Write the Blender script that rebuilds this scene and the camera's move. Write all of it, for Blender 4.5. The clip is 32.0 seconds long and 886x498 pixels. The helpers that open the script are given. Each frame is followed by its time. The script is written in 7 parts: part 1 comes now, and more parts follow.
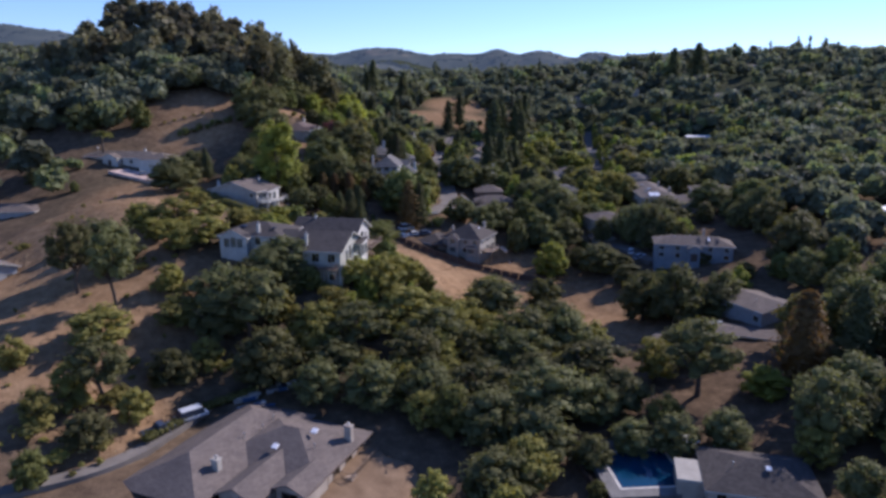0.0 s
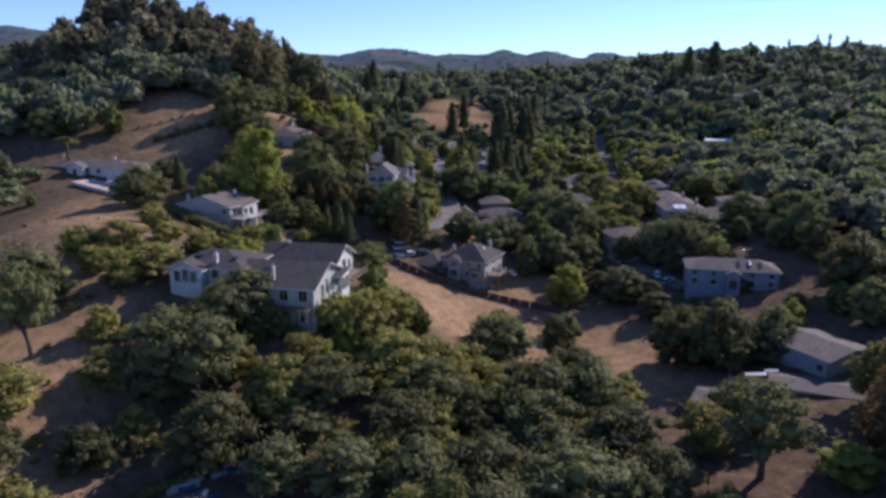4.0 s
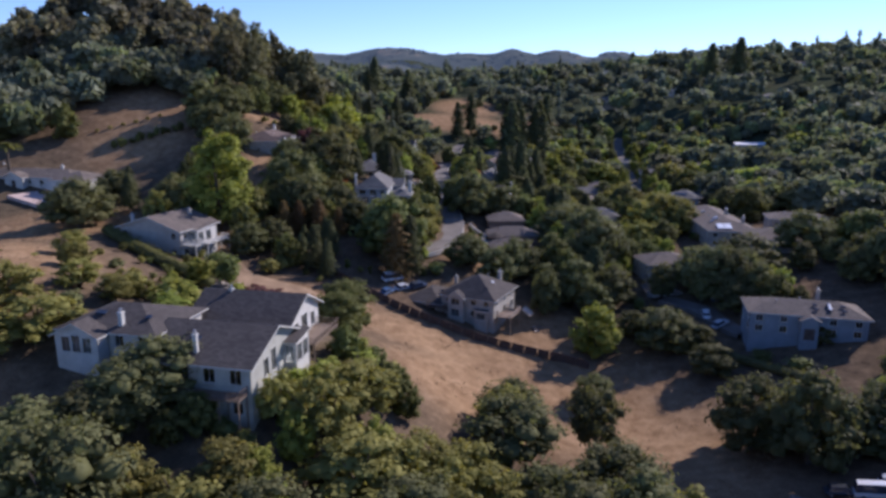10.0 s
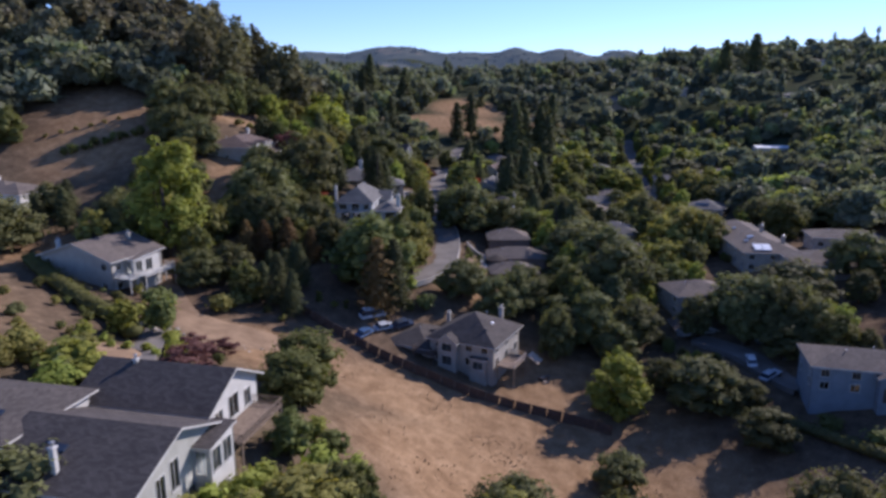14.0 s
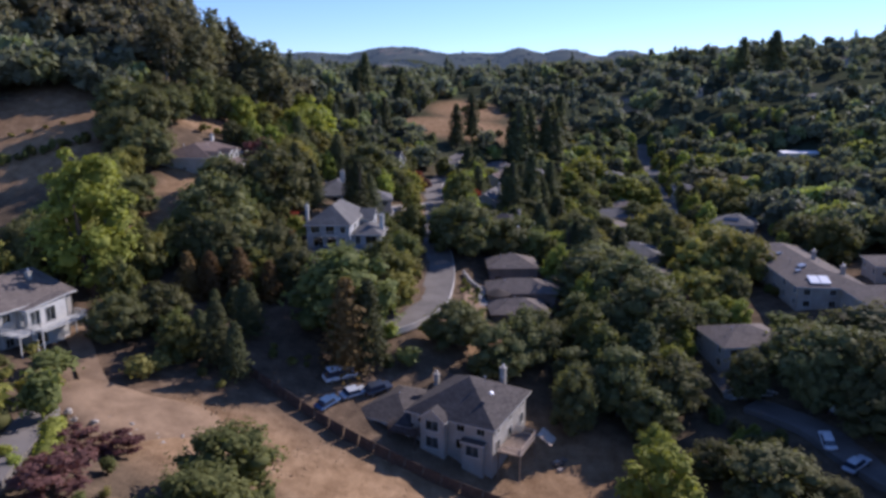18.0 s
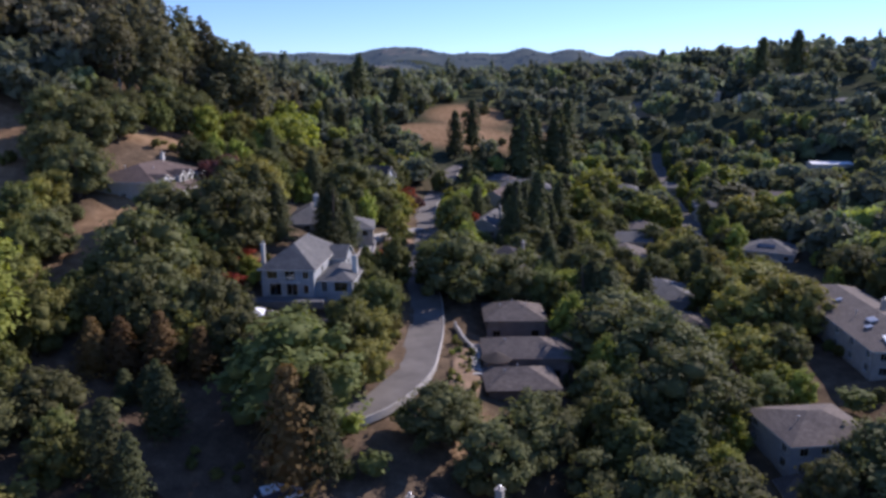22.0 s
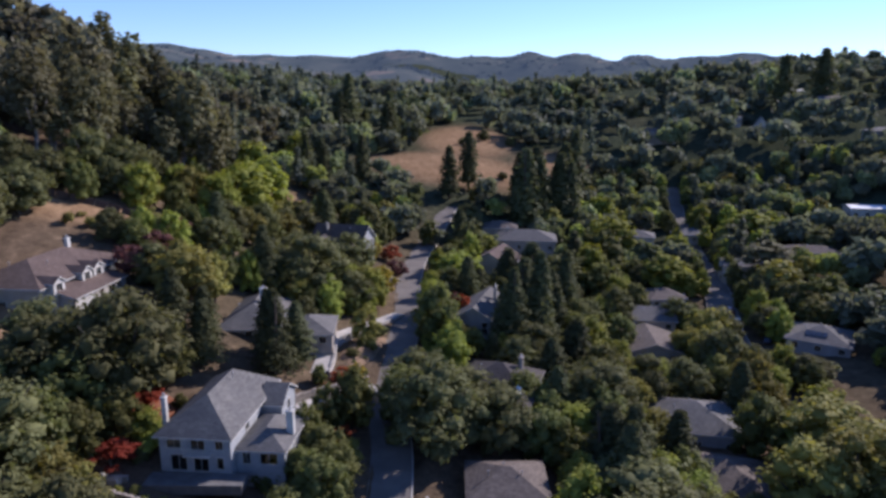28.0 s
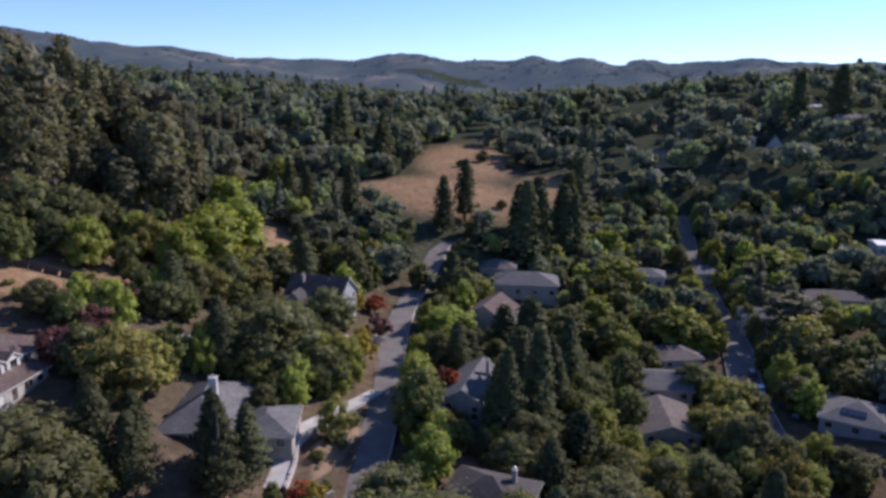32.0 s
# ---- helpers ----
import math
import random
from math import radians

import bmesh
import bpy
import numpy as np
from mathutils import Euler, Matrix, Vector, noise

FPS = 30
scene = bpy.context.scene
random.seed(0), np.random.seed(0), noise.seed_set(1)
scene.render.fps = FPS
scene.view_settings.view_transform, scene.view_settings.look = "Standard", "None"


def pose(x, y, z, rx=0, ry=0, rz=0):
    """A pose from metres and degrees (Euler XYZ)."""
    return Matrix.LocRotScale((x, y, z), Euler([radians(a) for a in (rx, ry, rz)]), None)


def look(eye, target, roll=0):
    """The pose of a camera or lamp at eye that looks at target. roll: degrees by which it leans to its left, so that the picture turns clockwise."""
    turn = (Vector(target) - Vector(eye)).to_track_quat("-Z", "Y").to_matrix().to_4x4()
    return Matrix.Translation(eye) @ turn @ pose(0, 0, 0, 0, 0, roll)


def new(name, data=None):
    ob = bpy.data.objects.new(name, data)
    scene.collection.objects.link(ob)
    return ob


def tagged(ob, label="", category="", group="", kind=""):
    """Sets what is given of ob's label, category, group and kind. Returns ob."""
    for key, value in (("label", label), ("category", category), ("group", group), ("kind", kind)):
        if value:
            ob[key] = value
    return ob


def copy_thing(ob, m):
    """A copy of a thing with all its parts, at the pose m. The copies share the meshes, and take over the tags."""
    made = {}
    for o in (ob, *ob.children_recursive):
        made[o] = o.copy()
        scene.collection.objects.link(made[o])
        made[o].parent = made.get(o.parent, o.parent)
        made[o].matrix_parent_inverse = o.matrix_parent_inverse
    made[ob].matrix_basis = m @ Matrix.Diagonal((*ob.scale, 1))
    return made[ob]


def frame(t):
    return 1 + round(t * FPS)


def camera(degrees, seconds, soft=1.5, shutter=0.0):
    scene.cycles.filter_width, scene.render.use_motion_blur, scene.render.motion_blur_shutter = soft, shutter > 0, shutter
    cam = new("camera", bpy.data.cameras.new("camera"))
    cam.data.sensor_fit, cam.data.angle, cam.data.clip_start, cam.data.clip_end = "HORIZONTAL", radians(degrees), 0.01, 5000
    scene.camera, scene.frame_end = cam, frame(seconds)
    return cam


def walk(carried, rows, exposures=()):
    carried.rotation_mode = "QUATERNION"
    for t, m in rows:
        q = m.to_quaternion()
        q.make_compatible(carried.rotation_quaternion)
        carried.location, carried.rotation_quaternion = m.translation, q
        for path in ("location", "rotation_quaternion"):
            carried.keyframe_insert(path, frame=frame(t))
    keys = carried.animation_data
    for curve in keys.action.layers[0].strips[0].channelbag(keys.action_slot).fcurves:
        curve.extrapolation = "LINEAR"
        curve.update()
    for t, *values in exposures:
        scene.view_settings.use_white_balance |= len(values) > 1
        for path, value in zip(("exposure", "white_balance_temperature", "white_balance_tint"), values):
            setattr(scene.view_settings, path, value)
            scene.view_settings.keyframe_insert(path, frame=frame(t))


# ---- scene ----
cam = camera(65.54, 32.0, soft=3.2)
walk(cam, [
    (0.0, look((0.00, 0.33, 58.26), (-0.00, 97.78, 35.80), 0.04)),
    (1.0, look((0.37, 7.05, 58.25), (0.20, 104.49, 35.79), 0.05)),
    (2.0, look((0.80, 13.88, 58.20), (0.42, 111.33, 35.75), 0.03)),
    (3.0, look((1.30, 21.00, 58.22), (0.71, 118.47, 35.84), -0.02)),
    (3.5, look((1.56, 24.77, 58.22), (0.82, 122.24, 35.89), -0.05)),
    (5.5, look((2.25, 38.33, 57.88), (0.99, 135.81, 35.61), -0.06)),
    (6.0, look((2.39, 41.59, 57.82), (1.04, 139.07, 35.54), -0.05)),
    (7.0, look((2.64, 48.11, 57.78), (1.04, 145.58, 35.50), -0.04)),
    (8.0, look((2.79, 53.91, 57.71), (1.03, 151.38, 35.41), -0.03)),
    (9.0, look((3.06, 59.50, 57.66), (1.17, 156.97, 35.38), 0.03)),
    (10.0, look((3.46, 65.77, 57.62), (1.40, 163.23, 35.34), -0.03)),
    (11.0, look((3.85, 72.59, 57.55), (1.66, 170.05, 35.25), -0.09)),
    (12.0, look((4.32, 79.64, 57.51), (2.06, 177.08, 35.17), -0.11)),
    (13.0, look((4.94, 87.03, 57.54), (2.58, 184.48, 35.19), -0.08)),
    (14.0, look((5.46, 94.72, 57.65), (3.01, 192.15, 35.28), -0.07)),
    (14.5, look((5.65, 98.45, 57.71), (3.17, 195.88, 35.35), -0.05)),
    (16.5, look((6.77, 113.96, 57.65), (3.99, 211.42, 35.39), -0.08)),
    (17.0, look((7.03, 117.84, 57.62), (4.18, 215.29, 35.35), -0.09)),
    (18.0, look((7.49, 125.57, 57.57), (4.50, 223.02, 35.32), -0.11)),
    (19.0, look((7.88, 133.47, 57.74), (4.78, 230.92, 35.51), -0.13)),
    (20.0, look((8.45, 141.45, 58.20), (5.18, 238.89, 35.98), -0.14)),
    (21.0, look((9.19, 148.93, 58.81), (5.70, 246.37, 36.59), -0.13)),
    (22.0, look((10.04, 156.05, 59.97), (6.35, 253.48, 37.73), -0.15)),
    (23.0, look((10.87, 163.19, 61.99), (6.93, 260.62, 39.79), -0.18)),
    (24.0, look((11.53, 169.57, 64.21), (7.48, 266.97, 41.94), -0.14)),
    (25.0, look((12.15, 175.69, 66.49), (8.08, 273.09, 44.18), -0.05)),
    (25.5, look((12.45, 178.76, 67.60), (8.33, 276.14, 45.28), 0.02)),
    (27.5, look((13.35, 191.46, 72.13), (9.12, 288.84, 49.79), 0.17)),
    (28.0, look((13.58, 194.78, 73.26), (9.30, 292.16, 50.93), 0.20)),
    (29.0, look((14.05, 201.38, 75.52), (9.64, 298.76, 53.23), 0.25)),
    (30.0, look((14.66, 207.50, 77.73), (10.13, 304.89, 55.45), 0.31)),
    (31.0, look((15.40, 212.98, 80.04), (10.74, 310.36, 57.78), 0.39)),
    (32.0, look((16.17, 217.86, 82.42), (11.40, 315.25, 60.19), 0.45)),
], exposures=[(0.0, 0.4, 5560, 31), (32.0, 0.4, 5560, 31)])

# ---- sky and sun ----
SUN_AZ, SUN_EL = 50.0, 32.0   # degrees clockwise from the way ahead, and above the horizon
world = bpy.data.worlds.new("sky")
scene.world = world
world.use_nodes = True
_w = world.node_tree
_sky = _w.nodes.new("ShaderNodeTexSky")
_sky.sky_type, _sky.sun_disc = "NISHITA", False
_sky.sun_elevation, _sky.sun_rotation = radians(SUN_EL), radians(SUN_AZ)
_sky.air_density, _sky.dust_density, _sky.ozone_density = 0.85, 0.0, 3.0
_tint = _w.nodes.new("ShaderNodeMix")
_tint.data_type, _tint.blend_type = "RGBA", "MULTIPLY"
_tint.inputs[0].default_value = 1.0
_tint.inputs[7].default_value = (0.84, 0.95, 1.04, 1)   # a deep clear-sky blue
_w.links.new(_sky.outputs["Color"], _tint.inputs[6])
_w.links.new(_tint.outputs[2], _w.nodes["Background"].inputs["Color"])
_w.nodes["Background"].inputs["Strength"].default_value = 0.112
_lamp = bpy.data.lights.new("sun", "SUN")
_lamp.energy, _lamp.angle, _lamp.color = 5.0, radians(0.6), (1.0, 0.91, 0.70)
sun = new("sun", _lamp)
_a, _e = radians(SUN_AZ), radians(SUN_EL)
sun.matrix_basis = look((math.sin(_a) * math.cos(_e) * 500, math.cos(_a) * math.cos(_e) * 500, math.sin(_e) * 500), (0, 0, 0))

# ---- the lie of the land ----
BIG_HILLS = [(330, 820, 32, 190), (190, 640, 4, 90), (-300, 540, 34, 140), (-420, 1000, 45, 260), (700, 900, 35, 250)]
SWELLS = [-4.8, -0.9, -8.5, -5.6, 1.2, 0.1, 0.3, 15.8, 1.2, -6.0, 4.2, -3.9, -7.1, -3.8, 3.8, -5.2, -11.4, 1.1, 1.8, 4.3, 4.6, 4.4, 0.5, -2.2, 1.0, 0.1, 8.8, 12.2, 7.0, -2.5, -5.2, -6.8, -4.1, 20.9, 9.0, -4.2, -3.9, -5.2, -2.3, -0.1, 17.9, 6.0, -9.5, 5.2, 3.6, -10.7, -18.0]
MOUNDS = [(-92, 150, -6.5), (-82, 172, 7.5), (-40, 120, -7.7), (-108, 285, -7.6), (130, 700, -14.5), (-60, 560, -5.6), (-17, 161, 10.5), (0, 150, -5.8), (-100, 200, 5.1), (2, 250, 4.9), (120, 480, 5.7), (60, 640, -11.1), (190, 642, -11.0), (-110, 405, 7.1), (262, 748, -10.0), (30, 400, 4.9), (18, 357, 5.1), (21, 319, 3.8), (-180, 420, 7.5), (-7, 172, -1.0), (39, 178, -3.6)]
SWELL_AT = [(x, y) for y in range(70, 560, 70) for x in (-170, -110, -60, -15, 30, 75, 130) if not (x in (-170, 130) and y == 70)]


RIDGE_KNOLLS = [(-950, 22, 90), (-232, 30, 60), (-130, 8, 40), (189, 19, 35), (333, 14, 45), (448, -16, 40), (534, 11, 40), (860, 9, 120)]


def ridge_line(x):
    """Height of the far hills by their bearing across the valley."""
    z = 150 + 130 / (1 + np.exp((x + 1200) / 150.0)) + 3 * np.sin(x / 27.0 + 1.0) + 2 * np.sin(x / 61.0)
    for a, h, w in RIDGE_KNOLLS:
        z = z + h * np.exp(-((x - a) ** 2) / (2 * w * w))
    return z


def land(x, y):
    """Ground height, for numbers or arrays."""
    x, y = np.asarray(x, float), np.asarray(y, float)
    z = 4 + 0.055 * np.clip(y, 0, 800) + 0 * x
    for a, b, h, w in BIG_HILLS:
        z = z + h * np.exp(-((x - a) ** 2 + (y - b) ** 2) / (2 * w * w))
    for (a, b), h in zip(SWELL_AT, SWELLS):
        z = z + h * np.exp(-((x - a) ** 2 + (y - b) ** 2) / 5408.0)
    for a, b, h in MOUNDS:
        z = z + h * np.exp(-((x - a) ** 2 + (y - b) ** 2) / 800.0)
    q = np.clip((y - 1150) / 1250, 0, 1)
    q = q * q * (3 - 2 * q)
    rough = 18 * np.sin(x / 90.0 + y / 170.0) * np.sin(y / 120.0 - x / 230.0) * q * (1 - q) * 4
    far = ridge_line(x * 2500.0 / np.maximum(y, 1200.0)) * q * np.clip(1.25 - y / 10000.0, 0.6, 1)
    return z + far * 0.78 + rough


def ground_z(x, y):
    return float(land(x, y))

# ---- materials ----
def material(name, rough=0.8, metal=0.0):
    m = bpy.data.materials.new(name)
    m.use_nodes = True
    nt = m.node_tree
    b = nt.nodes["Principled BSDF"]
    b.inputs["Roughness"].default_value = rough
    b.inputs["Metallic"].default_value = metal
    return m, nt, b


def ramp(nt, fac, stops):
    r = nt.nodes.new("ShaderNodeValToRGB")
    e = r.color_ramp.elements
    while len(e) < len(stops):
        e.new(0.5)
    for k, (p, c) in enumerate(stops):
        e[k].position = p
        e[k].color = (*c, 1)
    nt.links.new(fac, r.inputs["Fac"])
    return r.outputs["Color"]


def noise_of(nt, scale, detail=4.0, rough=0.55, vector=None):
    n = nt.nodes.new("ShaderNodeTexNoise")
    n.inputs["Scale"].default_value = scale
    n.inputs["Detail"].default_value = detail
    n.inputs["Roughness"].default_value = rough
    if vector is not None:
        nt.links.new(vector, n.inputs["Vector"])
    return n.outputs["Fac"]


def mixed(nt, fac, a, b, blend="MIX"):
    n = nt.nodes.new("ShaderNodeMix")
    n.data_type, n.blend_type = "RGBA", blend
    for value, socket in ((fac, n.inputs[0]), (a, n.inputs[6]), (b, n.inputs[7])):
        if isinstance(value, (int, float)):
            socket.default_value = value
        elif isinstance(value, tuple):
            socket.default_value = (*value, 1)
        else:
            nt.links.new(value, socket)
    return n.outputs[2]


def bumped(nt, bsdf, height, strength=0.3, distance=0.05):
    n = nt.nodes.new("ShaderNodeBump")
    n.inputs["Strength"].default_value = strength
    n.inputs["Distance"].default_value = distance
    nt.links.new(height, n.inputs["Height"])
    nt.links.new(n.outputs["Normal"], bsdf.inputs["Normal"])


def coords(nt, kind="Object"):
    return nt.nodes.new("ShaderNodeTexCoord").outputs[kind]


def place(nt):
    return nt.nodes.new("ShaderNodeNewGeometry").outputs["Position"]


def surface(name, dark, light, scale=1.2, rough=0.85, fine=25.0, bump=0.3, depth=0.03, metal=0.0):
    """Two tones that drift over metres, a fine grain and a light relief."""
    m, nt, b = material(name, rough, metal)
    if rough > 0.85:
        b.inputs["Specular IOR Level"].default_value = 0.2
    at = place(nt)
    big = ramp(nt, noise_of(nt, scale, 5, 0.6, at), [(0.3, dark), (0.7, light)])
    grain = noise_of(nt, fine, 3, 0.6, at)
    tone = ramp(nt, grain, [(0.25, (0.72, 0.72, 0.72)), (0.75, (1.15, 1.15, 1.15))])
    nt.links.new(mixed(nt, 0.7, big, tone, "MULTIPLY"), b.inputs["Base Color"])
    bumped(nt, b, grain, bump, depth)
    return m


def leafy(name, dark, light, glow, spread=0.07, joined_woods=False):
    """Leaves: tone by leaf cluster, by tree and by drift within the crown; light passes through."""
    m, nt, b = material(name, 0.7)
    geo = nt.nodes.new("ShaderNodeNewGeometry")
    mid = [(a + b) / 2 for a, b in zip(dark, light)]
    each = ramp(nt, geo.outputs["Random Per Island"], [(0.0, tuple(0.4 * a + 0.6 * m for a, m in zip(dark, mid))), (1.0, tuple(0.4 * a + 0.6 * m for a, m in zip(light, mid)))])
    drift = ramp(nt, noise_of(nt, 0.45, 3, 0.6, geo.outputs["Position"]), [(0.3, (0.82, 0.83, 0.8)), (0.72, (1.16, 1.15, 1.08))])
    tone = mixed(nt, 1.0, each, drift, "MULTIPLY")
    hue = nt.nodes.new("ShaderNodeHueSaturation")
    info = nt.nodes.new("ShaderNodeAttribute" if joined_woods else "ShaderNodeObjectInfo")
    if joined_woods:
        info.attribute_name = "tree_tone"
    for socket, low, high in (("Hue", 0.5 - spread * 0.4, 0.5), ("Value", 0.62, 1.35) if joined_woods else ("Value", 0.75, 1.25)):
        r = nt.nodes.new("ShaderNodeMapRange")
        r.inputs["To Min"].default_value, r.inputs["To Max"].default_value = low, high
        nt.links.new(info.outputs["Fac" if joined_woods else "Random"], r.inputs["Value"])
        nt.links.new(r.outputs["Result"], hue.inputs[socket])
    nt.links.new(tone, hue.inputs["Color"])
    nt.links.new(hue.outputs["Color"], b.inputs["Base Color"])
    b.inputs["Specular IOR Level"].default_value = 0.1
    t = nt.nodes.new("ShaderNodeBsdfTranslucent")
    nt.links.new(mixed(nt, 1.0, hue.outputs["Color"], glow, "MULTIPLY"), t.inputs["Color"])
    s = nt.nodes.new("ShaderNodeMixShader")
    s.inputs["Fac"].default_value = 0.36
    nt.links.new(b.outputs["BSDF"], s.inputs[1])
    nt.links.new(t.outputs["BSDF"], s.inputs[2])
    nt.links.new(s.outputs["Shader"], nt.nodes["Material Output"].inputs["Surface"])
    return m


M_OAK = leafy("oak_leaves", (0.085, 0.091, 0.042), (0.168, 0.177, 0.079), (1.4, 1.4, 0.75))
M_OLIVE = leafy("olive_leaves", (0.150, 0.153, 0.046), (0.286, 0.279, 0.083), (1.5, 1.4, 0.65), 0.06)
M_LIME = leafy("lime_leaves", (0.147, 0.180, 0.041), (0.286, 0.331, 0.073), (1.5, 1.5, 0.55), 0.08)
M_GREEN = leafy("broad_leaves", (0.082, 0.097, 0.037), (0.165, 0.185, 0.064), (1.4, 1.45, 0.65), 0.1)
M_PINE = leafy("pine_needles", (0.066, 0.076, 0.040), (0.126, 0.139, 0.066), (1.2, 1.2, 0.8), 0.06)
M_RUSTPINE = leafy("browning_pine_needles", (0.108, 0.078, 0.033), (0.207, 0.145, 0.059), (1.2, 1.1, 0.7), 0.06)
M_EUC = leafy("eucalyptus_leaves", (0.110, 0.113, 0.064), (0.209, 0.212, 0.113), (1.3, 1.25, 0.85), 0.08)
# Paler, bluer copies of the near leaf colours: distance haze in the base colour.
M_HAZED_OAK = leafy("hazed_oak_leaves", (0.109, 0.123, 0.087), (0.190, 0.208, 0.145), (1.25, 1.25, 0.9), 0.07, True)
M_HAZED_GREEN = leafy("hazed_broad_leaves", (0.113, 0.137, 0.073), (0.207, 0.243, 0.131), (1.3, 1.35, 0.8), 0.1, True)
M_HAZED_LIME = leafy("hazed_lime_leaves", (0.168, 0.210, 0.070), (0.317, 0.376, 0.126), (1.4, 1.45, 0.6), 0.08, True)
M_HAZED_PINE = leafy("hazed_pine_needles", (0.082, 0.099, 0.077), (0.143, 0.165, 0.126), (1.2, 1.2, 0.8), 0.06, True)
M_HAZED_EUC = leafy("hazed_eucalyptus_leaves", (0.116, 0.114, 0.076), (0.216, 0.210, 0.136), (1.3, 1.25, 0.85), 0.08, True)
M_GREY = leafy("grey_leaves", (0.106, 0.120, 0.051), (0.228, 0.245, 0.106), (1.3, 1.3, 0.9), 0.06)
M_POPLAR = leafy("poplar_leaves", (0.140, 0.162, 0.038), (0.273, 0.302, 0.069), (1.5, 1.5, 0.6), 0.05)
M_RUST = leafy("rust_leaves", (0.160, 0.043, 0.020), (0.348, 0.109, 0.041), (1.6, 1.0, 0.7), 0.05)
M_PLUM = leafy("plum_leaves", (0.087, 0.043, 0.041), (0.189, 0.102, 0.087), (1.4, 1.0, 0.9), 0.04)
M_GOLDLEAF = leafy("yellow_leaves", (0.203, 0.174, 0.026), (0.406, 0.348, 0.058), (1.6, 1.5, 0.6), 0.05)
M_BARK = surface("bark", (0.055, 0.042, 0.032), (0.13, 0.105, 0.085), 1.5, 0.95, 14, 0.6, 0.05)
M_PALEBARK = surface("pale_bark", (0.16, 0.14, 0.12), (0.30, 0.27, 0.23), 1.2, 0.9, 9, 0.4, 0.03)


def roofing(name, dark, light, course=0.26):
    """Shingles: courses along the slope, tabs of uneven tone, patches of wear."""
    m, nt, b = material(name, 0.95)
    b.inputs["Specular IOR Level"].default_value = 0.15
    at = coords(nt, "UV")
    brick = nt.nodes.new("ShaderNodeTexBrick")
    for key, value in (("Scale", 1.0), ("Mortar Size", 0.012), ("Brick Width", 0.55), ("Row Height", course), ("Mortar Smooth", 0.4), ("Bias", 0.0)):
        brick.inputs[key].default_value = value
    brick.inputs["Color1"].default_value = (*dark, 1)
    brick.inputs["Color2"].default_value = (*light, 1)
    brick.inputs["Mortar"].default_value = (*[c * 0.55 for c in dark], 1)
    nt.links.new(at, brick.inputs["Vector"])
    wear = ramp(nt, noise_of(nt, 0.35, 5, 0.65, place(nt)), [(0.3, (0.8, 0.8, 0.82)), (0.7, (1.15, 1.13, 1.1))])
    nt.links.new(mixed(nt, 1.0, brick.outputs["Color"], wear, "MULTIPLY"), b.inputs["Base Color"])
    bumped(nt, b, brick.outputs["Fac"], -0.5, 0.03)
    return m


M_ROOF_BROWN = roofing("roof_brown", (0.125, 0.106, 0.096), (0.165, 0.141, 0.128))
M_ROOF_GREY = roofing("roof_grey", (0.062, 0.055, 0.052), (0.096, 0.086, 0.081))
M_ROOF_PALE = roofing("roof_pale", (0.115, 0.112, 0.108), (0.165, 0.160, 0.154))
M_ROOF_TAUPE = roofing("roof_taupe", (0.11, 0.093, 0.082), (0.17, 0.145, 0.128))
M_ROOF_RED = roofing("roof_redbrown", (0.098, 0.073, 0.063), (0.146, 0.111, 0.096))
M_WHITE = surface("white_paint", (0.42, 0.41, 0.375), (0.55, 0.54, 0.50), 0.7, 0.6, 30, 0.08, 0.01)
M_CREAM = surface("pale_grey_render", (0.30, 0.30, 0.255), (0.40, 0.395, 0.345), 0.5, 0.85, 30, 0.15, 0.01)
M_STUCCO = surface("cream_stucco", (0.31, 0.29, 0.255), (0.40, 0.375, 0.33), 0.5, 0.92, 40, 0.25, 0.01)
M_BLUE = surface("pale_blue_siding", (0.27, 0.285, 0.295), (0.36, 0.375, 0.385), 0.6, 0.75, 30, 0.15, 0.01)
# Darker copy of the blue siding: the long house's deep shade in its colour.
M_SHADED_BLUE = surface("shaded_blue_siding", (0.165, 0.19, 0.215), (0.225, 0.255, 0.285), 0.6, 0.75, 30, 0.15, 0.01)
M_TAN = surface("tan_siding", (0.30, 0.26, 0.22), (0.42, 0.37, 0.31), 0.6, 0.85, 30, 0.2, 0.01)
M_BROWNWALL = surface("brown_siding", (0.15, 0.11, 0.085), (0.23, 0.17, 0.135), 0.6, 0.85, 30, 0.2, 0.01)
M_GREYWALL = surface("grey_siding", (0.24, 0.245, 0.25), (0.33, 0.335, 0.34), 0.6, 0.85, 30, 0.2, 0.01)
M_PINK = surface("salmon_wall", (0.44, 0.24, 0.17), (0.56, 0.32, 0.23), 0.6, 0.85, 30, 0.2, 0.01)
M_WOOD = surface("weathered_wood", (0.13, 0.095, 0.07), (0.25, 0.19, 0.14), 1.8, 0.88, 20, 0.4, 0.02)
M_DARKWOOD = surface("dark_fence_wood", (0.06, 0.045, 0.038), (0.12, 0.09, 0.075), 1.6, 0.9, 18, 0.4, 0.02)
M_PALEWOOD = surface("pale_deck_wood", (0.42, 0.33, 0.25), (0.58, 0.47, 0.37), 1.5, 0.85, 20, 0.3, 0.02)
M_STONE = surface("stone", (0.22, 0.19, 0.16), (0.40, 0.36, 0.31), 1.2, 0.9, 6, 0.6, 0.06)
M_CONCRETE = surface("concrete", (0.34, 0.32, 0.29), (0.50, 0.47, 0.43), 0.35, 0.9, 12, 0.25, 0.02)
M_ASPHALT = surface("asphalt", (0.125, 0.112, 0.10), (0.20, 0.18, 0.16), 0.22, 0.92, 18, 0.3, 0.02)
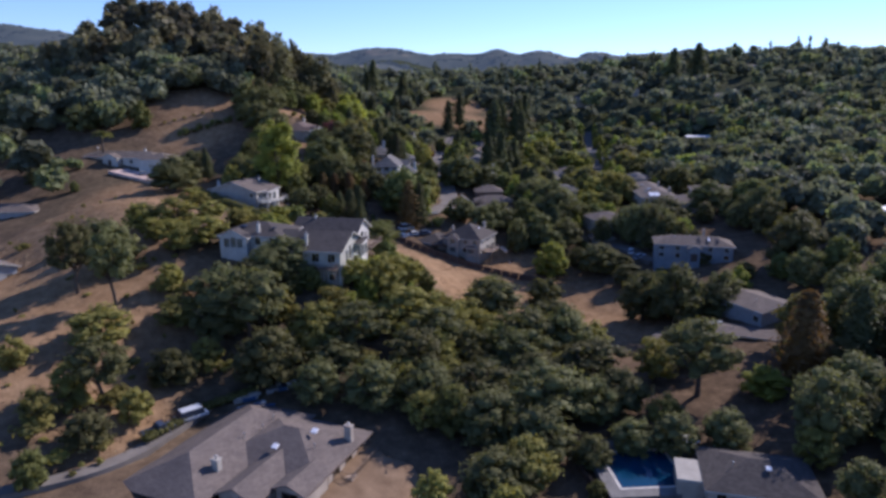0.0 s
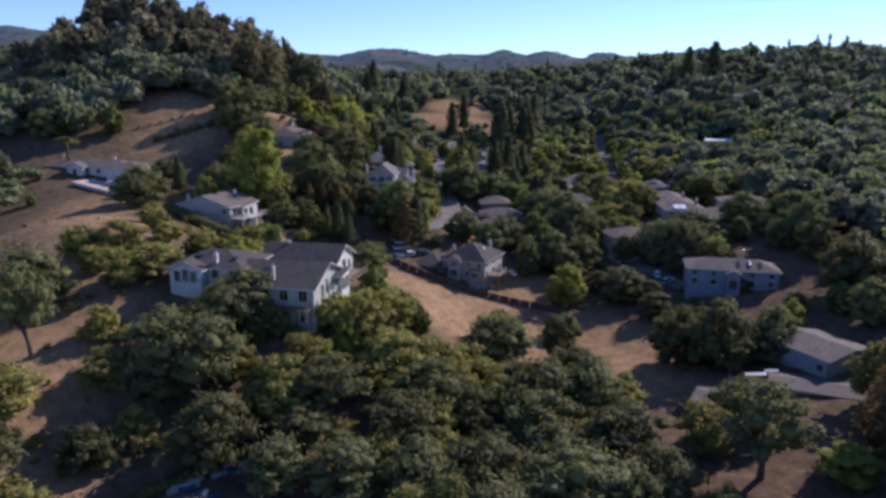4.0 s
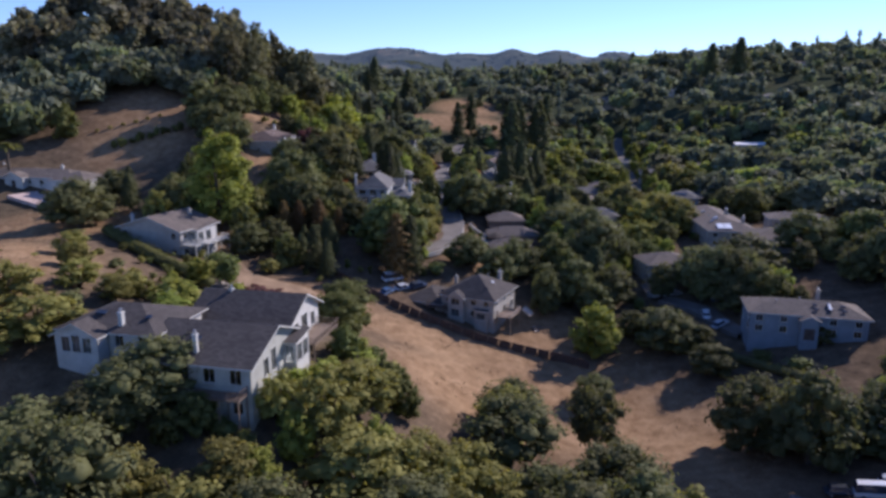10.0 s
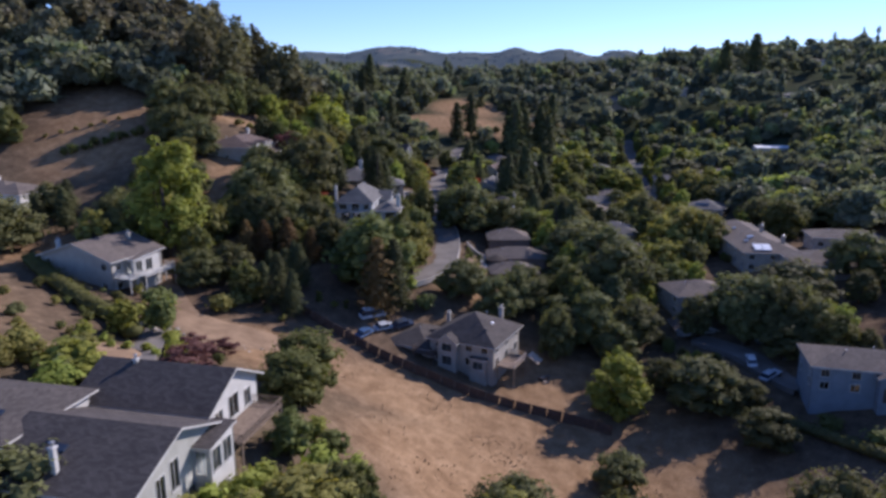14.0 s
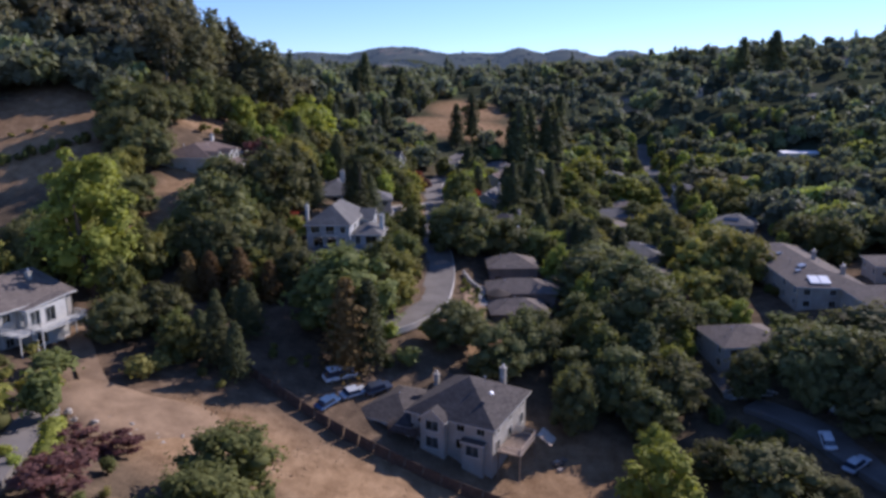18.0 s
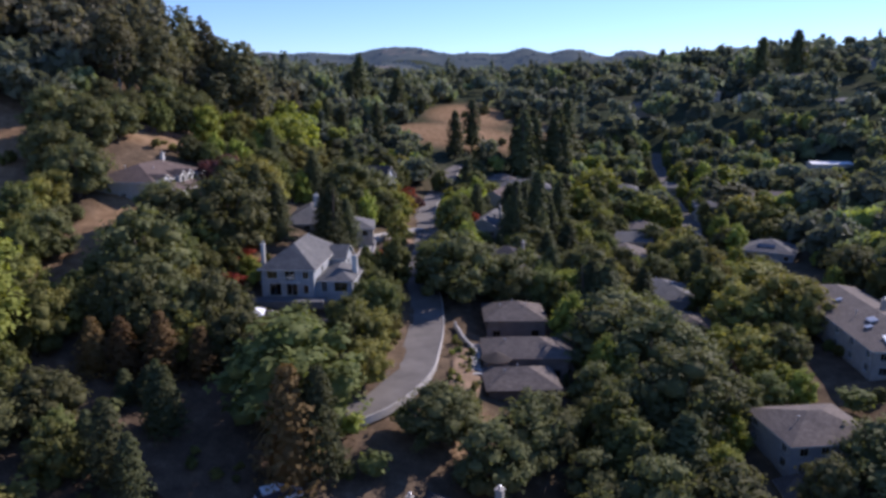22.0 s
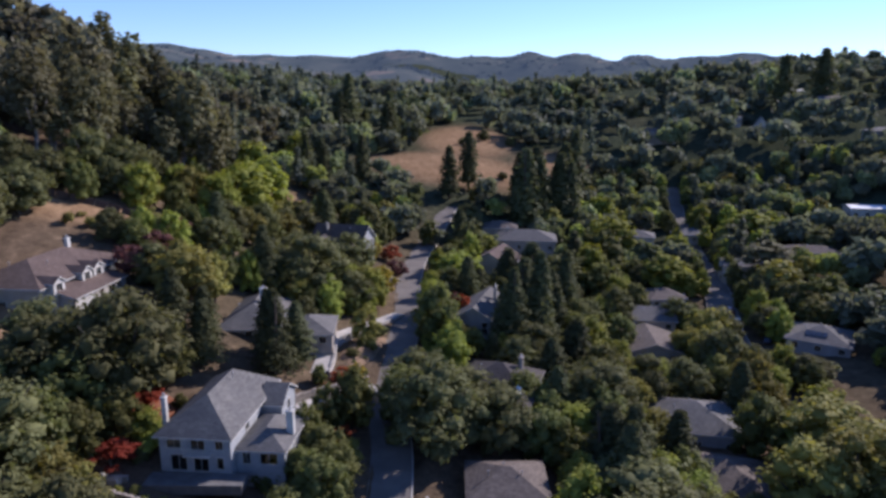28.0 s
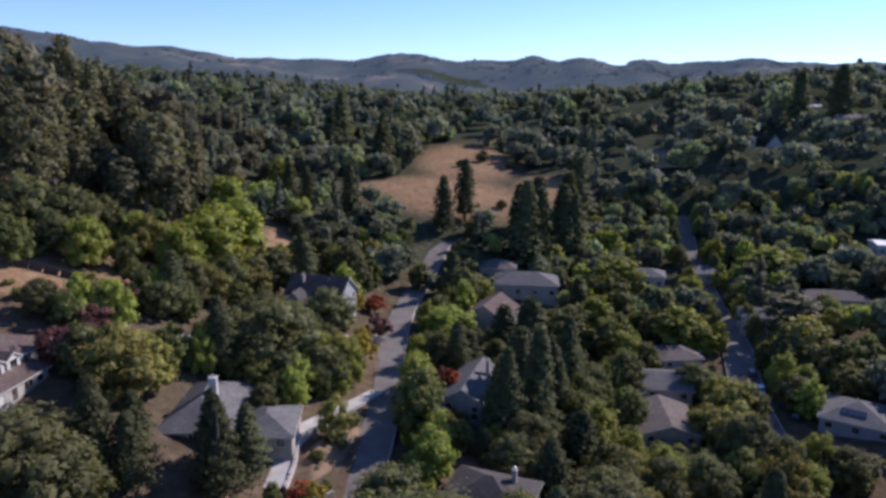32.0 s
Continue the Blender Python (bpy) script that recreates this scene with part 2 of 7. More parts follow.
M_METAL = surface("galvanised_metal", (0.32, 0.33, 0.34), (0.5, 0.5, 0.5), 2.0, 0.45, 30, 0.1, 0.01, 0.7)
M_TILE = surface("pool_coping", (0.40, 0.37, 0.33), (0.55, 0.52, 0.47), 0.9, 0.8, 12, 0.2, 0.02)
M_CANVAS = surface("white_canvas", (0.72, 0.73, 0.74), (0.84, 0.85, 0.86), 0.9, 0.8, 20, 0.15, 0.02)
M_DIRT = surface("bare_earth", (0.165, 0.108, 0.065), (0.29, 0.20, 0.125), 0.3, 0.97, 5, 0.5, 0.08)
M_BARKCHIP = surface("bark_mulch", (0.14, 0.055, 0.03), (0.26, 0.105, 0.055), 0.6, 0.97, 8, 0.6, 0.06)
M_PAVER = surface("pink_paving", (0.40, 0.30, 0.26), (0.55, 0.43, 0.38), 0.5, 0.9, 10, 0.3, 0.02)
M_SOLAR, _nt, _b = material("solar_glass", 0.12)
_b.inputs["Base Color"].default_value = (0.03, 0.04, 0.06, 1)
M_SKYLIGHT, _nt, _b = material("skylight_plastic", 0.3)
_b.inputs["Base Color"].default_value = (0.75, 0.76, 0.78, 1)
M_GLASS, _nt, _b = material("window_glass", 0.03)
_b.inputs["Base Color"].default_value = (0.55, 0.62, 0.68, 1)
_b.inputs["Transmission Weight"].default_value = 1.0
_b.inputs["IOR"].default_value = 1.45
M_WATER, _nt, _b = material("pool_water", 0.04)
_b.inputs["Base Color"].default_value = (0.006, 0.040, 0.085, 1)
_b.inputs["IOR"].default_value = 1.33
bumped(_nt, _b, noise_of(_nt, 1.6, 2, 0.5, place(_nt)), 0.25, 0.05)
M_TYRE = surface("tyre_rubber", (0.02, 0.02, 0.02), (0.04, 0.04, 0.04), 5, 0.9, 30, 0.2, 0.01)


def car_paint(name, colour):
    m, nt, b = material(name, 0.3)
    tint = ramp(nt, noise_of(nt, 0.9, 3, 0.5, place(nt)), [(0.3, tuple(c * 0.85 for c in colour)), (0.7, colour)])
    nt.links.new(tint, b.inputs["Base Color"])
    b.inputs["Coat Weight"].default_value = 0.7
    return m


M_CARS = [car_paint("paint_white", (0.7, 0.7, 0.7)), car_paint("paint_silver", (0.42, 0.44, 0.46)),
          car_paint("paint_dark", (0.03, 0.035, 0.045)), car_paint("paint_blue", (0.05, 0.10, 0.2)), car_paint("paint_red", (0.22, 0.03, 0.025))]


def ground_material():
    """Dry grass, earth and leaf litter, mixed by what grows where, with mown streaks and trodden patches."""
    m, nt, b = material("ground_cover", 1.0)
    b.inputs["Specular IOR Level"].default_value = 0.0
    at = place(nt)
    zone = nt.nodes.new("ShaderNodeAttribute")
    zone.attribute_name = "cover"
    split = nt.nodes.new("ShaderNodeSeparateColor")
    nt.links.new(zone.outputs["Color"], split.inputs["Color"])
    big = noise_of(nt, 0.05, 6, 0.62, at)
    mid = noise_of(nt, 0.4, 5, 0.65, at)
    fine = noise_of(nt, 3.5, 4, 0.7, at)
    gold = ramp(nt, mid, [(0.25, (0.172, 0.108, 0.060)), (0.5, (0.262, 0.172, 0.098)), (0.78, (0.345, 0.235, 0.140))])
    gold = mixed(nt, 0.55, gold, ramp(nt, big, [(0.3, (0.75, 0.7, 0.68)), (0.7, (1.2, 1.2, 1.2))]), "MULTIPLY")
    litter = ramp(nt, mid, [(0.25, (0.070, 0.050, 0.035)), (0.55, (0.140, 0.099, 0.066)), (0.8, (0.25, 0.175, 0.115))])
    green = ramp(nt, mid, [(0.3, (0.030, 0.038, 0.024)), (0.7, (0.072, 0.082, 0.050))])
    base = mixed(nt, split.outputs["Red"], litter, gold)
    base = mixed(nt, split.outputs["Green"], base, green)
    grain = ramp(nt, fine, [(0.3, (0.62, 0.62, 0.62)), (0.7, (1.25, 1.25, 1.25))])
    nt.links.new(mixed(nt, 0.8, base, grain, "MULTIPLY"), b.inputs["Base Color"])
    bumped(nt, b, fine, 0.6, 0.15)
    return m


M_GROUND = ground_material()
M_DRYGRASS = surface("dry_grass", (0.26, 0.19, 0.11), (0.44, 0.34, 0.21), 0.8, 0.95, 8, 0.3, 0.02)
# Base colour greyed and blued to carry distance haze, like the far leaves.
M_HAZED_SCRUB = leafy("hazed_scrub_leaves", (0.102, 0.120, 0.093), (0.171, 0.194, 0.151), (1.3, 1.3, 1.0), 0.05, True)
M_RIDGE, _nt, _b = material("hazy_ridge", 1.0)   # kilometres off: the haze in front of it is put into its emission
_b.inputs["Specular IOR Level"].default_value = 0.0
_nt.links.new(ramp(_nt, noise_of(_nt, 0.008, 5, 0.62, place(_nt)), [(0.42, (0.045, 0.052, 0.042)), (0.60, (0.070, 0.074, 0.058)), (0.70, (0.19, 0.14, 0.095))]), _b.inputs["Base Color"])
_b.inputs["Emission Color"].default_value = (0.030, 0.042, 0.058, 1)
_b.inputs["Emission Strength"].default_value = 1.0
M_SLATE = surface("dark_slate", (0.09, 0.088, 0.088), (0.17, 0.165, 0.16), 0.8, 0.8, 10, 0.3, 0.02)

# ---- builders ----
rng = np.random.default_rng(7)


def mesh_of(name, verts, faces, mat, smooth=False):
    """A mesh from arrays; faces all have the same number of corners, or are a list."""
    me = bpy.data.meshes.new(name)
    if isinstance(faces, np.ndarray):
        nf, k = faces.shape
        me.vertices.add(len(verts))
        me.vertices.foreach_set("co", np.ascontiguousarray(verts, dtype=np.float32).ravel())
        me.loops.add(nf * k)
        me.loops.foreach_set("vertex_index", np.ascontiguousarray(faces, dtype=np.int32).ravel())
        me.polygons.add(nf)
        me.polygons.foreach_set("loop_start", np.arange(0, nf * k, k, dtype=np.int32))
        me.update(calc_edges=True)
    else:
        me.from_pydata([tuple(v) for v in verts], [], faces)
    if smooth:
        me.polygons.foreach_set("use_smooth", [True] * len(me.polygons))
    me.materials.append(mat)
    return me


def part(name, bm, mat, parent, label=""):
    """One mesh object under a thing or a part; bm: a bmesh or a finished mesh."""
    if isinstance(bm, bmesh.types.BMesh):
        me = bpy.data.meshes.new(name)
        bm.normal_update()
        bm.to_mesh(me)
        bm.free()
        me.materials.append(mat)
    else:
        me = bm
    ob = new(name, me)
    ob.parent = parent
    return tagged(ob, label)


def thing(name, m, label, category, group="", kind=""):
    ob = new(name)
    ob.matrix_basis = m
    ob.empty_display_size = 0.5
    return tagged(ob, label, category, group, kind)


def box(bm, lo, hi, bevel=0.0):
    x0, y0, z0 = lo
    x1, y1, z1 = hi
    c = Matrix.LocRotScale(((x0 + x1) / 2, (y0 + y1) / 2, (z0 + z1) / 2), None, (x1 - x0, y1 - y0, z1 - z0))
    made = bmesh.ops.create_cube(bm, size=1.0, matrix=c)["verts"]
    if bevel:
        edges = {e for v in made for e in v.link_edges}
        bmesh.ops.bevel(bm, geom=list(edges), offset=bevel, segments=1, affect="EDGES")
    return bm


def box_bm(lo, hi, bevel=0.0):
    return box(bmesh.new(), lo, hi, bevel)


def tube(points, radii, sides=7):
    """A tapered tube along points: arrays of corners and quads."""
    pts = np.array(points, float)
    verts, faces = [], []
    n = len(pts)
    for i in range(n):
        d = pts[min(i + 1, n - 1)] - pts[max(i - 1, 0)]
        d /= np.linalg.norm(d) + 1e-9
        a = np.cross(d, (0.3, 0.95, 0.1))
        a /= np.linalg.norm(a) + 1e-9
        b = np.cross(d, a)
        for k in range(sides):
            w = 2 * math.pi * k / sides
            verts.append(pts[i] + radii[i] * (math.cos(w) * a + math.sin(w) * b))
    for i in range(n - 1):
        for k in range(sides):
            k2 = (k + 1) % sides
            faces.append((i * sides + k, i * sides + k2, (i + 1) * sides + k2, (i + 1) * sides + k))
    return np.array(verts), np.array(faces)


def joined(pieces):
    vs, fs, n = [], [], 0
    for v, f in pieces:
        vs.append(v)
        fs.append(f + n)
        n += len(v)
    return np.concatenate(vs), np.concatenate(fs)


def rand_dirs(r, n):
    d = r.normal(size=(n, 3))
    return d / np.linalg.norm(d, axis=1)[:, None]


def leaf_cards(r, centre, normal, size, tilt=0.6):
    """Three-cornered leaf sprays of uneven outline at the centres, facing roughly along the normals."""
    n = len(centre)
    nn = normal + r.normal(scale=tilt, size=(n, 3))
    nn /= np.linalg.norm(nn, axis=1)[:, None]
    a = np.cross(nn, rand_dirs(r, n))
    a /= np.linalg.norm(a, axis=1)[:, None] + 1e-9
    b = np.cross(nn, a)
    s = (size * r.uniform(0.55, 1.4, n))[:, None]
    k = r.uniform(0.7, 1.25, (3, n, 1))
    v = np.stack([centre + a * s * k[0], centre - a * s * 0.55 + b * s * 0.85 * k[1], centre - a * s * 0.5 - b * s * 0.9 * k[2] + nn * s * 0.15], 1)
    f = np.arange(3 * n).reshape(n, 3)
    return v.reshape(-1, 3), f


ICO_V = ICO_F = None


def ico():
    global ICO_V, ICO_F
    if ICO_V is None:
        bm = bmesh.new()
        bmesh.ops.create_icosphere(bm, subdivisions=1, radius=1.0)
        ICO_V = np.array([v.co[:] for v in bm.verts])
        ICO_F = np.array([[v.index for v in f.verts] for f in bm.faces])
        ICO_F = np.concatenate([ICO_F, ICO_F[:, 2:]], 1)
        bm.free()
    return ICO_V, ICO_F


def blob(r, centre, radius):
    """The dense heart of a clump, a lumpy closed shape in triangles written as quads."""
    v, f = ico()
    lump = 1 + 0.16 * np.sin(v @ r.normal(scale=3.0, size=3) + r.uniform(0, 6)) + 0.1 * np.sin(v @ r.normal(scale=5.0, size=3))
    return centre + v * np.asarray(radius) * lump[:, None], f


def crown(r, lobes, leaves, size, heart=0.6, up=0.45, puffs=7):
    """A crown of clumps, each of several loose puffs. lobes: centre and three radii of each; leaves: clusters in all."""
    area = np.array([l[1][0] * l[1][1] + l[1][0] * l[1][2] for l in lobes])
    share = np.maximum(12, leaves * area / area.sum()).astype(int)
    cs, ns, tris_v, tris_f, base = [], [], [], [], 0
    for (c, rad), n in zip(lobes, share):
        c, rad = np.asarray(c, float), np.asarray(rad, float)
        pd = rand_dirs(r, puffs)
        pd[:, 2] = np.where(pd[:, 2] < -0.3, -pd[:, 2], pd[:, 2])
        pc, pr = c + pd * rad * r.uniform(0.45, 0.8, (puffs, 1)), r.uniform(0.36, 0.62, (puffs, 1)) * rad
        k = r.integers(puffs, size=n)
        d = rand_dirs(r, n)
        d[:, 2] = np.where(d[:, 2] < -0.55, -d[:, 2], d[:, 2])
        out = np.where(r.uniform(size=n) < 0.07, r.uniform(1.1, 1.5, n), np.sqrt(r.uniform(0.12, 1.1, n)))[:, None]
        cs.append(pc[k] + d * pr[k] * out)
        ns.append(0.6 * d + 0.5 * pd[k] + np.array([0, 0, up]))
        v, f = blob(r, c, rad * heart)
        tris_v.append(v)
        tris_f.append(f[:, :3] + base)
        base += len(v)
    v, f = leaf_cards(r, np.concatenate(cs), np.concatenate(ns), size, 0.42)
    return np.concatenate(tris_v), np.concatenate(tris_f), v, f


def crown_mesh(name, data, mat):
    tv, tf, qv, qf = data
    verts = np.concatenate([tv, qv])
    me = bpy.data.meshes.new(name)
    nt, nq, k = len(tf), len(qf), qf.shape[1]
    me.vertices.add(len(verts))
    me.vertices.foreach_set("co", verts.astype(np.float32).ravel())
    me.loops.add(nt * 3 + nq * k)
    me.loops.foreach_set("vertex_index", np.concatenate([tf.ravel(), (qf + len(tv)).ravel()]).astype(np.int32))
    me.polygons.add(nt + nq)
    me.polygons.foreach_set("loop_start", np.concatenate([np.arange(nt) * 3, nt * 3 + np.arange(nq) * k]).astype(np.int32))
    me.update(calc_edges=True)
    me.materials.append(mat)
    return me


def limbs(r, height, spread, start, n, thick, lean=0.0, top=0.75):
    """Trunk and main limbs."""
    bend = r.normal(scale=0.05 * height, size=2)
    fork = start * height
    trunk = [(0, 0, -0.6), (bend[0] * 0.2, bend[1] * 0.2, fork * 0.5), (bend[0] * 0.6, bend[1] * 0.6, fork), (bend[0], bend[1], height * top)]
    out = [tube(trunk, [thick * 1.35, thick, thick * 0.8, thick * 0.15], 8)]
    for k in range(n):
        w = 2 * math.pi * (k + r.uniform(-0.3, 0.3)) / n
        h = r.uniform(0.55, 0.85) * height
        d = spread * r.uniform(0.5, 0.85)
        z0 = fork * r.uniform(0.75, 1.2)
        p0 = np.array([bend[0] * 0.5, bend[1] * 0.5, z0])
        p2 = np.array([math.cos(w) * d, math.sin(w) * d, h])
        p1 = (p0 + p2) / 2 + np.array([0, 0, -0.06 * height])
        out.append(tube([p0, p1, p2], [thick * 0.55, thick * 0.38, thick * 0.1], 5))
    return joined(out)


def round_tree(r, h, w, low, lobes, leaves, size, flat=0.75):
    """Lobes of a broad crown from low*h to h, w wide."""
    out = []
    for k in range(lobes):
        a = k * 2.39996 + r.uniform(-0.3, 0.3)
        q = math.sqrt((k + 0.5) / lobes)
        rad = w * 0.5 * r.uniform(0.22, 0.40)
        d = (w * 0.5 - rad * 0.75) * q
        zt = low * h + (h - low * h) * (1 - 0.55 * q ** 2.2) * r.uniform(0.82, 1.0) - rad * flat * 0.6
        out.append(((math.cos(a) * d, math.sin(a) * d, max(zt, low * h + rad * 0.3)), (rad * r.uniform(0.9, 1.15), rad * r.uniform(0.9, 1.15), rad * flat * r.uniform(0.85, 1.15))))
        if k % 2 == 0:
            out.append(((math.cos(a + 0.5) * d * 0.8, math.sin(a + 0.5) * d * 0.8, low * h + (zt - low * h) * 0.5), (rad, rad, rad * flat)))
        else:
            out.append(((math.cos(a + 0.9) * d * 0.88, math.sin(a + 0.9) * d * 0.88, low * h + rad * flat * 0.55), (rad, rad, rad * flat)))
    return crown(r, out, leaves, size)


def tall_tree(r, h, w, low, lobes, leaves, size):
    """Clumps stacked up a tall crown, for eucalyptus and poplars."""
    out = []
    for k in range(lobes):
        q = (k + 0.5) / lobes
        z = low * h + (h - low * h) * q
        env = w * 0.5 * (math.sin(math.pi * (0.18 + 0.74 * q)) ** 0.8)
        a = k * 2.39996 + r.uniform(-0.4, 0.4)
        rad = env * r.uniform(0.34, 0.56)
        d = max(env - rad, 0) * r.uniform(0.6, 1.15)
        out.append(((math.cos(a) * d, math.sin(a) * d, z), (rad, rad, rad * r.uniform(0.8, 1.2))))
    return crown(r, out, leaves, size, 0.42)


def cone_tree(r, h, w, low, leaves, size, blunt=0.9):
    """Whorls of drooping boughs on a conifer."""
    n = leaves
    q = r.uniform(0, 1, n) ** 0.8
    layers = max(8, int(h / 1.1))
    q = (np.floor(q * layers) + r.uniform(0, 0.55, n)) / layers
    q = np.clip(q, 0, 1)
    a = r.uniform(0, 2 * math.pi, n)
    lobe = 1 + 0.22 * np.sin(a * 5 + q * 40) + 0.16 * np.sin(a * 2 + q * 9 + r.uniform(0, 6)) + r.uniform(-0.25, 0.2, n)
    env = w * 0.5 * (1 - q) ** blunt * lobe + 0.12
    rr = env * np.sqrt(r.uniform(0.35, 1.0, n))
    z = low * h + (h - low * h) * q - rr * 0.28
    c = np.stack([np.cos(a) * rr, np.sin(a) * rr, z], 1)
    nrm = np.stack([np.cos(a), np.sin(a), np.full(n, 0.7)], 1)
    v, f = leaf_cards(r, c, nrm, size, 0.5)
    k = 10
    cv, cf = tube([(0, 0, low * h), (0, 0, low * h + 0.2), (0, 0, h * 0.6), (0, 0, h * 0.96)], [0.05, w * 0.30, w * 0.13, 0.03], k)
    tf = np.concatenate([cf[:, :3], cf[:, [0, 2, 3]]])
    return cv, tf, v, f


def shrub(r, h, w, leaves, size):
    out = []
    for k in range(4):
        a = r.uniform(0, 6.28)
        d = w * 0.22 * r.uniform(0.3, 1)
        rad = w * r.uniform(0.24, 0.36)
        out.append(((math.cos(a) * d, math.sin(a) * d, h * r.uniform(0.3, 0.6)), (rad, rad, h * r.uniform(0.36, 0.5))))
    return crown(r, out, leaves, size)


PROTO = {}
TREE_SPOTS, HOME_SPOTS = [], []


def tree_kind(key, name, crown_data, leaf_mat, trunk_data, bark, label, category):
    PROTO.setdefault(key, []).append(dict(name=name, crown=crown_mesh(name + "_crown", crown_data, leaf_mat),
        trunk=mesh_of(name + "_trunk", trunk_data[0], trunk_data[1], bark, True) if trunk_data is not None else None, label=label, category=category, made=None))


def plant(key, x, y, height, width=None, turn=None, label="", group="", sink=0.15, z=None):
    """One tree or shrub of a kind, standing on the ground at its height and width."""
    kinds = PROTO[key + "_far" if y > 380 and key + "_far" in PROTO else key]
    k = kinds[rng.integers(len(kinds))]
    base_h, base_w = SIZES[key]
    TREE_SPOTS.append((x, y, (width or height) * 0.5))
    width = width or height * base_w / base_h
    turn = rng.uniform(0, 360) if turn is None else turn
    zz = ground_z(x, y) if z is None else z
    s = Matrix.Diagonal((width / base_w, width / base_w * rng.uniform(0.92, 1.08), height / base_h, 1))
    m = Matrix.Translation((x, y, zz - sink)) @ Matrix.Rotation(radians(turn), 4, "Z") @ s
    if k["made"] is None:
        ob = thing(k["name"], m, k["label"], k["category"], group)
        if k["trunk"]:
            part("trunk", k["trunk"], None, ob)
        part("crown", k["crown"], None, ob)
        k["made"] = ob
    else:
        ob = copy_thing(k["made"], m)
        ob.scale = m.to_scale()
        ob.matrix_basis = m
        ob["label"] = k["label"]
    return tagged(ob, label, group=group)


SIZES = {"oak": (10, 12), "bright": (10, 8), "green": (10, 9), "olive": (8, 8), "pine": (16, 7), "rustpine": (14, 7), "openoak": (10, 11), "redwood": (20, 7), "cypress": (10, 1.8),
         "euc": (24, 12), "shrub": (2, 2.6), "greyshrub": (2, 2.6), "rust": (4, 5), "plum": (4, 5), "yellow": (6, 5), "poplar": (14, 10), "dryshrub": (1.6, 2.4), "palm": (8, 4), "limeshrub": (2, 2.6)}


def make_kinds(far=""):
    k, z = (0.34, 1.7) if far else (1.0, 1.0)
    n = lambda c: int(c * k)
    for v in range(4):
        r = np.random.default_rng(100 + v)
        tree_kind("oak" + far, "oak_tree", round_tree(r, 10, 12, 0.1, 19, n(4000), 0.26 * z, 0.85), M_OAK, limbs(r, 10, 6, 0.28, 6, 0.38), M_BARK,
                  "dark green live oak with a broad lumpy crown", "tree")
    for v in range(3):
        r = np.random.default_rng(200 + v)
        tree_kind("bright" + far, "lime_tree", round_tree(r, 10, 8, 0.05, 17, n(3000), 0.245 * z, 1.35), M_LIME, limbs(r, 10, 4, 0.25, 5, 0.22), M_BARK,
                  "bright yellow-green broadleaf tree in full leaf", "tree")
        tree_kind("green" + far, "broadleaf_tree", round_tree(r, 10, 9, 0.05, 17, n(3200), 0.25 * z, 1.2), M_GREEN, limbs(r, 10, 4.4, 0.25, 5, 0.25), M_BARK,
                  "mid-green broadleaf tree with a rounded crown", "tree")
        tree_kind("olive" + far, "open_oak_tree", round_tree(r, 8, 8, 0.14, 15, n(2500), 0.225 * z, 0.9), M_OLIVE, limbs(r, 8, 4.2, 0.3, 6, 0.24), M_BARK,
                  "olive-green open-crowned oak with bare limbs showing", "tree")
        tree_kind("openoak" + far, "oak_tree", round_tree(r, 10, 11, 0.36, 13, n(2600), 0.24 * z, 0.62), M_OAK, limbs(r, 10, 5.2, 0.34, 7, 0.34), M_BARK,
                  "dark oak with trunk and limbs showing under an open crown", "tree")
        tree_kind("pine" + far, "pine_tree", cone_tree(r, 16, 7, 0.12, n(2900), 0.30 * z, 0.6), M_PINE, limbs(r, 16, 1.0, 0.4, 3, 0.26, top=0.95), M_BARK,
                  "dark conifer with layered drooping boughs", "tree")
        tree_kind("rustpine" + far, "pine_tree", cone_tree(r, 14, 7, 0.1, n(1900), 0.29 * z, 0.65), M_RUSTPINE, limbs(r, 14, 1.0, 0.4, 3, 0.26, top=0.95), M_BARK,
                  "tired conifer with brown-tinged drooping needles", "tree")
        tree_kind("redwood" + far, "redwood_tree", cone_tree(r, 20, 7, 0.08, n(3200), 0.34 * z, 0.68), M_PINE, limbs(r, 20, 1.0, 0.4, 3, 0.34, top=0.95), M_BARK,
                  "tall narrow dark redwood with a pointed top", "tree")
        tree_kind("euc" + far, "eucalyptus_tree", tall_tree(r, 24, 12, 0.3, 26, n(3200), 0.42 * z), M_EUC, limbs(r, 24, 5, 0.3, 6, 0.42), M_PALEBARK,
                  "tall dull-green eucalyptus with loose clumps and pale trunk", "tree")
        tree_kind("shrub" + far, "shrub", shrub(r, 2, 2.6, 420, 0.17), M_GREEN, None, None, "rounded mid-green garden shrub", "shrub")
        tree_kind("limeshrub" + far, "shrub", shrub(r, 2, 2.6, 420, 0.17), M_LIME, None, None, "bright yellow-green garden shrub", "shrub")
        tree_kind("greyshrub" + far, "shrub", shrub(r, 2, 2.6, 420, 0.16), M_GREY, None, None, "low grey-leaved shrub on dry soil", "shrub")
        tree_kind("dryshrub" + far, "shrub", shrub(r, 1.6, 2.4, 380, 0.15), M_OLIVE, None, None, "low olive-brown scrub bush on dry grass", "shrub")
    for v in range(2):
        r = np.random.default_rng(300 + v)
        tree_kind("poplar" + far, "poplar_tree", tall_tree(r, 14, 10, 0.12, 24, n(8000), 0.25 * z), M_POPLAR, limbs(r, 14, 3, 0.25, 6, 0.3), M_BARK,
                  "large billowing yellow-green tree on the slope", "tree")
        tree_kind("cypress" + far, "italian_cypress", cone_tree(r, 10, 1.8, 0.03, 1100, 0.2, 0.45), M_PINE, None, None, "slender dark green columnar cypress", "tree")
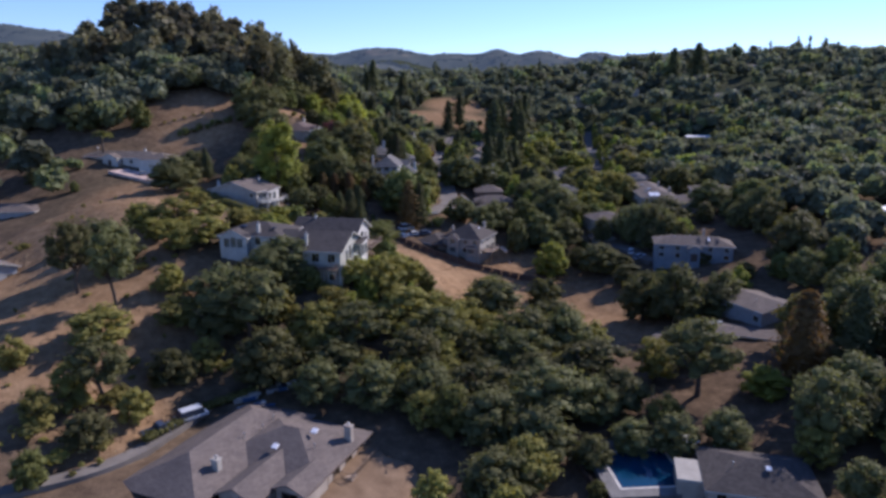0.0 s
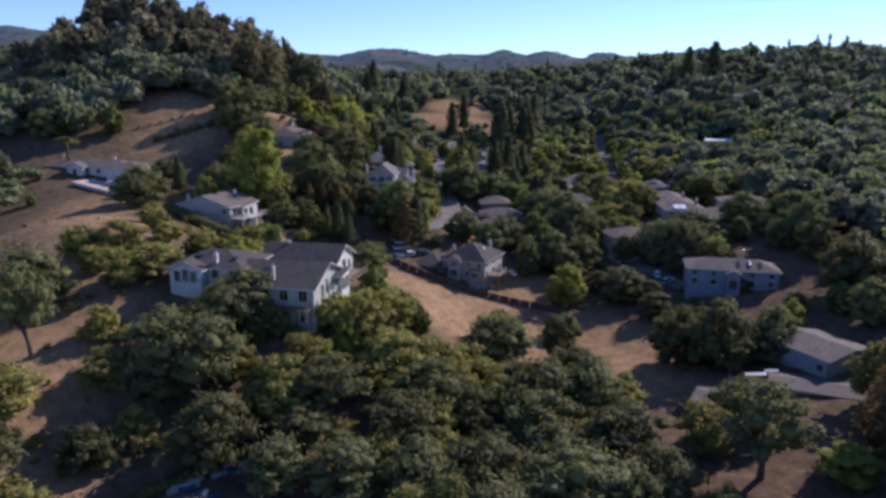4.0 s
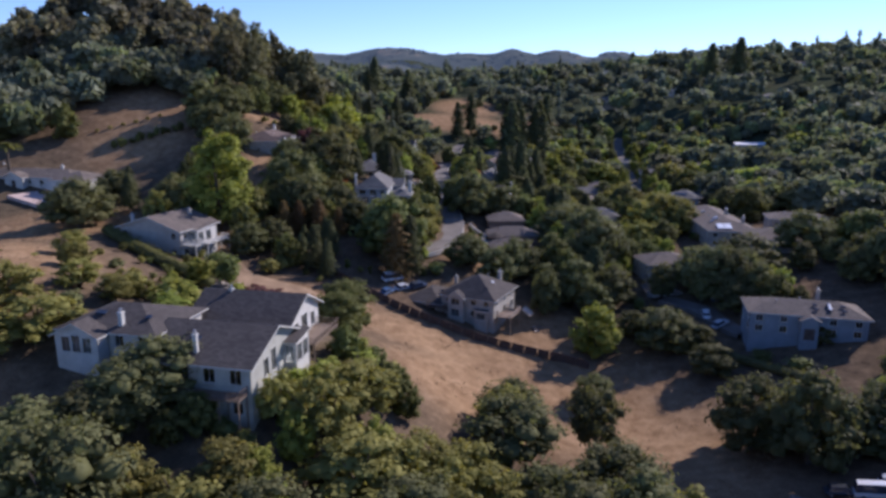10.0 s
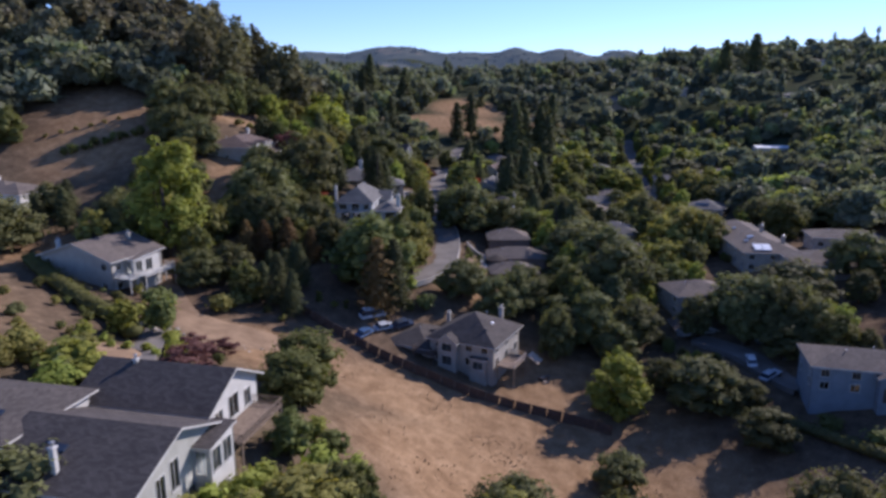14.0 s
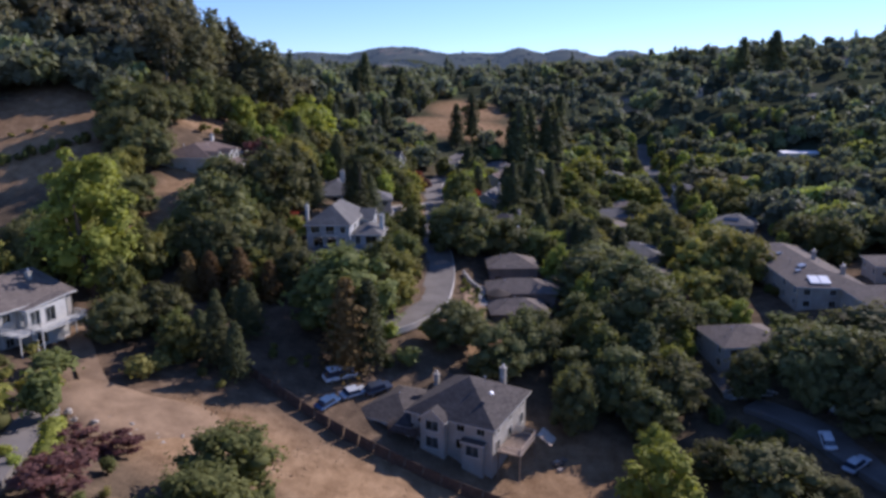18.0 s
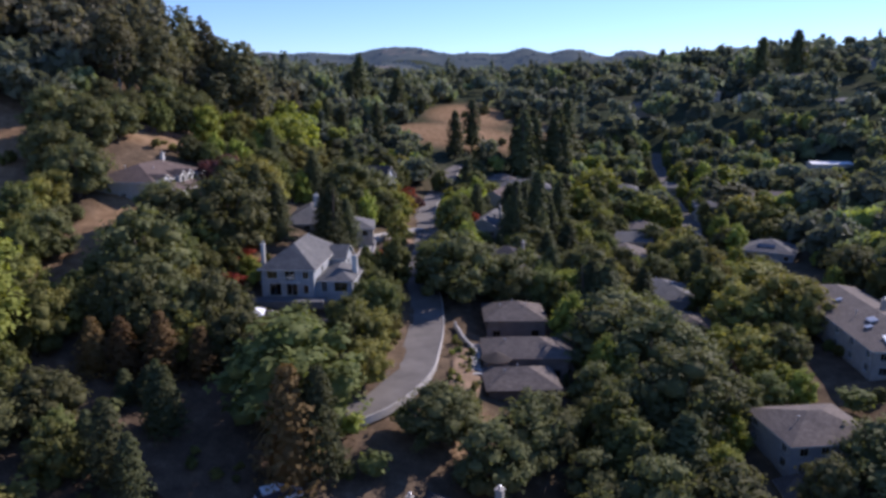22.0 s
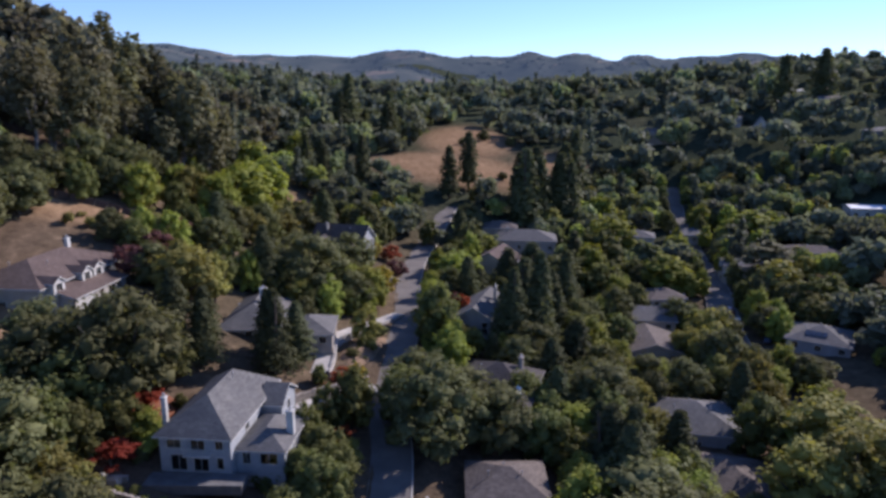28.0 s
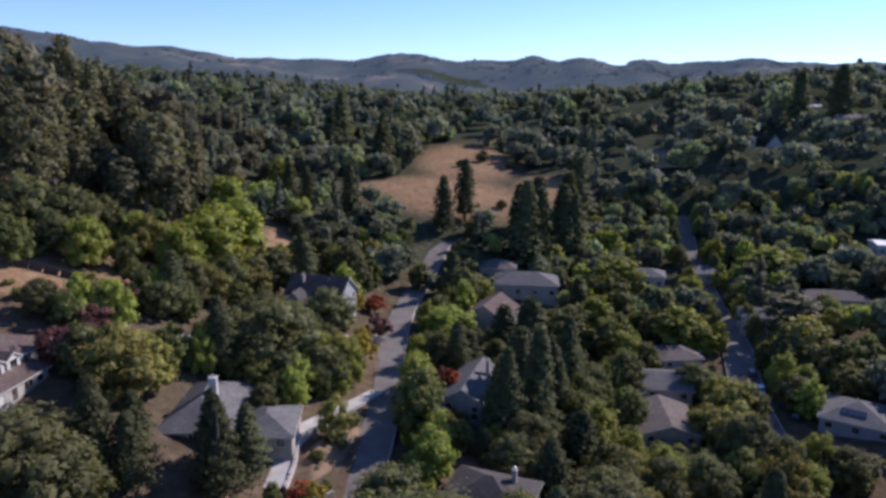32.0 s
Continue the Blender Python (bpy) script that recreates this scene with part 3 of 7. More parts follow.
        tree_kind("rust" + far, "maple_tree", round_tree(r, 4, 5, 0.2, 8, 1300, 0.19), M_RUST, limbs(r, 4, 2.2, 0.25, 4, 0.1), M_BARK, "small maple with rust-red leaves", "tree")
        tree_kind("plum" + far, "plum_tree", round_tree(r, 4, 5, 0.2, 8, 1400, 0.19), M_PLUM, limbs(r, 4, 2.2, 0.25, 4, 0.1), M_BARK, "small purple-leaved plum tree", "tree")
        tree_kind("yellow" + far, "birch_tree", round_tree(r, 6, 5, 0.2, 9, 1500, 0.2, 1.0), M_GOLDLEAF, limbs(r, 6, 2.2, 0.25, 4, 0.12), M_PALEBARK, "small tree with yellow autumn leaves", "tree")
    r = np.random.default_rng(400)
    fr = []
    for k in range(26):
        a, q = k * 2.4, r.uniform(-0.5, 0.8)
        p = [np.array([math.cos(a) * s, math.sin(a) * s, 8 + q * s * 0.9 - 0.35 * s * s]) for s in (0.05, 0.7, 1.4, 2.0)]
        for i in range(3):
            side = np.array([-math.sin(a), math.cos(a), 0]) * (0.28, 0.3, 0.22, 0.05)[i]
            side2 = np.array([-math.sin(a), math.cos(a), 0]) * (0.3, 0.22, 0.04)[i]
            drop = np.array([0, 0, 0.12])
            fr.append((np.array([p[i] - side - drop, p[i] + side - drop, p[i + 1] + side2 - drop, p[i + 1] - side2]), np.arange(4).reshape(1, 4)))
    v, f = joined(fr)
    tv, tf = ico()
    tree_kind("palm" + far, "palm_tree", (tv * 0.35 + np.array([0, 0, 7.9]), tf[:, :3], v, f), M_GREEN, tube([(0, 0, -0.4), (0.1, 0, 3), (0, 0.1, 8)], [0.25, 0.18, 0.15], 8), M_BARK,
              "fan palm with a slim bare trunk", "palm tree")


make_kinds()
make_kinds("_far")


def wall_mesh(length, height, holes, thick, mat, gable=0.0):
    """A wall standing on u = 0..length with openings right through it and, where gable > 0, a pointed top."""
    us = sorted({0.0, length, *[u for h in holes for u in (h[0], h[0] + h[2])]})
    zs = sorted({-4.0, height, *[z for h in holes for z in (h[1], h[1] + h[3])]})
    verts, faces = [], []

    def quad(*p):
        n = len(verts)
        verts.extend(p)
        faces.append(tuple(range(n, n + len(p))))

    for u0, u1 in zip(us, us[1:]):
        for z0, z1 in zip(zs, zs[1:]):
            um, zm = (u0 + u1) / 2, (z0 + z1) / 2
            if any(h[0] < um < h[0] + h[2] and h[1] < zm < h[1] + h[3] for h in holes):
                continue
            quad((u0, 0, z0), (u1, 0, z0), (u1, 0, z1), (u0, 0, z1))
            quad((u1, thick, z0), (u0, thick, z0), (u0, thick, z1), (u1, thick, z1))
    for u, z, w, h in holes:
        quad((u, 0, z), (u, thick, z), (u + w, thick, z), (u + w, 0, z))
        quad((u, 0, z + h), (u + w, 0, z + h), (u + w, thick, z + h), (u, thick, z + h))
        quad((u, 0, z), (u, 0, z + h), (u, thick, z + h), (u, thick, z))
        quad((u + w, 0, z), (u + w, thick, z), (u + w, thick, z + h), (u + w, 0, z + h))
    if gable:
        quad((0, 0, height), (length, 0, height), (length / 2, 0, height + gable))
        quad((length, thick, height), (0, thick, height), (length / 2, thick, height + gable))
    return mesh_of("wall", verts, faces, mat)


def roof_mesh(x0, x1, y0, y1, z, kind, pitch, over, mat, trim, thick=0.22):
    a0, a1, b0, b1 = x0 - over, x1 + over, y0 - over, y1 + over
    zl = z - over * pitch
    w, d = a1 - a0, b1 - b0
    tops = []
    if kind == "hip":
        half = min(w, d) / 2
        zr = zl + half * pitch
        if w >= d:
            r0, r1 = (a0 + half, (b0 + b1) / 2, zr), (a1 - half, (b0 + b1) / 2, zr)
        else:
            r0, r1 = ((a0 + a1) / 2, b0 + half, zr), ((a0 + a1) / 2, b1 - half, zr)
        A, B, C, D = (a0, b0, zl), (a1, b0, zl), (a1, b1, zl), (a0, b1, zl)
        tops = [[A, B, r1, r0], [C, D, r0, r1], [D, A, r0], [B, C, r1]] if w >= d else [[B, C, r1, r0], [D, A, r0, r1], [A, B, r0], [C, D, r1]]
    elif kind == "gx":
        zr = zl + d / 2 * pitch
        r0, r1 = (a0, (b0 + b1) / 2, zr), (a1, (b0 + b1) / 2, zr)
        tops = [[(a0, b0, zl), (a1, b0, zl), r1, r0], [(a1, b1, zl), (a0, b1, zl), r0, r1]]
    elif kind == "gy":
        zr = zl + w / 2 * pitch
        r0, r1 = ((a0 + a1) / 2, b0, zr), ((a0 + a1) / 2, b1, zr)
        tops = [[(a1, b0, zl), (a1, b1, zl), r1, r0], [(a0, b1, zl), (a0, b0, zl), r0, r1]]
    elif kind == "shed":
        tops = [[(a0, b0, zl), (a1, b0, zl), (a1, b1, zl + d * pitch), (a0, b1, zl + d * pitch)]]
    else:
        tops = [[(a0, b0, z), (a1, b0, z), (a1, b1, z), (a0, b1, z)]]
    verts, faces, mats, uvs = [], [], [], []

    def face(pts, slot):
        n = len(verts)
        verts.extend(pts)
        faces.append(tuple(range(n, n + len(pts))))
        mats.append(slot)
        p = [Vector(q) for q in pts]
        u = (p[1] - p[0]).normalized()
        nrm = u.cross(p[2] - p[0]).normalized()
        v = nrm.cross(u)
        uvs.extend([((q - p[0]).dot(u), (q - p[0]).dot(v)) for q in p])

    count = {}
    for t in tops:
        for i in range(len(t)):
            e = frozenset((t[i], t[(i + 1) % len(t)]))
            count[e] = count.get(e, 0) + 1
    low = lambda p: (p[0], p[1], p[2] - thick)
    for t in tops:
        face(t, 0)
        face([low(p) for p in reversed(t)], 1)
        for i in range(len(t)):
            p, q = t[i], t[(i + 1) % len(t)]
            if count[frozenset((p, q))] == 1:
                face([p, low(p), low(q), q], 1)
    me = mesh_of("roof", verts, faces, mat)
    me.materials.append(trim)
    me.polygons.foreach_set("material_index", mats)
    layer = me.uv_layers.new(name="UVMap")
    layer.data.foreach_set("uv", [c for uv in uvs for c in uv])
    return me


def window(parent, m, w, h, trim=None, bars=1):
    """Frame, sill and a set-back pane in an opening; m: the opening's lower corner, u along x, outward along -y."""
    bm = bmesh.new()
    t = 0.09
    for lo, hi in (((-t, -0.05, -t), (0, 0.1, h + t)), ((w, -0.05, -t), (w + t, 0.1, h + t)), ((0, -0.05, h), (w, 0.1, h + t)), ((0, -0.1, -t - 0.03), (w, 0.1, 0))):
        box(bm, lo, hi)
    for k in range(1, bars + 1):
        u = w * k / (bars + 1)
        box(bm, (u - 0.03, 0.02, 0), (u + 0.03, 0.08, h))
    f = part("window", bm, trim or M_WHITE, parent)
    f.matrix_basis = m
    p = part("pane", box_bm((0, 0.1, 0), (w, 0.118, h)), M_GLASS, f)
    p.visible_shadow = False
    return f


def block(house, x0, x1, y0, y1, h, roof="hip", pitch=0.4, over=0.6, wall=None, cover=None, trim=None, openings=None, z=0.0):
    """A wing of a house: four walls with their openings, windows and one roof. openings: for S, E, N, W: rows of (u, sill, width, height, kind)."""
    wall, cover, trim = wall or M_STUCCO, cover or M_ROOF_GREY, trim or M_WHITE
    openings = openings or {}
    sides = {"S": ((x0, y0, z), 0, x1 - x0), "E": ((x1, y0, z), 90, y1 - y0), "N": ((x1, y1, z), 180, x1 - x0), "W": ((x0, y1, z), 270, y1 - y0)}
    for key, (at, turn, length) in sides.items():
        rows = openings.get(key, ())
        g = 0.0
        if roof == "gx" and key in "EW" or roof == "gy" and key in "SN":
            g = length / 2 * pitch
        ins = 0.2 if key in "EW" else 0.0
        w = part("wall", wall_mesh(length - 2 * ins, h, [(r[0] - ins, *r[1:4]) for r in rows], 0.2, wall, g), None, house)
        w.matrix_basis = pose(*at, 0, 0, turn) @ Matrix.Translation((ins, 0, 0))
        for r in rows:
            kind = r[4] if len(r) > 4 else "w"
            m = pose(*at, 0, 0, turn) @ Matrix.Translation((r[0], 0, r[1]))
            if kind == "w":
                window(house, m, r[2], r[3], trim, 1 if r[2] > 0.9 else 0)
            elif kind == "d":
                d = part("door", box_bm((0.02, 0.06, 0.02), (r[2] - 0.02, 0.12, r[3] - 0.02), 0.01), M_DARKWOOD, house)
                d.matrix_basis = m
                part("handle", box_bm((r[2] - 0.2, 0.0, 0.95), (r[2] - 0.12, 0.06, 1.1), 0.01), M_METAL, d)
            else:
                bm = bmesh.new()
                for k in range(4):
                    box(bm, (0.02, 0.06, k * r[3] / 4 + 0.015), (r[2] - 0.02, 0.11, (k + 1) * r[3] / 4 - 0.015))
                box(bm, (0.02, 0.08, 0.0), (r[2] - 0.02, 0.10, r[3]))
                d = part("garage_door", bm, M_WHITE, house)
                d.matrix_basis = m
    r = part("roof", roof_mesh(x0, x1, y0, y1, h, roof, pitch, over, cover, trim), None, house)
    r.location = (0, 0, z)
    return r


def row_of(n, length, sill=0.9, w=1.2, h=1.3, inset=1.2):
    """Evenly spaced window openings along a wall."""
    if n == 1:
        return [((length - w) / 2, sill, w, h)]
    step = (length - 2 * inset - w) / (n - 1)
    return [(inset + k * step, sill, w, h) for k in range(n)]


def chimney(house, x, y, z0, z1, w=1.0, d=0.8, mat=None, turn=0.0):
    w, d, z1 = w * 0.72, d * 0.8, z1 - 0.5
    bm = bmesh.new()
    box(bm, (-w / 2, -d / 2, 0), (w / 2, d / 2, z1 - z0 - 0.25), 0.02)
    box(bm, (-w / 2 - 0.1, -d / 2 - 0.1, z1 - z0 - 0.25), (w / 2 + 0.1, d / 2 + 0.1, z1 - z0 - 0.08), 0.02)
    c = part("chimney", bm, mat or M_STUCCO, house)
    c.matrix_basis = pose(x, y, z0, 0, 0, turn)
    bm = bmesh.new()
    bmesh.ops.create_cone(bm, cap_ends=True, segments=10, radius1=0.16, radius2=0.14, depth=0.5, matrix=Matrix.Translation((0, 0, z1 - z0 + 0.1)))
    bmesh.ops.create_cone(bm, cap_ends=True, segments=10, radius1=0.26, radius2=0.05, depth=0.12, matrix=Matrix.Translation((0, 0, z1 - z0 + 0.42)))
    part("flue_cap", bm, M_METAL, c)
    return c


def vent(house, x, y, z):
    bm = bmesh.new()
    bmesh.ops.create_cone(bm, cap_ends=True, segments=8, radius1=0.07, radius2=0.07, depth=0.9, matrix=Matrix.Translation((0, 0, 0)))
    bmesh.ops.create_cone(bm, cap_ends=True, segments=8, radius1=0.16, radius2=0.12, depth=0.12, matrix=Matrix.Translation((0, 0, 0.45)))
    v = part("roof_vent", bm, M_METAL, house)
    v.location = (x, y, z)


def skylight(house, x, y, z, rx=0, ry=0, rz=0, w=0.9, d=1.2, mat=None, name="skylight"):
    bm = box_bm((-w / 2, -d / 2, -0.1), (w / 2, d / 2, 0.14), 0.05)
    s = part(name, bm, mat or M_SKYLIGHT, house)
    s.matrix_basis = pose(x, y, z, rx, ry, rz)


def deck(house, x0, x1, y0, y1, z, drop, rails="SEW", mat=None, rail_mat=None):
    """A raised timber deck: boards, posts down to the ground, railings with pickets."""
    mat, rail_mat = mat or M_WOOD, rail_mat or M_WHITE
    d = part("deck", box_bm((x0, y0, z - 0.18), (x1, y1, z)), mat, house)
    n = max(2, int((x1 - x0) / 2.4) + 1)
    for k in range(n):
        px = x0 + 0.12 + (x1 - x0 - 0.24) * k / (n - 1)
        for py in (y0 + 0.12, y1 - 0.12):
            part("post", box_bm((px - 0.08, py - 0.08, z - drop), (px + 0.08, py + 0.08, z - 0.18)), mat, d)
    for key in rails:
        a, b = {"S": ((x0, y0), (x1, y0)), "N": ((x0, y1), (x1, y1)), "E": ((x1, y0), (x1, y1)), "W": ((x0, y0), (x0, y1))}[key]
        bm = bmesh.new()
        t = 0.04
        for zz in (z + 0.12, z + 0.95):
            box(bm, (min(a[0], b[0]) - t, min(a[1], b[1]) - t, zz), (max(a[0], b[0]) + t, max(a[1], b[1]) + t, zz + 0.07))
        length = math.hypot(b[0] - a[0], b[1] - a[1])
        for k in range(int(length / 0.3) + 1):
            q = min(1, k * 0.3 / length)
            px, py = a[0] + (b[0] - a[0]) * q, a[1] + (b[1] - a[1]) * q
            box(bm, (px - 0.025, py - 0.025, z), (px + 0.025, py + 0.025, z + 0.95))
        part("railing", bm, rail_mat, d)
    return d


def car(x, y, turn, paint, label, kind="car", group="", lift=0.0):
    """A parked car: lofted body, cabin glass, wheels, lamps."""
    long = {"car": 4.5, "suv": 4.8, "van": 5.6, "pickup": 5.6}[kind]
    hb = {"car": 0.78, "suv": 0.95, "van": 1.0, "pickup": 0.95}[kind]
    top = {"car": 1.42, "suv": 1.75, "van": 2.2, "pickup": 1.75}[kind]
    z = ground_z(x, y) + lift
    nx = (ground_z(x + 1, y) - ground_z(x - 1, y)) / 2
    ny = (ground_z(x, y + 1) - ground_z(x, y - 1)) / 2
    up = Vector((-nx, -ny, 1)).normalized()
    ahead = Vector((math.cos(radians(turn)), math.sin(radians(turn)), 0))
    side = up.cross(ahead).normalized()
    ahead = side.cross(up)
    m = Matrix.Translation((x, y, z)) @ Matrix((ahead, side, up)).transposed().to_4x4()
    ob = thing({"car": "car", "suv": "car", "van": "van", "pickup": "pickup_truck"}[kind], m, label, {"car": "car", "suv": "car", "van": "van", "pickup": "truck"}[kind], group)
    bm = box_bm((-long / 2, -0.9, 0.3), (long / 2, 0.9, hb), 0.12)
    part("body", bm, paint, ob)
    x0, x1 = {"car": (-1.7, 1.1), "suv": (-2.2, 1.2), "van": (-2.7, 2.0), "pickup": (-0.6, 1.4)}[kind]
    bm = bmesh.new()
    made = bmesh.ops.create_cube(bm, size=1.0, matrix=Matrix.LocRotScale(((x0 + x1) / 2, 0, (hb + top) / 2), None, (x1 - x0, 1.66, top - hb)))["verts"]
    for v in made:
        if v.co.z > (hb + top) / 2:
            v.co.y *= 0.82
            v.co.x += -0.5 if v.co.x > (x0 + x1) / 2 else 0.35
    bmesh.ops.bevel(bm, geom=list(bm.edges), offset=0.06, segments=1, affect="EDGES")
    part("cabin", bm, M_SOLAR, ob)
    part("roof_panel", box_bm((x0 + 0.4, -0.66, top - 0.03), (x1 - 0.55, 0.66, top + 0.03), 0.02), paint, ob)
    for sx in (-long * 0.31, long * 0.31):
        for sy in (-0.82, 0.82):
            bm = bmesh.new()
            bmesh.ops.create_cone(bm, cap_ends=True, segments=14, radius1=0.34, radius2=0.34, depth=0.24, matrix=pose(sx, sy, 0.34, 90, 0, 0))
            w = part("wheel", bm, M_TYRE, ob)
            bm = bmesh.new()
            bmesh.ops.create_cone(bm, cap_ends=True, segments=10, radius1=0.2, radius2=0.2, depth=0.26, matrix=pose(sx, sy, 0.34, 90, 0, 0))
            part("rim", bm, M_METAL, w)
    for sy in (-0.65, 0.65):
        part("headlight", box_bm((long / 2 - 0.06, sy - 0.18, hb - 0.28), (long / 2 + 0.015, sy + 0.18, hb - 0.14), 0.02), M_SKYLIGHT, ob)
        part("tail_light", box_bm((-long / 2 - 0.015, sy - 0.15, hb - 0.3), (-long / 2 + 0.05, sy + 0.15, hb - 0.12), 0.02), M_CARS[4], ob)
    return ob

# ---- ground sheet ----
def lines(lo, hi, step, far_lo, far_hi, grow=1.16):
    mid = list(np.arange(lo, hi + 0.01, step))
    out, s = [hi], step
    while out[-1] < far_hi:
        s *= grow
        out.append(out[-1] + s)
    back, s = [lo], step
    while back[-1] > far_lo:
        s *= grow
        back.append(back[-1] - s)
    return np.array(back[:0:-1] + mid + out[1:])


def dryness(x, y):
    """0 under trees and in gardens, 1 on open dry grass."""
    d = np.zeros_like(x)
    for cx, cy, rx, ry, turn in OPEN_GRASS:
        a = radians(turn)
        u = ((x - cx) * math.cos(a) + (y - cy) * math.sin(a)) / rx
        v = (-(x - cx) * math.sin(a) + (y - cy) * math.cos(a)) / ry
        d = np.maximum(d, 1 / (1 + np.exp(np.minimum(9 * (np.sqrt(u * u + v * v) - 1), 60))))
    far = np.clip((y - 1200) / 800, 0, 1) * (0.5 + 0.5 * np.sin(x / 130.0 + 1.3 * np.sin(y / 160.0))) ** 5
    return np.maximum(d, far * 0.45)


OPEN_GRASS = [(-60, 284, 6.5, 29, 11), (-65, 347, 20, 6.5, 45), (12, 200, 34, 11, -14), (-78, 120, 22, 26, 0), (-99, 158, 20, 28, 0), (-54, 104, 9, 12, 0), (10, 183, 20, 17, 0), (38, 176, 15, 30, 4), (-80, 158, 19, 28, 0), (-88, 180, 24, 26, 0), (-100, 232, 22, 20, 0), (-25, 207, 14, 10, -10),
              (23, 217, 12, 12, 0), (-108, 310, 17, 25, 10), (2, 522, 42, 30, 0), (10, 590, 27, 52, 0), (54, 545, 20, 24, 0), (-49, 432, 7, 16, 0), (-78, 338, 10, 4, 10),
              (-66, 134, 22, 17, 0), (150, 216, 22, 12, 0), (8, 247, 7, 7, 0)]


LANES = {"lane": (6.2, [(-14, 241), (-6.4, 246.2), (-2.2, 251.5), (1, 259.5), (1.9, 269), (2.2, 281), (1.2, 294), (-0.8, 304), (-1.5, 315), (-1.2, 330), (-1.2, 348), (-3.6, 372), (-4.6, 395), (-4.2, 412), (-2, 430), (4, 470)]),
         "side_street": (8.0, [(80, 350), (84.5, 380), (91.5, 408), (97, 440), (104, 496), (112, 540)]),
         "driveway_blue": (3.8, [(-3.5, 310.5), (-10, 305.4), (-14, 300), (-16.5, 294.5)]), "driveway_tan": (3.0, [(-3.7, 349.5), (-8.4, 340), (-12.8, 331.5), (-15.2, 325.5), (-14.5, 318), (-14.2, 311)]),
         "driveway_brown": (2.6, [(-66, 80), (-54, 87), (-48, 93), (-45, 99), (-42, 108)]), "forecourt": (10.0, [(-124, 264), (-114, 259), (-104, 252), (-93, 243)]), "track": (3.2, [(-58, 232), (-51.5, 224), (-44, 214), (-38, 210.5), (-30, 212)]),
         "knoll_drive": (5.0, [(-46, 204), (-43.6, 196), (-41, 187), (-37.5, 178)]), "shaded_drive": (5.5, [(56, 234), (62, 226), (64.5, 216), (67, 210)]), "driveway_hill": (4.0, [(-50, 330), (-42, 345), (-34, 362), (-22, 372), (-8, 385)])}


def along(points, step=2.5):
    """Even steps with a smooth bend through the points."""
    p = np.array(points, float)
    out = []
    for i in range(len(p) - 1):
        a, b, c, d = p[max(i - 1, 0)], p[i], p[i + 1], p[min(i + 2, len(p) - 1)]
        n = max(2, int(np.linalg.norm(c - b) / step))
        for k in range(n):
            t = k / n
            out.append(0.5 * (2 * b + (c - a) * t + (2 * a - 5 * b + 4 * c - d) * t * t + (3 * b - a - 3 * c + d) * t ** 3))
    return np.array(out + [p[-1]])


LANE_PATHS = {k: (w, along(p)) for k, (w, p) in LANES.items()}


LANE_XY = np.concatenate([np.c_[p, np.full(len(p), w / 2)] for w, p in LANE_PATHS.values()])


def near_lane(x, y):
    """Distance to the edge of the nearest lane, negative on it."""
    x, y = np.asarray(x, float), np.asarray(y, float)
    if x.size < 5:
        return np.array([np.min(np.hypot(a - LANE_XY[:, 0], b - LANE_XY[:, 1]) - LANE_XY[:, 2]) for a, b in zip(x.ravel(), y.ravel())])
    best = np.full(x.shape, 1e3)
    for a, b, w in LANE_XY:
        best = np.minimum(best, np.hypot(x - a, y - b) - w)
    return best


def build_ground():
    xs = lines(-150, 190, 3.5, -3800, 3800)
    ys = lines(40, 560, 3.5, -900, 4700)
    gx, gy = np.meshgrid(xs, ys)
    gz = land(gx, gy)
    near = np.exp(-np.maximum(0, gy - 600) / 300)
    gz = gz + near * (0.12 * np.sin(gx * 1.1 + 0.7 * np.sin(gy * 0.6)) * np.sin(gy * 0.9) + 0.2 * np.sin(gx * 0.31 + 1) * np.sin(gy * 0.27))
    gz = gz - 0.55 * np.clip(1.6 - near_lane(gx, gy) * 0.5, 0, 1)
    verts = np.stack([gx, gy, gz], -1).reshape(-1, 3)
    ny, nx = gx.shape
    i = np.arange((ny - 1) * (nx - 1))
    r, c = i // (nx - 1), i % (nx - 1)
    k = r * nx + c
    faces = np.stack([k, k + 1, k + nx + 1, k + nx], 1)
    me = mesh_of("ground", verts, faces, M_GROUND, True)
    col = me.attributes.new("cover", "FLOAT_COLOR", "POINT")
    d = dryness(gx, gy)
    g = np.clip(0.1 + 0.25 * np.sin(gx / 23.0) * np.sin(gy / 31.0) + np.clip((gy - 360) / 140, 0, 1.0), 0, 1) * (1 - d)
    col.data.foreach_set("color", np.stack([d, g, 0 * d, 1 + 0 * d], -1).astype(np.float32).ravel())
    ob = new("ground", me)
    return tagged(ob, "dry golden grass hills with leaf litter under the trees", "ground", kind="structure")


build_ground()


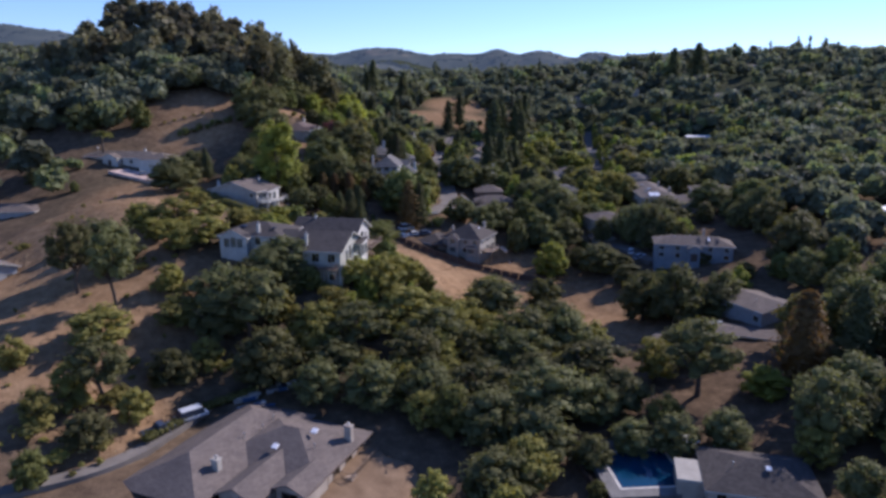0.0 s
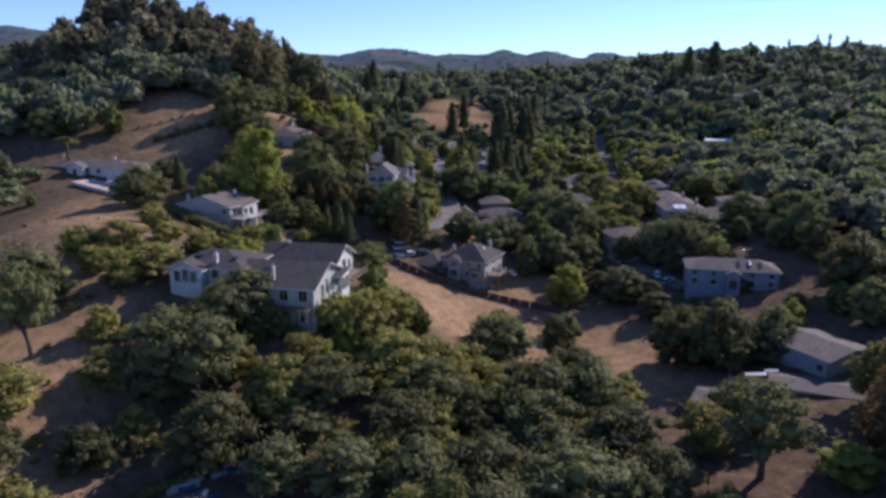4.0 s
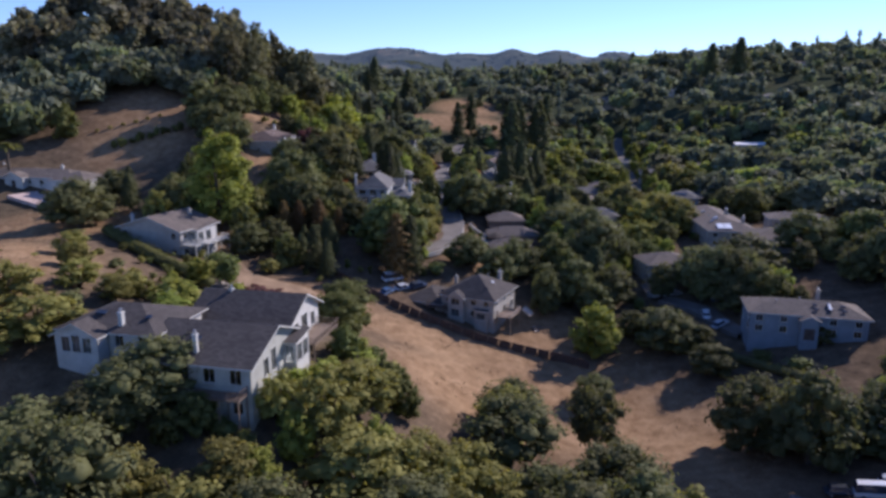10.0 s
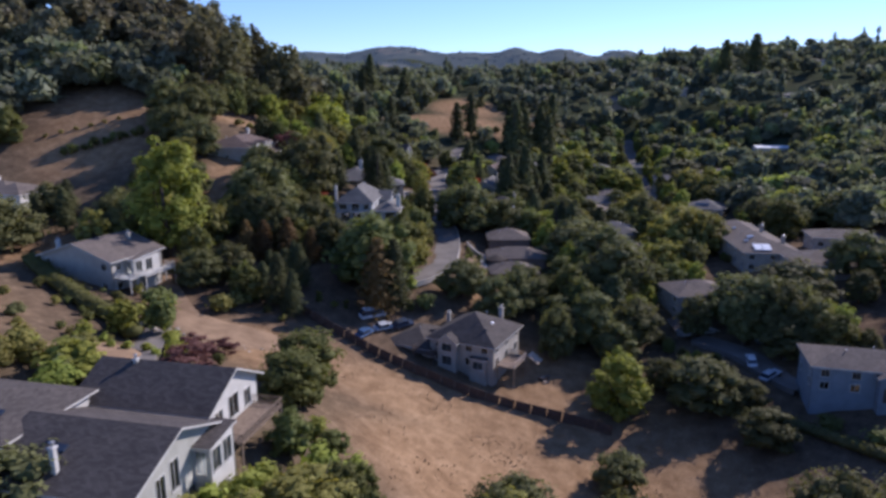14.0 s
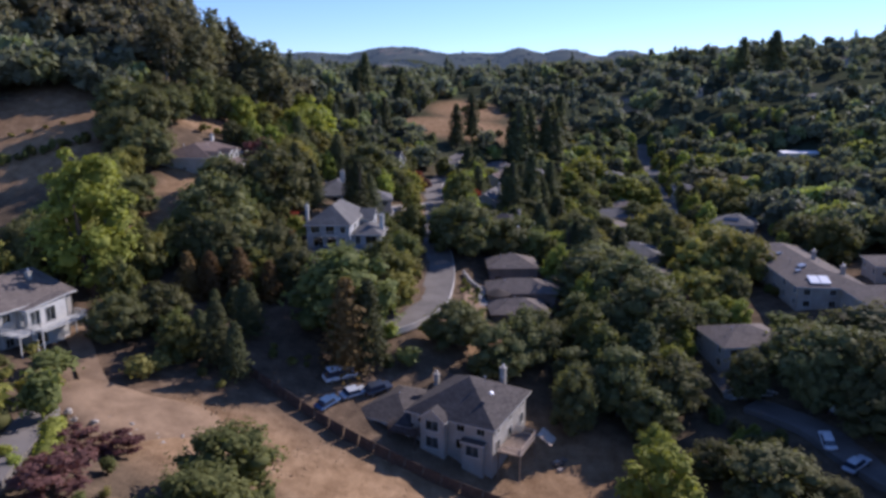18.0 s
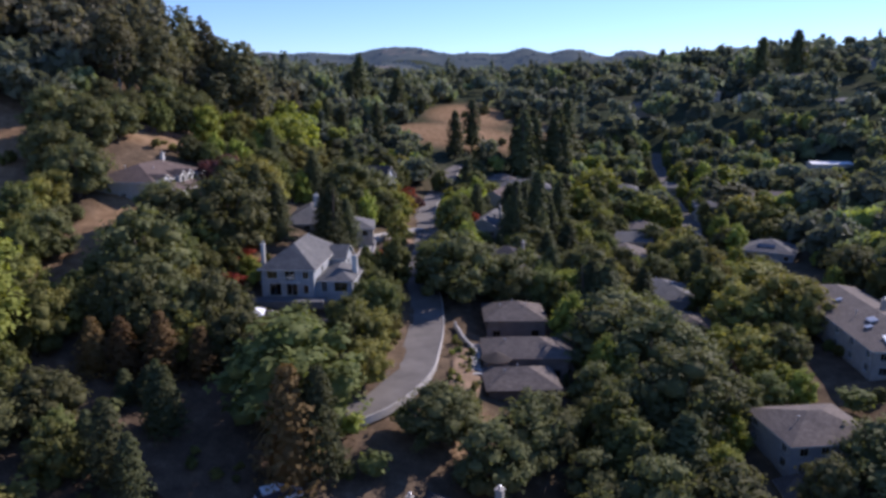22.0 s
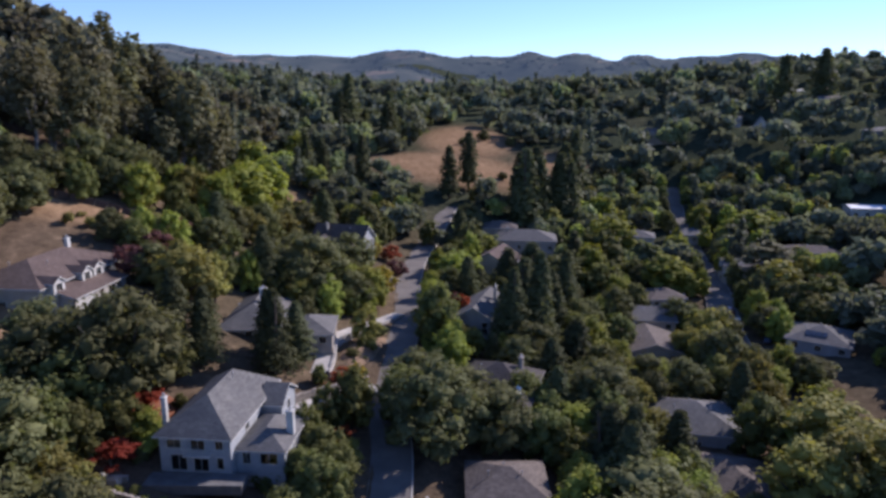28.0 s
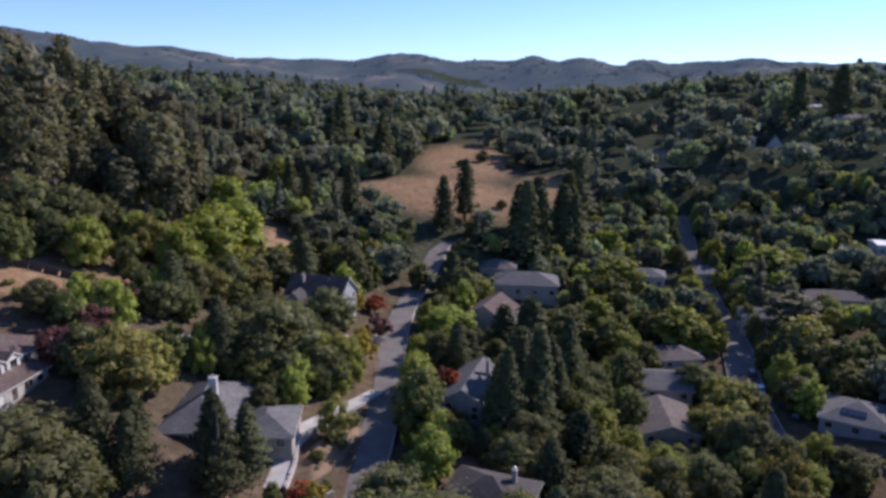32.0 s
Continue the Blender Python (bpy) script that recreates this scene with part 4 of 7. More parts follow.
def build_lane(name, label, mat, kerb=True):
    """A draped carriageway with kerbs that stand as real steps along both edges."""
    w, p = LANE_PATHS[name]
    d = np.gradient(p, axis=0)
    d /= np.linalg.norm(d, axis=1)[:, None]
    side = np.stack([d[:, 1], -d[:, 0]], 1)
    zc = land(p[:, 0], p[:, 1])
    if kerb:
        zc = np.convolve(np.pad(zc, 4, mode="edge"), np.ones(9) / 9, "valid")

    def strip(a, b, za, zb, depth):
        A, B = p + side * a, p + side * b
        n = len(p)
        top = [np.c_[A, zc + za], np.c_[B, zc + zb]]
        v = np.concatenate(top + top + [np.c_[A, zc - depth], np.c_[B, zc - depth]])
        i = np.arange(n - 1)
        k = i + 2 * n
        f = np.concatenate([np.stack([i, i + n, i + n + 1, i + 1], 1), np.stack([k, k + 1, k + 2 * n + 1, k + 2 * n], 1), np.stack([k + n, k + 3 * n, k + 3 * n + 1, k + n + 1], 1)])
        return v, f

    v, f = strip(-w / 2, w / 2, 0.05, 0.05, 1.0)
    road = tagged(new("road" if kerb else "driveway", mesh_of("road", v, f, mat, True)), label, "road" if kerb else "driveway", kind="structure")
    if kerb:
        for s in (-1, 1):
            v, f = strip(s * (w / 2 + 0.01), s * (w / 2 + 0.2), 0.18, 0.18, 1.0)
            tagged(new("kerb", mesh_of("kerb", v, f, M_CONCRETE if s > 0 else M_ASPHALT, False)), "pale concrete kerb along the lane" if s > 0 else "grey worn kerb under overhanging shrubs", "kerb", kind="structure")


build_lane("lane", "sunlit grey asphalt lane winding down the valley", M_ASPHALT)
build_lane("side_street", "pale asphalt side street between gardens", M_ASPHALT)
build_lane("driveway_blue", "pale concrete driveway off the lane", M_CONCRETE, False)
build_lane("driveway_tan", "grey driveway beside the garden bank", M_CONCRETE, False)
build_lane("driveway_hill", "pale gravel drive up to the dormered house", M_CONCRETE, False)
build_lane("driveway_brown", "grey driveway beside the brown-roofed house", M_ASPHALT, False)
build_lane("forecourt", "pinkish paved forecourt of the white ranch house", M_PAVER, False)
build_lane("track", "pale dirt track at the top of the field", M_DIRT, False)
build_lane("knoll_drive", "dark asphalt drive between hedge and knoll house", M_ASPHALT, False)
build_lane("shaded_drive", "shaded asphalt drive between houses", M_ASPHALT, False)

# ---- sight lines ----
OPEN_VIEWS = [(178, 487, 3.0), (263, 749, 3.0), (194, 644, 3.5), (87, 270, 3.5), (86, 290, 3.5), (60, 249, 3.5), (56.6, 239.6, 2.5), (112, 284, 3.0), (102, 364, 2.5), (33, 438, 3.0)]


def spoils_view(x, y, h, w):
    """True where a tree would stand tall before one of the roofs that look down the valley."""
    for a, b, eave in OPEN_VIEWS:
        ahead = b - y
        if 0 < ahead < 110 and abs(x - a + ahead * (a - 8) / (b - 90)) < 8 + w * 0.5 and h > eave + 0.10 * ahead + ground_z(a, b) - ground_z(x, y) - 2:
            return True
    return False


# ---- far woods ----
def far_woods(name, spots, kinds, mat, label, cards=26, card=0.9, clumps=4):
    """Distant trees as one body of stuff: each a few lumps with loose leaf clusters round them."""
    r = np.random.default_rng(len(spots))
    tv, tf, qv, qf, nt, nq = [], [], [], [], 0, 0
    bv, bf = ico()
    bf = bf[:, :3]
    soft, loose = [], []   # one tone a tree, for hearts and for leaves
    for x, y, h, w, cone in spots:
        tone, nt0, nq0 = r.uniform(), nt, nq
        z = float(land(x, y)) - (0.4 * h if cone == 2 else 0.3)
        lobes = 3 if cone == 1 else clumps
        for k in range(lobes):
            if cone == 1:
                q = k / lobes
                c = np.array([x, y, z + h * (0.28 + 0.27 * k)])
                rad = np.array([w * 0.5 * (1 - q) * 0.8, w * 0.5 * (1 - q) * 0.8, h * 0.26])
            else:
                a = r.uniform(0, 6.28)
                d = w * r.uniform(0.16, 0.32)
                rr = w * r.uniform(0.22, 0.36) * (4 / clumps) ** 0.25
                c = np.array([x + math.cos(a) * d, y + math.sin(a) * d, z + h * r.uniform(0.3, 0.76)])
                rad = np.array([rr, rr, min(h * 0.34, rr * 1.3)])
            tv.append(c + bv * rad * 0.62 * (1 + 0.12 * np.sin(bv @ r.normal(scale=3, size=3)))[:, None])
            tf.append(bf + nt)
            nt += len(bv)
            d = rand_dirs(r, cards)
            d[:, 2] = np.abs(d[:, 2]) * 1.0 - 0.25
            v, f = leaf_cards(r, c + d * rad * r.uniform(0.55, 1.22, (cards, 1)), d * 0.7 + np.array([0, 0, 0.3]), card * min(2.0, w / 8), 0.7)
            qv.append(v)
            qf.append(f + nq)
            nq += len(v)
        if cone == 0:
            v, f = leaf_cards(r, np.array([[x, y, z + h * 0.9]]), np.array([[0, 0, 1.0]]), card)
            qv.append(v)
            qf.append(f + nq)
            nq += len(v)
        soft.append(np.full(nt - nt0, tone))
        loose.append(np.full(nq - nq0, tone))
    me = crown_mesh(name, (np.concatenate(tv), np.concatenate(tf), np.concatenate(qv), np.concatenate(qf)), mat)
    me.attributes.new("tree_tone", "FLOAT", "POINT").data.foreach_set("value", np.concatenate(soft + loose).astype(np.float32))
    return tagged(new(name, me), label, "woods", kind="stuff")


def scatter(r, n, x0, x1, y0, y1, keep):
    out = []
    while len(out) < n:
        x, y = r.uniform(x0, x1), r.uniform(y0, y1)
        if r.uniform() < keep(x, y):
            out.append((x, y))
    return out


def open_at(x, y):
    return float(dryness(np.array([x]), np.array([y]))[0])


def build_far_woods():
    r = np.random.default_rng(31)
    ok = lambda x, y: 0.0 if open_at(x, y) > 0.3 else 1.0
    inside = lambda x, y: abs(x - 5) < 0.72 * (y + 60) + 40
    a, b, c, d, e = [], [], [], [], []
    for x, y in scatter(r, 950, -420, 620, 540, 950, lambda x, y: ok(x, y) * inside(x, y)):
        q, h = r.uniform(), r.uniform(9, 19)
        if spoils_view(x, y, h, h):
            continue
        (b if q < 0.25 else a if q < 0.85 else d).append((x, y, h, h * r.uniform(0.85, 1.25), 0))
    for x, y in scatter(r, 300, 195, 480, 100, 545, lambda x, y: ok(x, y) * inside(x, y)) + scatter(r, 200, -460, -235, 100, 560, lambda x, y: inside(x, y)):
        if not spoils_view(x, y, 13, 15):
            (a if r.uniform() < 0.7 else b).append((x, y, r.uniform(9, 16), r.uniform(11, 18), 0))
    for x, y in scatter(r, 1300, -900, 1200, 950, 1450, lambda x, y: inside(x, y) * (y / 1700)):
        (a if r.uniform() < 0.6 else d if r.uniform() < 0.6 else b).append((x, y, r.uniform(11, 19), r.uniform(15, 26), 0))
    for x, y in scatter(r, 4200, -1900, 1900, 1450, 3000, lambda x, y: inside(x, y) * (0.2 + 0.8 * (math.sin(x / 97.0 + y / 60.0) > -0.3))):
        e.append((x, y, r.uniform(10, 17), r.uniform(16, 34), 2))
    for x, y in scatter(r, 170, -300, 420, 540, 1300, lambda x, y: ok(x, y) * inside(x, y)):
        if not spoils_view(x, y, 20, 12):
            c.append((x, y, r.uniform(15, 25), r.uniform(11, 17), 1))
    far_woods("far_oak_woods", a, 0, M_HAZED_OAK, "distant dark oak woods over valley and hills", 16, 1.0, 9)
    far_woods("far_lime_trees", b, 0, M_HAZED_GREEN, "distant brighter green street and garden trees", 18, 0.9, 9)
    far_woods("far_scrub_woods", d, 0, M_HAZED_SCRUB, "woods and scrub on the far hills, grey-green with painted haze", 12, 1.1, 7)
    far_woods("far_conifers", c, 1, M_HAZED_PINE, "distant dark pointed conifers", 26, 0.8)
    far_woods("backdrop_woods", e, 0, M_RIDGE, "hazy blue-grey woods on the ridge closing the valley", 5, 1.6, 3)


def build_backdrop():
    """The hills that close the valley, kilometres away: lumpy woods and dry clearings, with haze as surface glow."""
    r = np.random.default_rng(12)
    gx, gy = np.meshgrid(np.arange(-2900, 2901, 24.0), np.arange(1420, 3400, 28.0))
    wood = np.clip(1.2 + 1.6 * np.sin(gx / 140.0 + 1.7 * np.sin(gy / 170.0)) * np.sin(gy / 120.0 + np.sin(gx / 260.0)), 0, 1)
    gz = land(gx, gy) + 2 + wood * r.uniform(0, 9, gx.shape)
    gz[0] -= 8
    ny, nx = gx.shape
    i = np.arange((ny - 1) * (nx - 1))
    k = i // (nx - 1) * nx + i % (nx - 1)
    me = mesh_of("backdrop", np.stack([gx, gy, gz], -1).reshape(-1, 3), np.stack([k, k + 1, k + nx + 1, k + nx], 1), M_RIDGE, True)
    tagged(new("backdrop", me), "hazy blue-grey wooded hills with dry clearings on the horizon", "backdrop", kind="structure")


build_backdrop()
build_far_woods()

# ---- houses ----
def home(x, y, z, turn, label, group=""):
    HOME_SPOTS.append((x, y))
    return thing("house", pose(x, y, z, 0, 0, turn), label, "house", group)


def chimney_house():
    """The two-storey stucco house beside the dry field."""
    h = home(8.5, 222, 6.8, -25, "grey-roofed two-storey cream stucco house above the fenced field")
    S = row_of(4, 13, 0.9, 1.3, 1.4) + row_of(4, 13, 3.6, 1.2, 1.3)
    E = row_of(3, 13.5, 0.9, 1.5, 1.5) + row_of(3, 13.5, 3.6, 1.3, 1.3)
    block(h, -6.5, 6.5, -6.5, 7, 5.6, "hip", 0.55, 0.7, openings={"S": S, "E": E, "N": row_of(2, 13, 3.6), "W": row_of(2, 13.5, 3.7)})
    block(h, -16.3, -6.5, -7, 5, 3.1, "hip", 0.4, 0.6, openings={"S": [(1.0, 0.02, 4.6, 2.3, "g"), (7.0, 0.9, 1.4, 1.3)], "W": row_of(3, 12)})
    block(h, -4.2, -0.4, -7.9, -6.5, 5.4, "gy", 0.75, 0.35, openings={"S": [(0.9, 0.8, 2.0, 1.7), (0.9, 3.5, 2.0, 1.5)]})
    block(h, 2.2, 5.4, -7.4, -6.5, 2.9, "hip", 0.4, 0.3, openings={"S": [(0.6, 0.7, 2.0, 1.5)]})
    chimney(h, -7.2, 3.2, 2.5, 7.6, 1.0, 0.8)
    chimney(h, -2.6, -2.6, 5.0, 7.6, 1.2, 0.9)
    chimney(h, 2.4, 7.5, 0, 8.9, 1.2, 0.9)
    deck(h, -8.9, -4.3, -9.2, -7.2, 2.7, 3.8, "SEW", M_DARKWOOD, M_DARKWOOD)
    vent(h, 2.5, 0, 9.2), vent(h, 4.0, 3.5, 8.0), vent(h, -11, -2, 4.7)
    d = deck(h, 7.0, 10.5, -6.0, 0.5, 1.6, 4.0, "SEN", M_WOOD, M_PALEWOOD)
    steps = bmesh.new()
    for k in range(7):
        box(steps, (10.5 + 0.3 * k, 1.0, 1.45 - 0.2 * k), (10.85 + 0.3 * k, 3.6, 1.6 - 0.2 * k))
    part("stair", steps, M_PALEWOOD, d, "pale timber outside stair")
    skylight(h, 4.4, -2.0, 8.2, 0, 29, 0, 0.6, 0.6)


def hill_house():
    """The large white house with a dark roof on the knoll."""
    h = home(-21, 152.8, 16, -11, "large white multi-level house with dark grey gabled roofs on the knoll")
    gable = [(1.4, 1.2, 1.2, 1.6), (3.6, 1.0, 1.3, 1.4), (3.8, 5.2, 1.3, 2.4), (6.0, 5.2, 1.3, 3.0), (8.6, 3.0, 1.1, 1.1), (11.6, 4.8, 1.3, 2.2)]
    block(h, -15, 0, -7.3, 7.2, 8.4, "gx", 0.39, 0.8, M_CREAM, M_ROOF_GREY, openings={"E": gable, "S": row_of(4, 15, 5.6, 1.6, 1.9) + row_of(3, 15, 1.6, 1.4, 1.5)})
    block(h, -29.4, -15, -4.5, 7, 3.0, "hip", 0.36, 0.7, M_WHITE, M_ROOF_GREY, openings={"S": row_of(4, 14.4, 0.7, 1.3, 1.7), "W": row_of(3, 11.5, 0.7, 1.3, 1.7)}, z=7.5)
    block(h, -28.4, -22, -6.8, -4.5, 2.9, "gy", 0.5, 0.5, M_WHITE, M_ROOF_GREY, openings={"S": [(1.0, 0.4, 1.2, 2.0), (2.6, 0.4, 1.2, 2.3), (4.2, 0.4, 1.2, 2.0)]}, z=7.5)
    block(h, -17, -1.3, 7.3, 18.2, 9.1, "gx", 0.5, 0.7, M_WHITE, M_ROOF_GREY, openings={"E": [(1.6, 6.0, 1.4, 2.0), (4.4, 6.0, 2.0, 2.6), (7.8, 6.0, 1.4, 2.0), (4.4, 1.6, 2.0, 2.0)], "N": row_of(3, 15, 5.6)})
    block(h, -0.05, 1.8, 2.4, 7.0, 8.0, "shed", 0.12, 0.3, M_WHITE, M_ROOF_GREY, openings={"S": [(0.3, 5.0, 1.2, 2.4)], "E": [(0.5, 5.0, 1.5, 2.4), (2.5, 5.0, 1.5, 2.4)]})
    chimney(h, -20.6, -3.4, 9.5, 13.3, 0.8, 0.8, M_WHITE)
    chimney(h, -8.1, -5.9, 8.6, 12.0, 0.7, 0.6, M_WHITE)
    chimney(h, -13.0, 12.4, 10.5, 12.6, 0.7, 0.6, M_WHITE)
    deck(h, -1.2, 2.4, 7.6, 17, 5.7, 9.5, "SEN", M_WOOD, M_WOOD)
    deck(h, -14, -0.4, -9.8, -7.4, 4.6, 8.0, "SEW", M_WOOD, M_DARKWOOD)
    skylight(h, -9.5, -3.6, 9.9, 21, 0, 0, 1.4, 0.9, M_SOLAR), skylight(h, -25, -1.6, 11.8, 20, 0, 0, 1.6, 0.8, M_SOLAR), skylight(h, -17.5, -1.8, 11.7, 20, 0, 0, 0.8, 0.7, M_SOLAR)


def brown_roof_house():
    """The sprawling house under the start of the flight."""
    h = home(-34.4, 99, 0.3, -22, "sprawling single-storey house with a brown shingle hip roof and decks")
    kw = dict(wall=M_TAN, cover=M_ROOF_BROWN, trim=M_BROWNWALL)
    block(h, -6.5, 6.5, -14, 14, 3.6, "hip", 0.42, 0.9, openings={"S": row_of(3, 13, 0.8, 1.8, 1.6), "W": row_of(6, 28, 0.8, 1.6, 1.5), "E": row_of(2, 28, 0.8, 1.6, 1.5, 3)}, **kw)
    block(h, 0.5, 18.5, -3, 12.4, 3.5, "hip", 0.36, 0.9, openings={"S": row_of(3, 18, 0.8, 1.8, 1.6), "E": row_of(4, 15.4, 0.3, 1.8, 2.1), "N": row_of(3, 18)}, **kw)
    block(h, 7.6, 13.4, -10.5, 1, 3.5, "gy", 0.46, 0.8, openings={"S": [(1.4, 0.5, 3.0, 2.2)], "E": row_of(2, 11.5)}, **kw)
    block(h, 14.2, 18.8, -6.5, 0, 3.5, "gy", 0.42, 0.7, openings={"S": [(1.0, 0.5, 2.6, 2.2)]}, **kw)
    chimney(h, 17.6, 8.4, 2.4, 6.9, 1.7, 1.1, M_TAN)
    chimney(h, 4.6, -7.2, 3.2, 6.6, 1.6, 1.2, M_STUCCO)
    for x, y, z in ((9.5, 0.2, 5.2), (13.5, 5.0, 6.2)):
        skylight(h, x, y, z, 19, 0, 0, 1.0, 1.0)
    vent(h, 4.0, 4.6, 5.2), vent(h, 3.6, 8.0, 5.2), vent(h, 3.2, 1.0, 5.4), vent(h, 15, 2.5, 5.2)
    deck(h, 19.0, 21.2, 3.0, 12.0, 0.6, 5.0, "ESN", M_PALEWOOD, M_WOOD)
    deck(h, 14, 20, -10.5, -6.7, -0.2, 5.0, "SEW", M_WOOD, M_WOOD)


def blue_house():
    """The pale house with a balcony on the shaded slope."""
    h = home(-22.6, 286, 23.4, -3, "pale blue-grey two-storey house with grey hip roof and white balcony")
    kw = dict(wall=M_BLUE, cover=M_ROOF_PALE)
    S = [(1.1, 3.3, 1.9, 1.3), (4.4, 2.95, 1.9, 2.1), (7.8, 3.3, 1.0, 1.4), (1.5, 0.1, 2.2, 2.2), (4.7, 0.1, 2.0, 2.2), (7.9, 0.5, 0.9, 1.6)]
    block(h, -4.9, 4.9, -9.3, 9.5, 5.5, "hip", 0.7, 0.6, openings={"S": S, "E": row_of(2, 18.8, 3.2, 1.2, 1.3, 12) + row_of(1, 18.8, 0.8), "W": row_of(3, 18, 3.2)}, **kw)
    block(h, 4.9, 11.6, -7.6, 2.5, 2.9, "hip", 0.48, 0.5, openings={"S": [(1.0, 0.5, 1.0, 1.9), (3.4, 0.6, 2.4, 1.7)], "E": row_of(2, 10)}, **kw)
    block(h, 4.9, 8.0, 2.5, 9.0, 4.6, "gx", 0.6, 0.4, openings={"E": row_of(1, 6.5, 2.5)}, **kw)
    chimney(h, -5.5, -6.0, 0, 9.6, 0.9, 0.8, M_WHITE)
    chimney(h, 11.2, -3.0, 0, 7.0, 1.4, 1.1, M_WHITE)
    vent(h, 1.0, 2.0, 9.0)
    d = part("balcony", box_bm((-1.2, -10.5, 2.6), (2.4, -9.3, 2.8), 0.02), M_WHITE, h, "white balcony over the garden doors")
    for k in range(13):
        part("baluster", box_bm((-1.15 + k * 0.29, -10.45, 2.8), (-1.1 + k * 0.29, -10.4, 3.75)), M_WHITE, d)
    part("handrail", box_bm((-1.2, -10.48, 3.75), (2.4, -10.38, 3.83)), M_WHITE, d)


def dormer_house():
    """The brown-roofed house whose dormers look over the valley."""
    h = home(-57, 313, 36.5, 86, "cream house with brown hip roof and white-framed dormers below the eucalyptus")
    kw = dict(wall=M_STUCCO, cover=M_ROOF_RED)
    block(h, -12, 12, 0, 14, 5.0, "hip", 0.42, 0.7, openings={"S": [(9.4, 3.4, 1.2, 1.1), (20, 3.0, 1.2, 1.4)], "W": row_of(3, 14, 0.9), "E": row_of(3, 14, 0.9)}, **kw)
    block(h, -9.5, 5.5, -4.4, 0, 2.7, "shed", 0.3, 0.5, openings={"S": [(0.8, 0.05, 4.6, 2.2, "g"), (7.0, 0.05, 1.1, 2.1, "d"), (9.6, 0.8, 1.8, 1.3), (12.4, 0.8, 1.4, 1.3)]}, **kw)
    for x in (-10.5, -2.8, 0.6):
        block(h, x, x + 2.8, -1.5, 3.0, 5.3, "gy", 0.6, 0.3, openings={"S": [(0.7, 3.5, 1.4, 1.4)]}, wall=M_WHITE, cover=M_ROOF_RED)
    block(h, 3.4, 7.5, -1.2, 3.0, 5.0, "hip", 0.4, 0.4, openings={"S": [(1.2, 3.2, 1.6, 1.3)]}, **kw)
    chimney(h, 6.0, 7.0, 6.5, 10.0, 1.2, 0.9, M_WHITE)
    vent(h, -4.0, 4.0, 6.9), vent(h, -7.0, 9.0, 7.3)


def simple_home(x, y, z, turn, w, d, eave, roof, pitch, wall, cover, label, wins=(3, 2), two=False, chim=None, extra=(), group="", trim=None):
    h = home(x, y, z, turn, label, group)
    def rows(n, length):
        r = row_of(n, length, 0.8, 1.3, 1.3) if n else []
        if two and n:
            r += row_of(n, length, eave - 2.0, 1.2, 1.2)
        return r
    block(h, -w / 2, w / 2, -d / 2, d / 2, eave, roof, pitch, 0.6, wall, cover, trim, {"S": rows(wins[0], w), "E": rows(wins[1], d), "W": rows(wins[1], d), "N": rows(1, w)})
    for (x0, x1, y0, y1, e, rf, p, ops) in extra:
        block(h, x0, x1, y0, y1, e, rf, p, 0.5, wall, cover, trim, ops)
    if chim:
        chimney(h, chim[0], chim[1], 0.5, chim[2], 1.0, 0.8, chim[3])
    k = (abs(x * 7 + y) % 3) + 1
    for i in range(int(k)):
        vent(h, (-0.25 + 0.22 * i) * w, 0.12 * d * (1 if i % 2 else -1), eave + pitch * min(w, d) * 0.36)
    return h


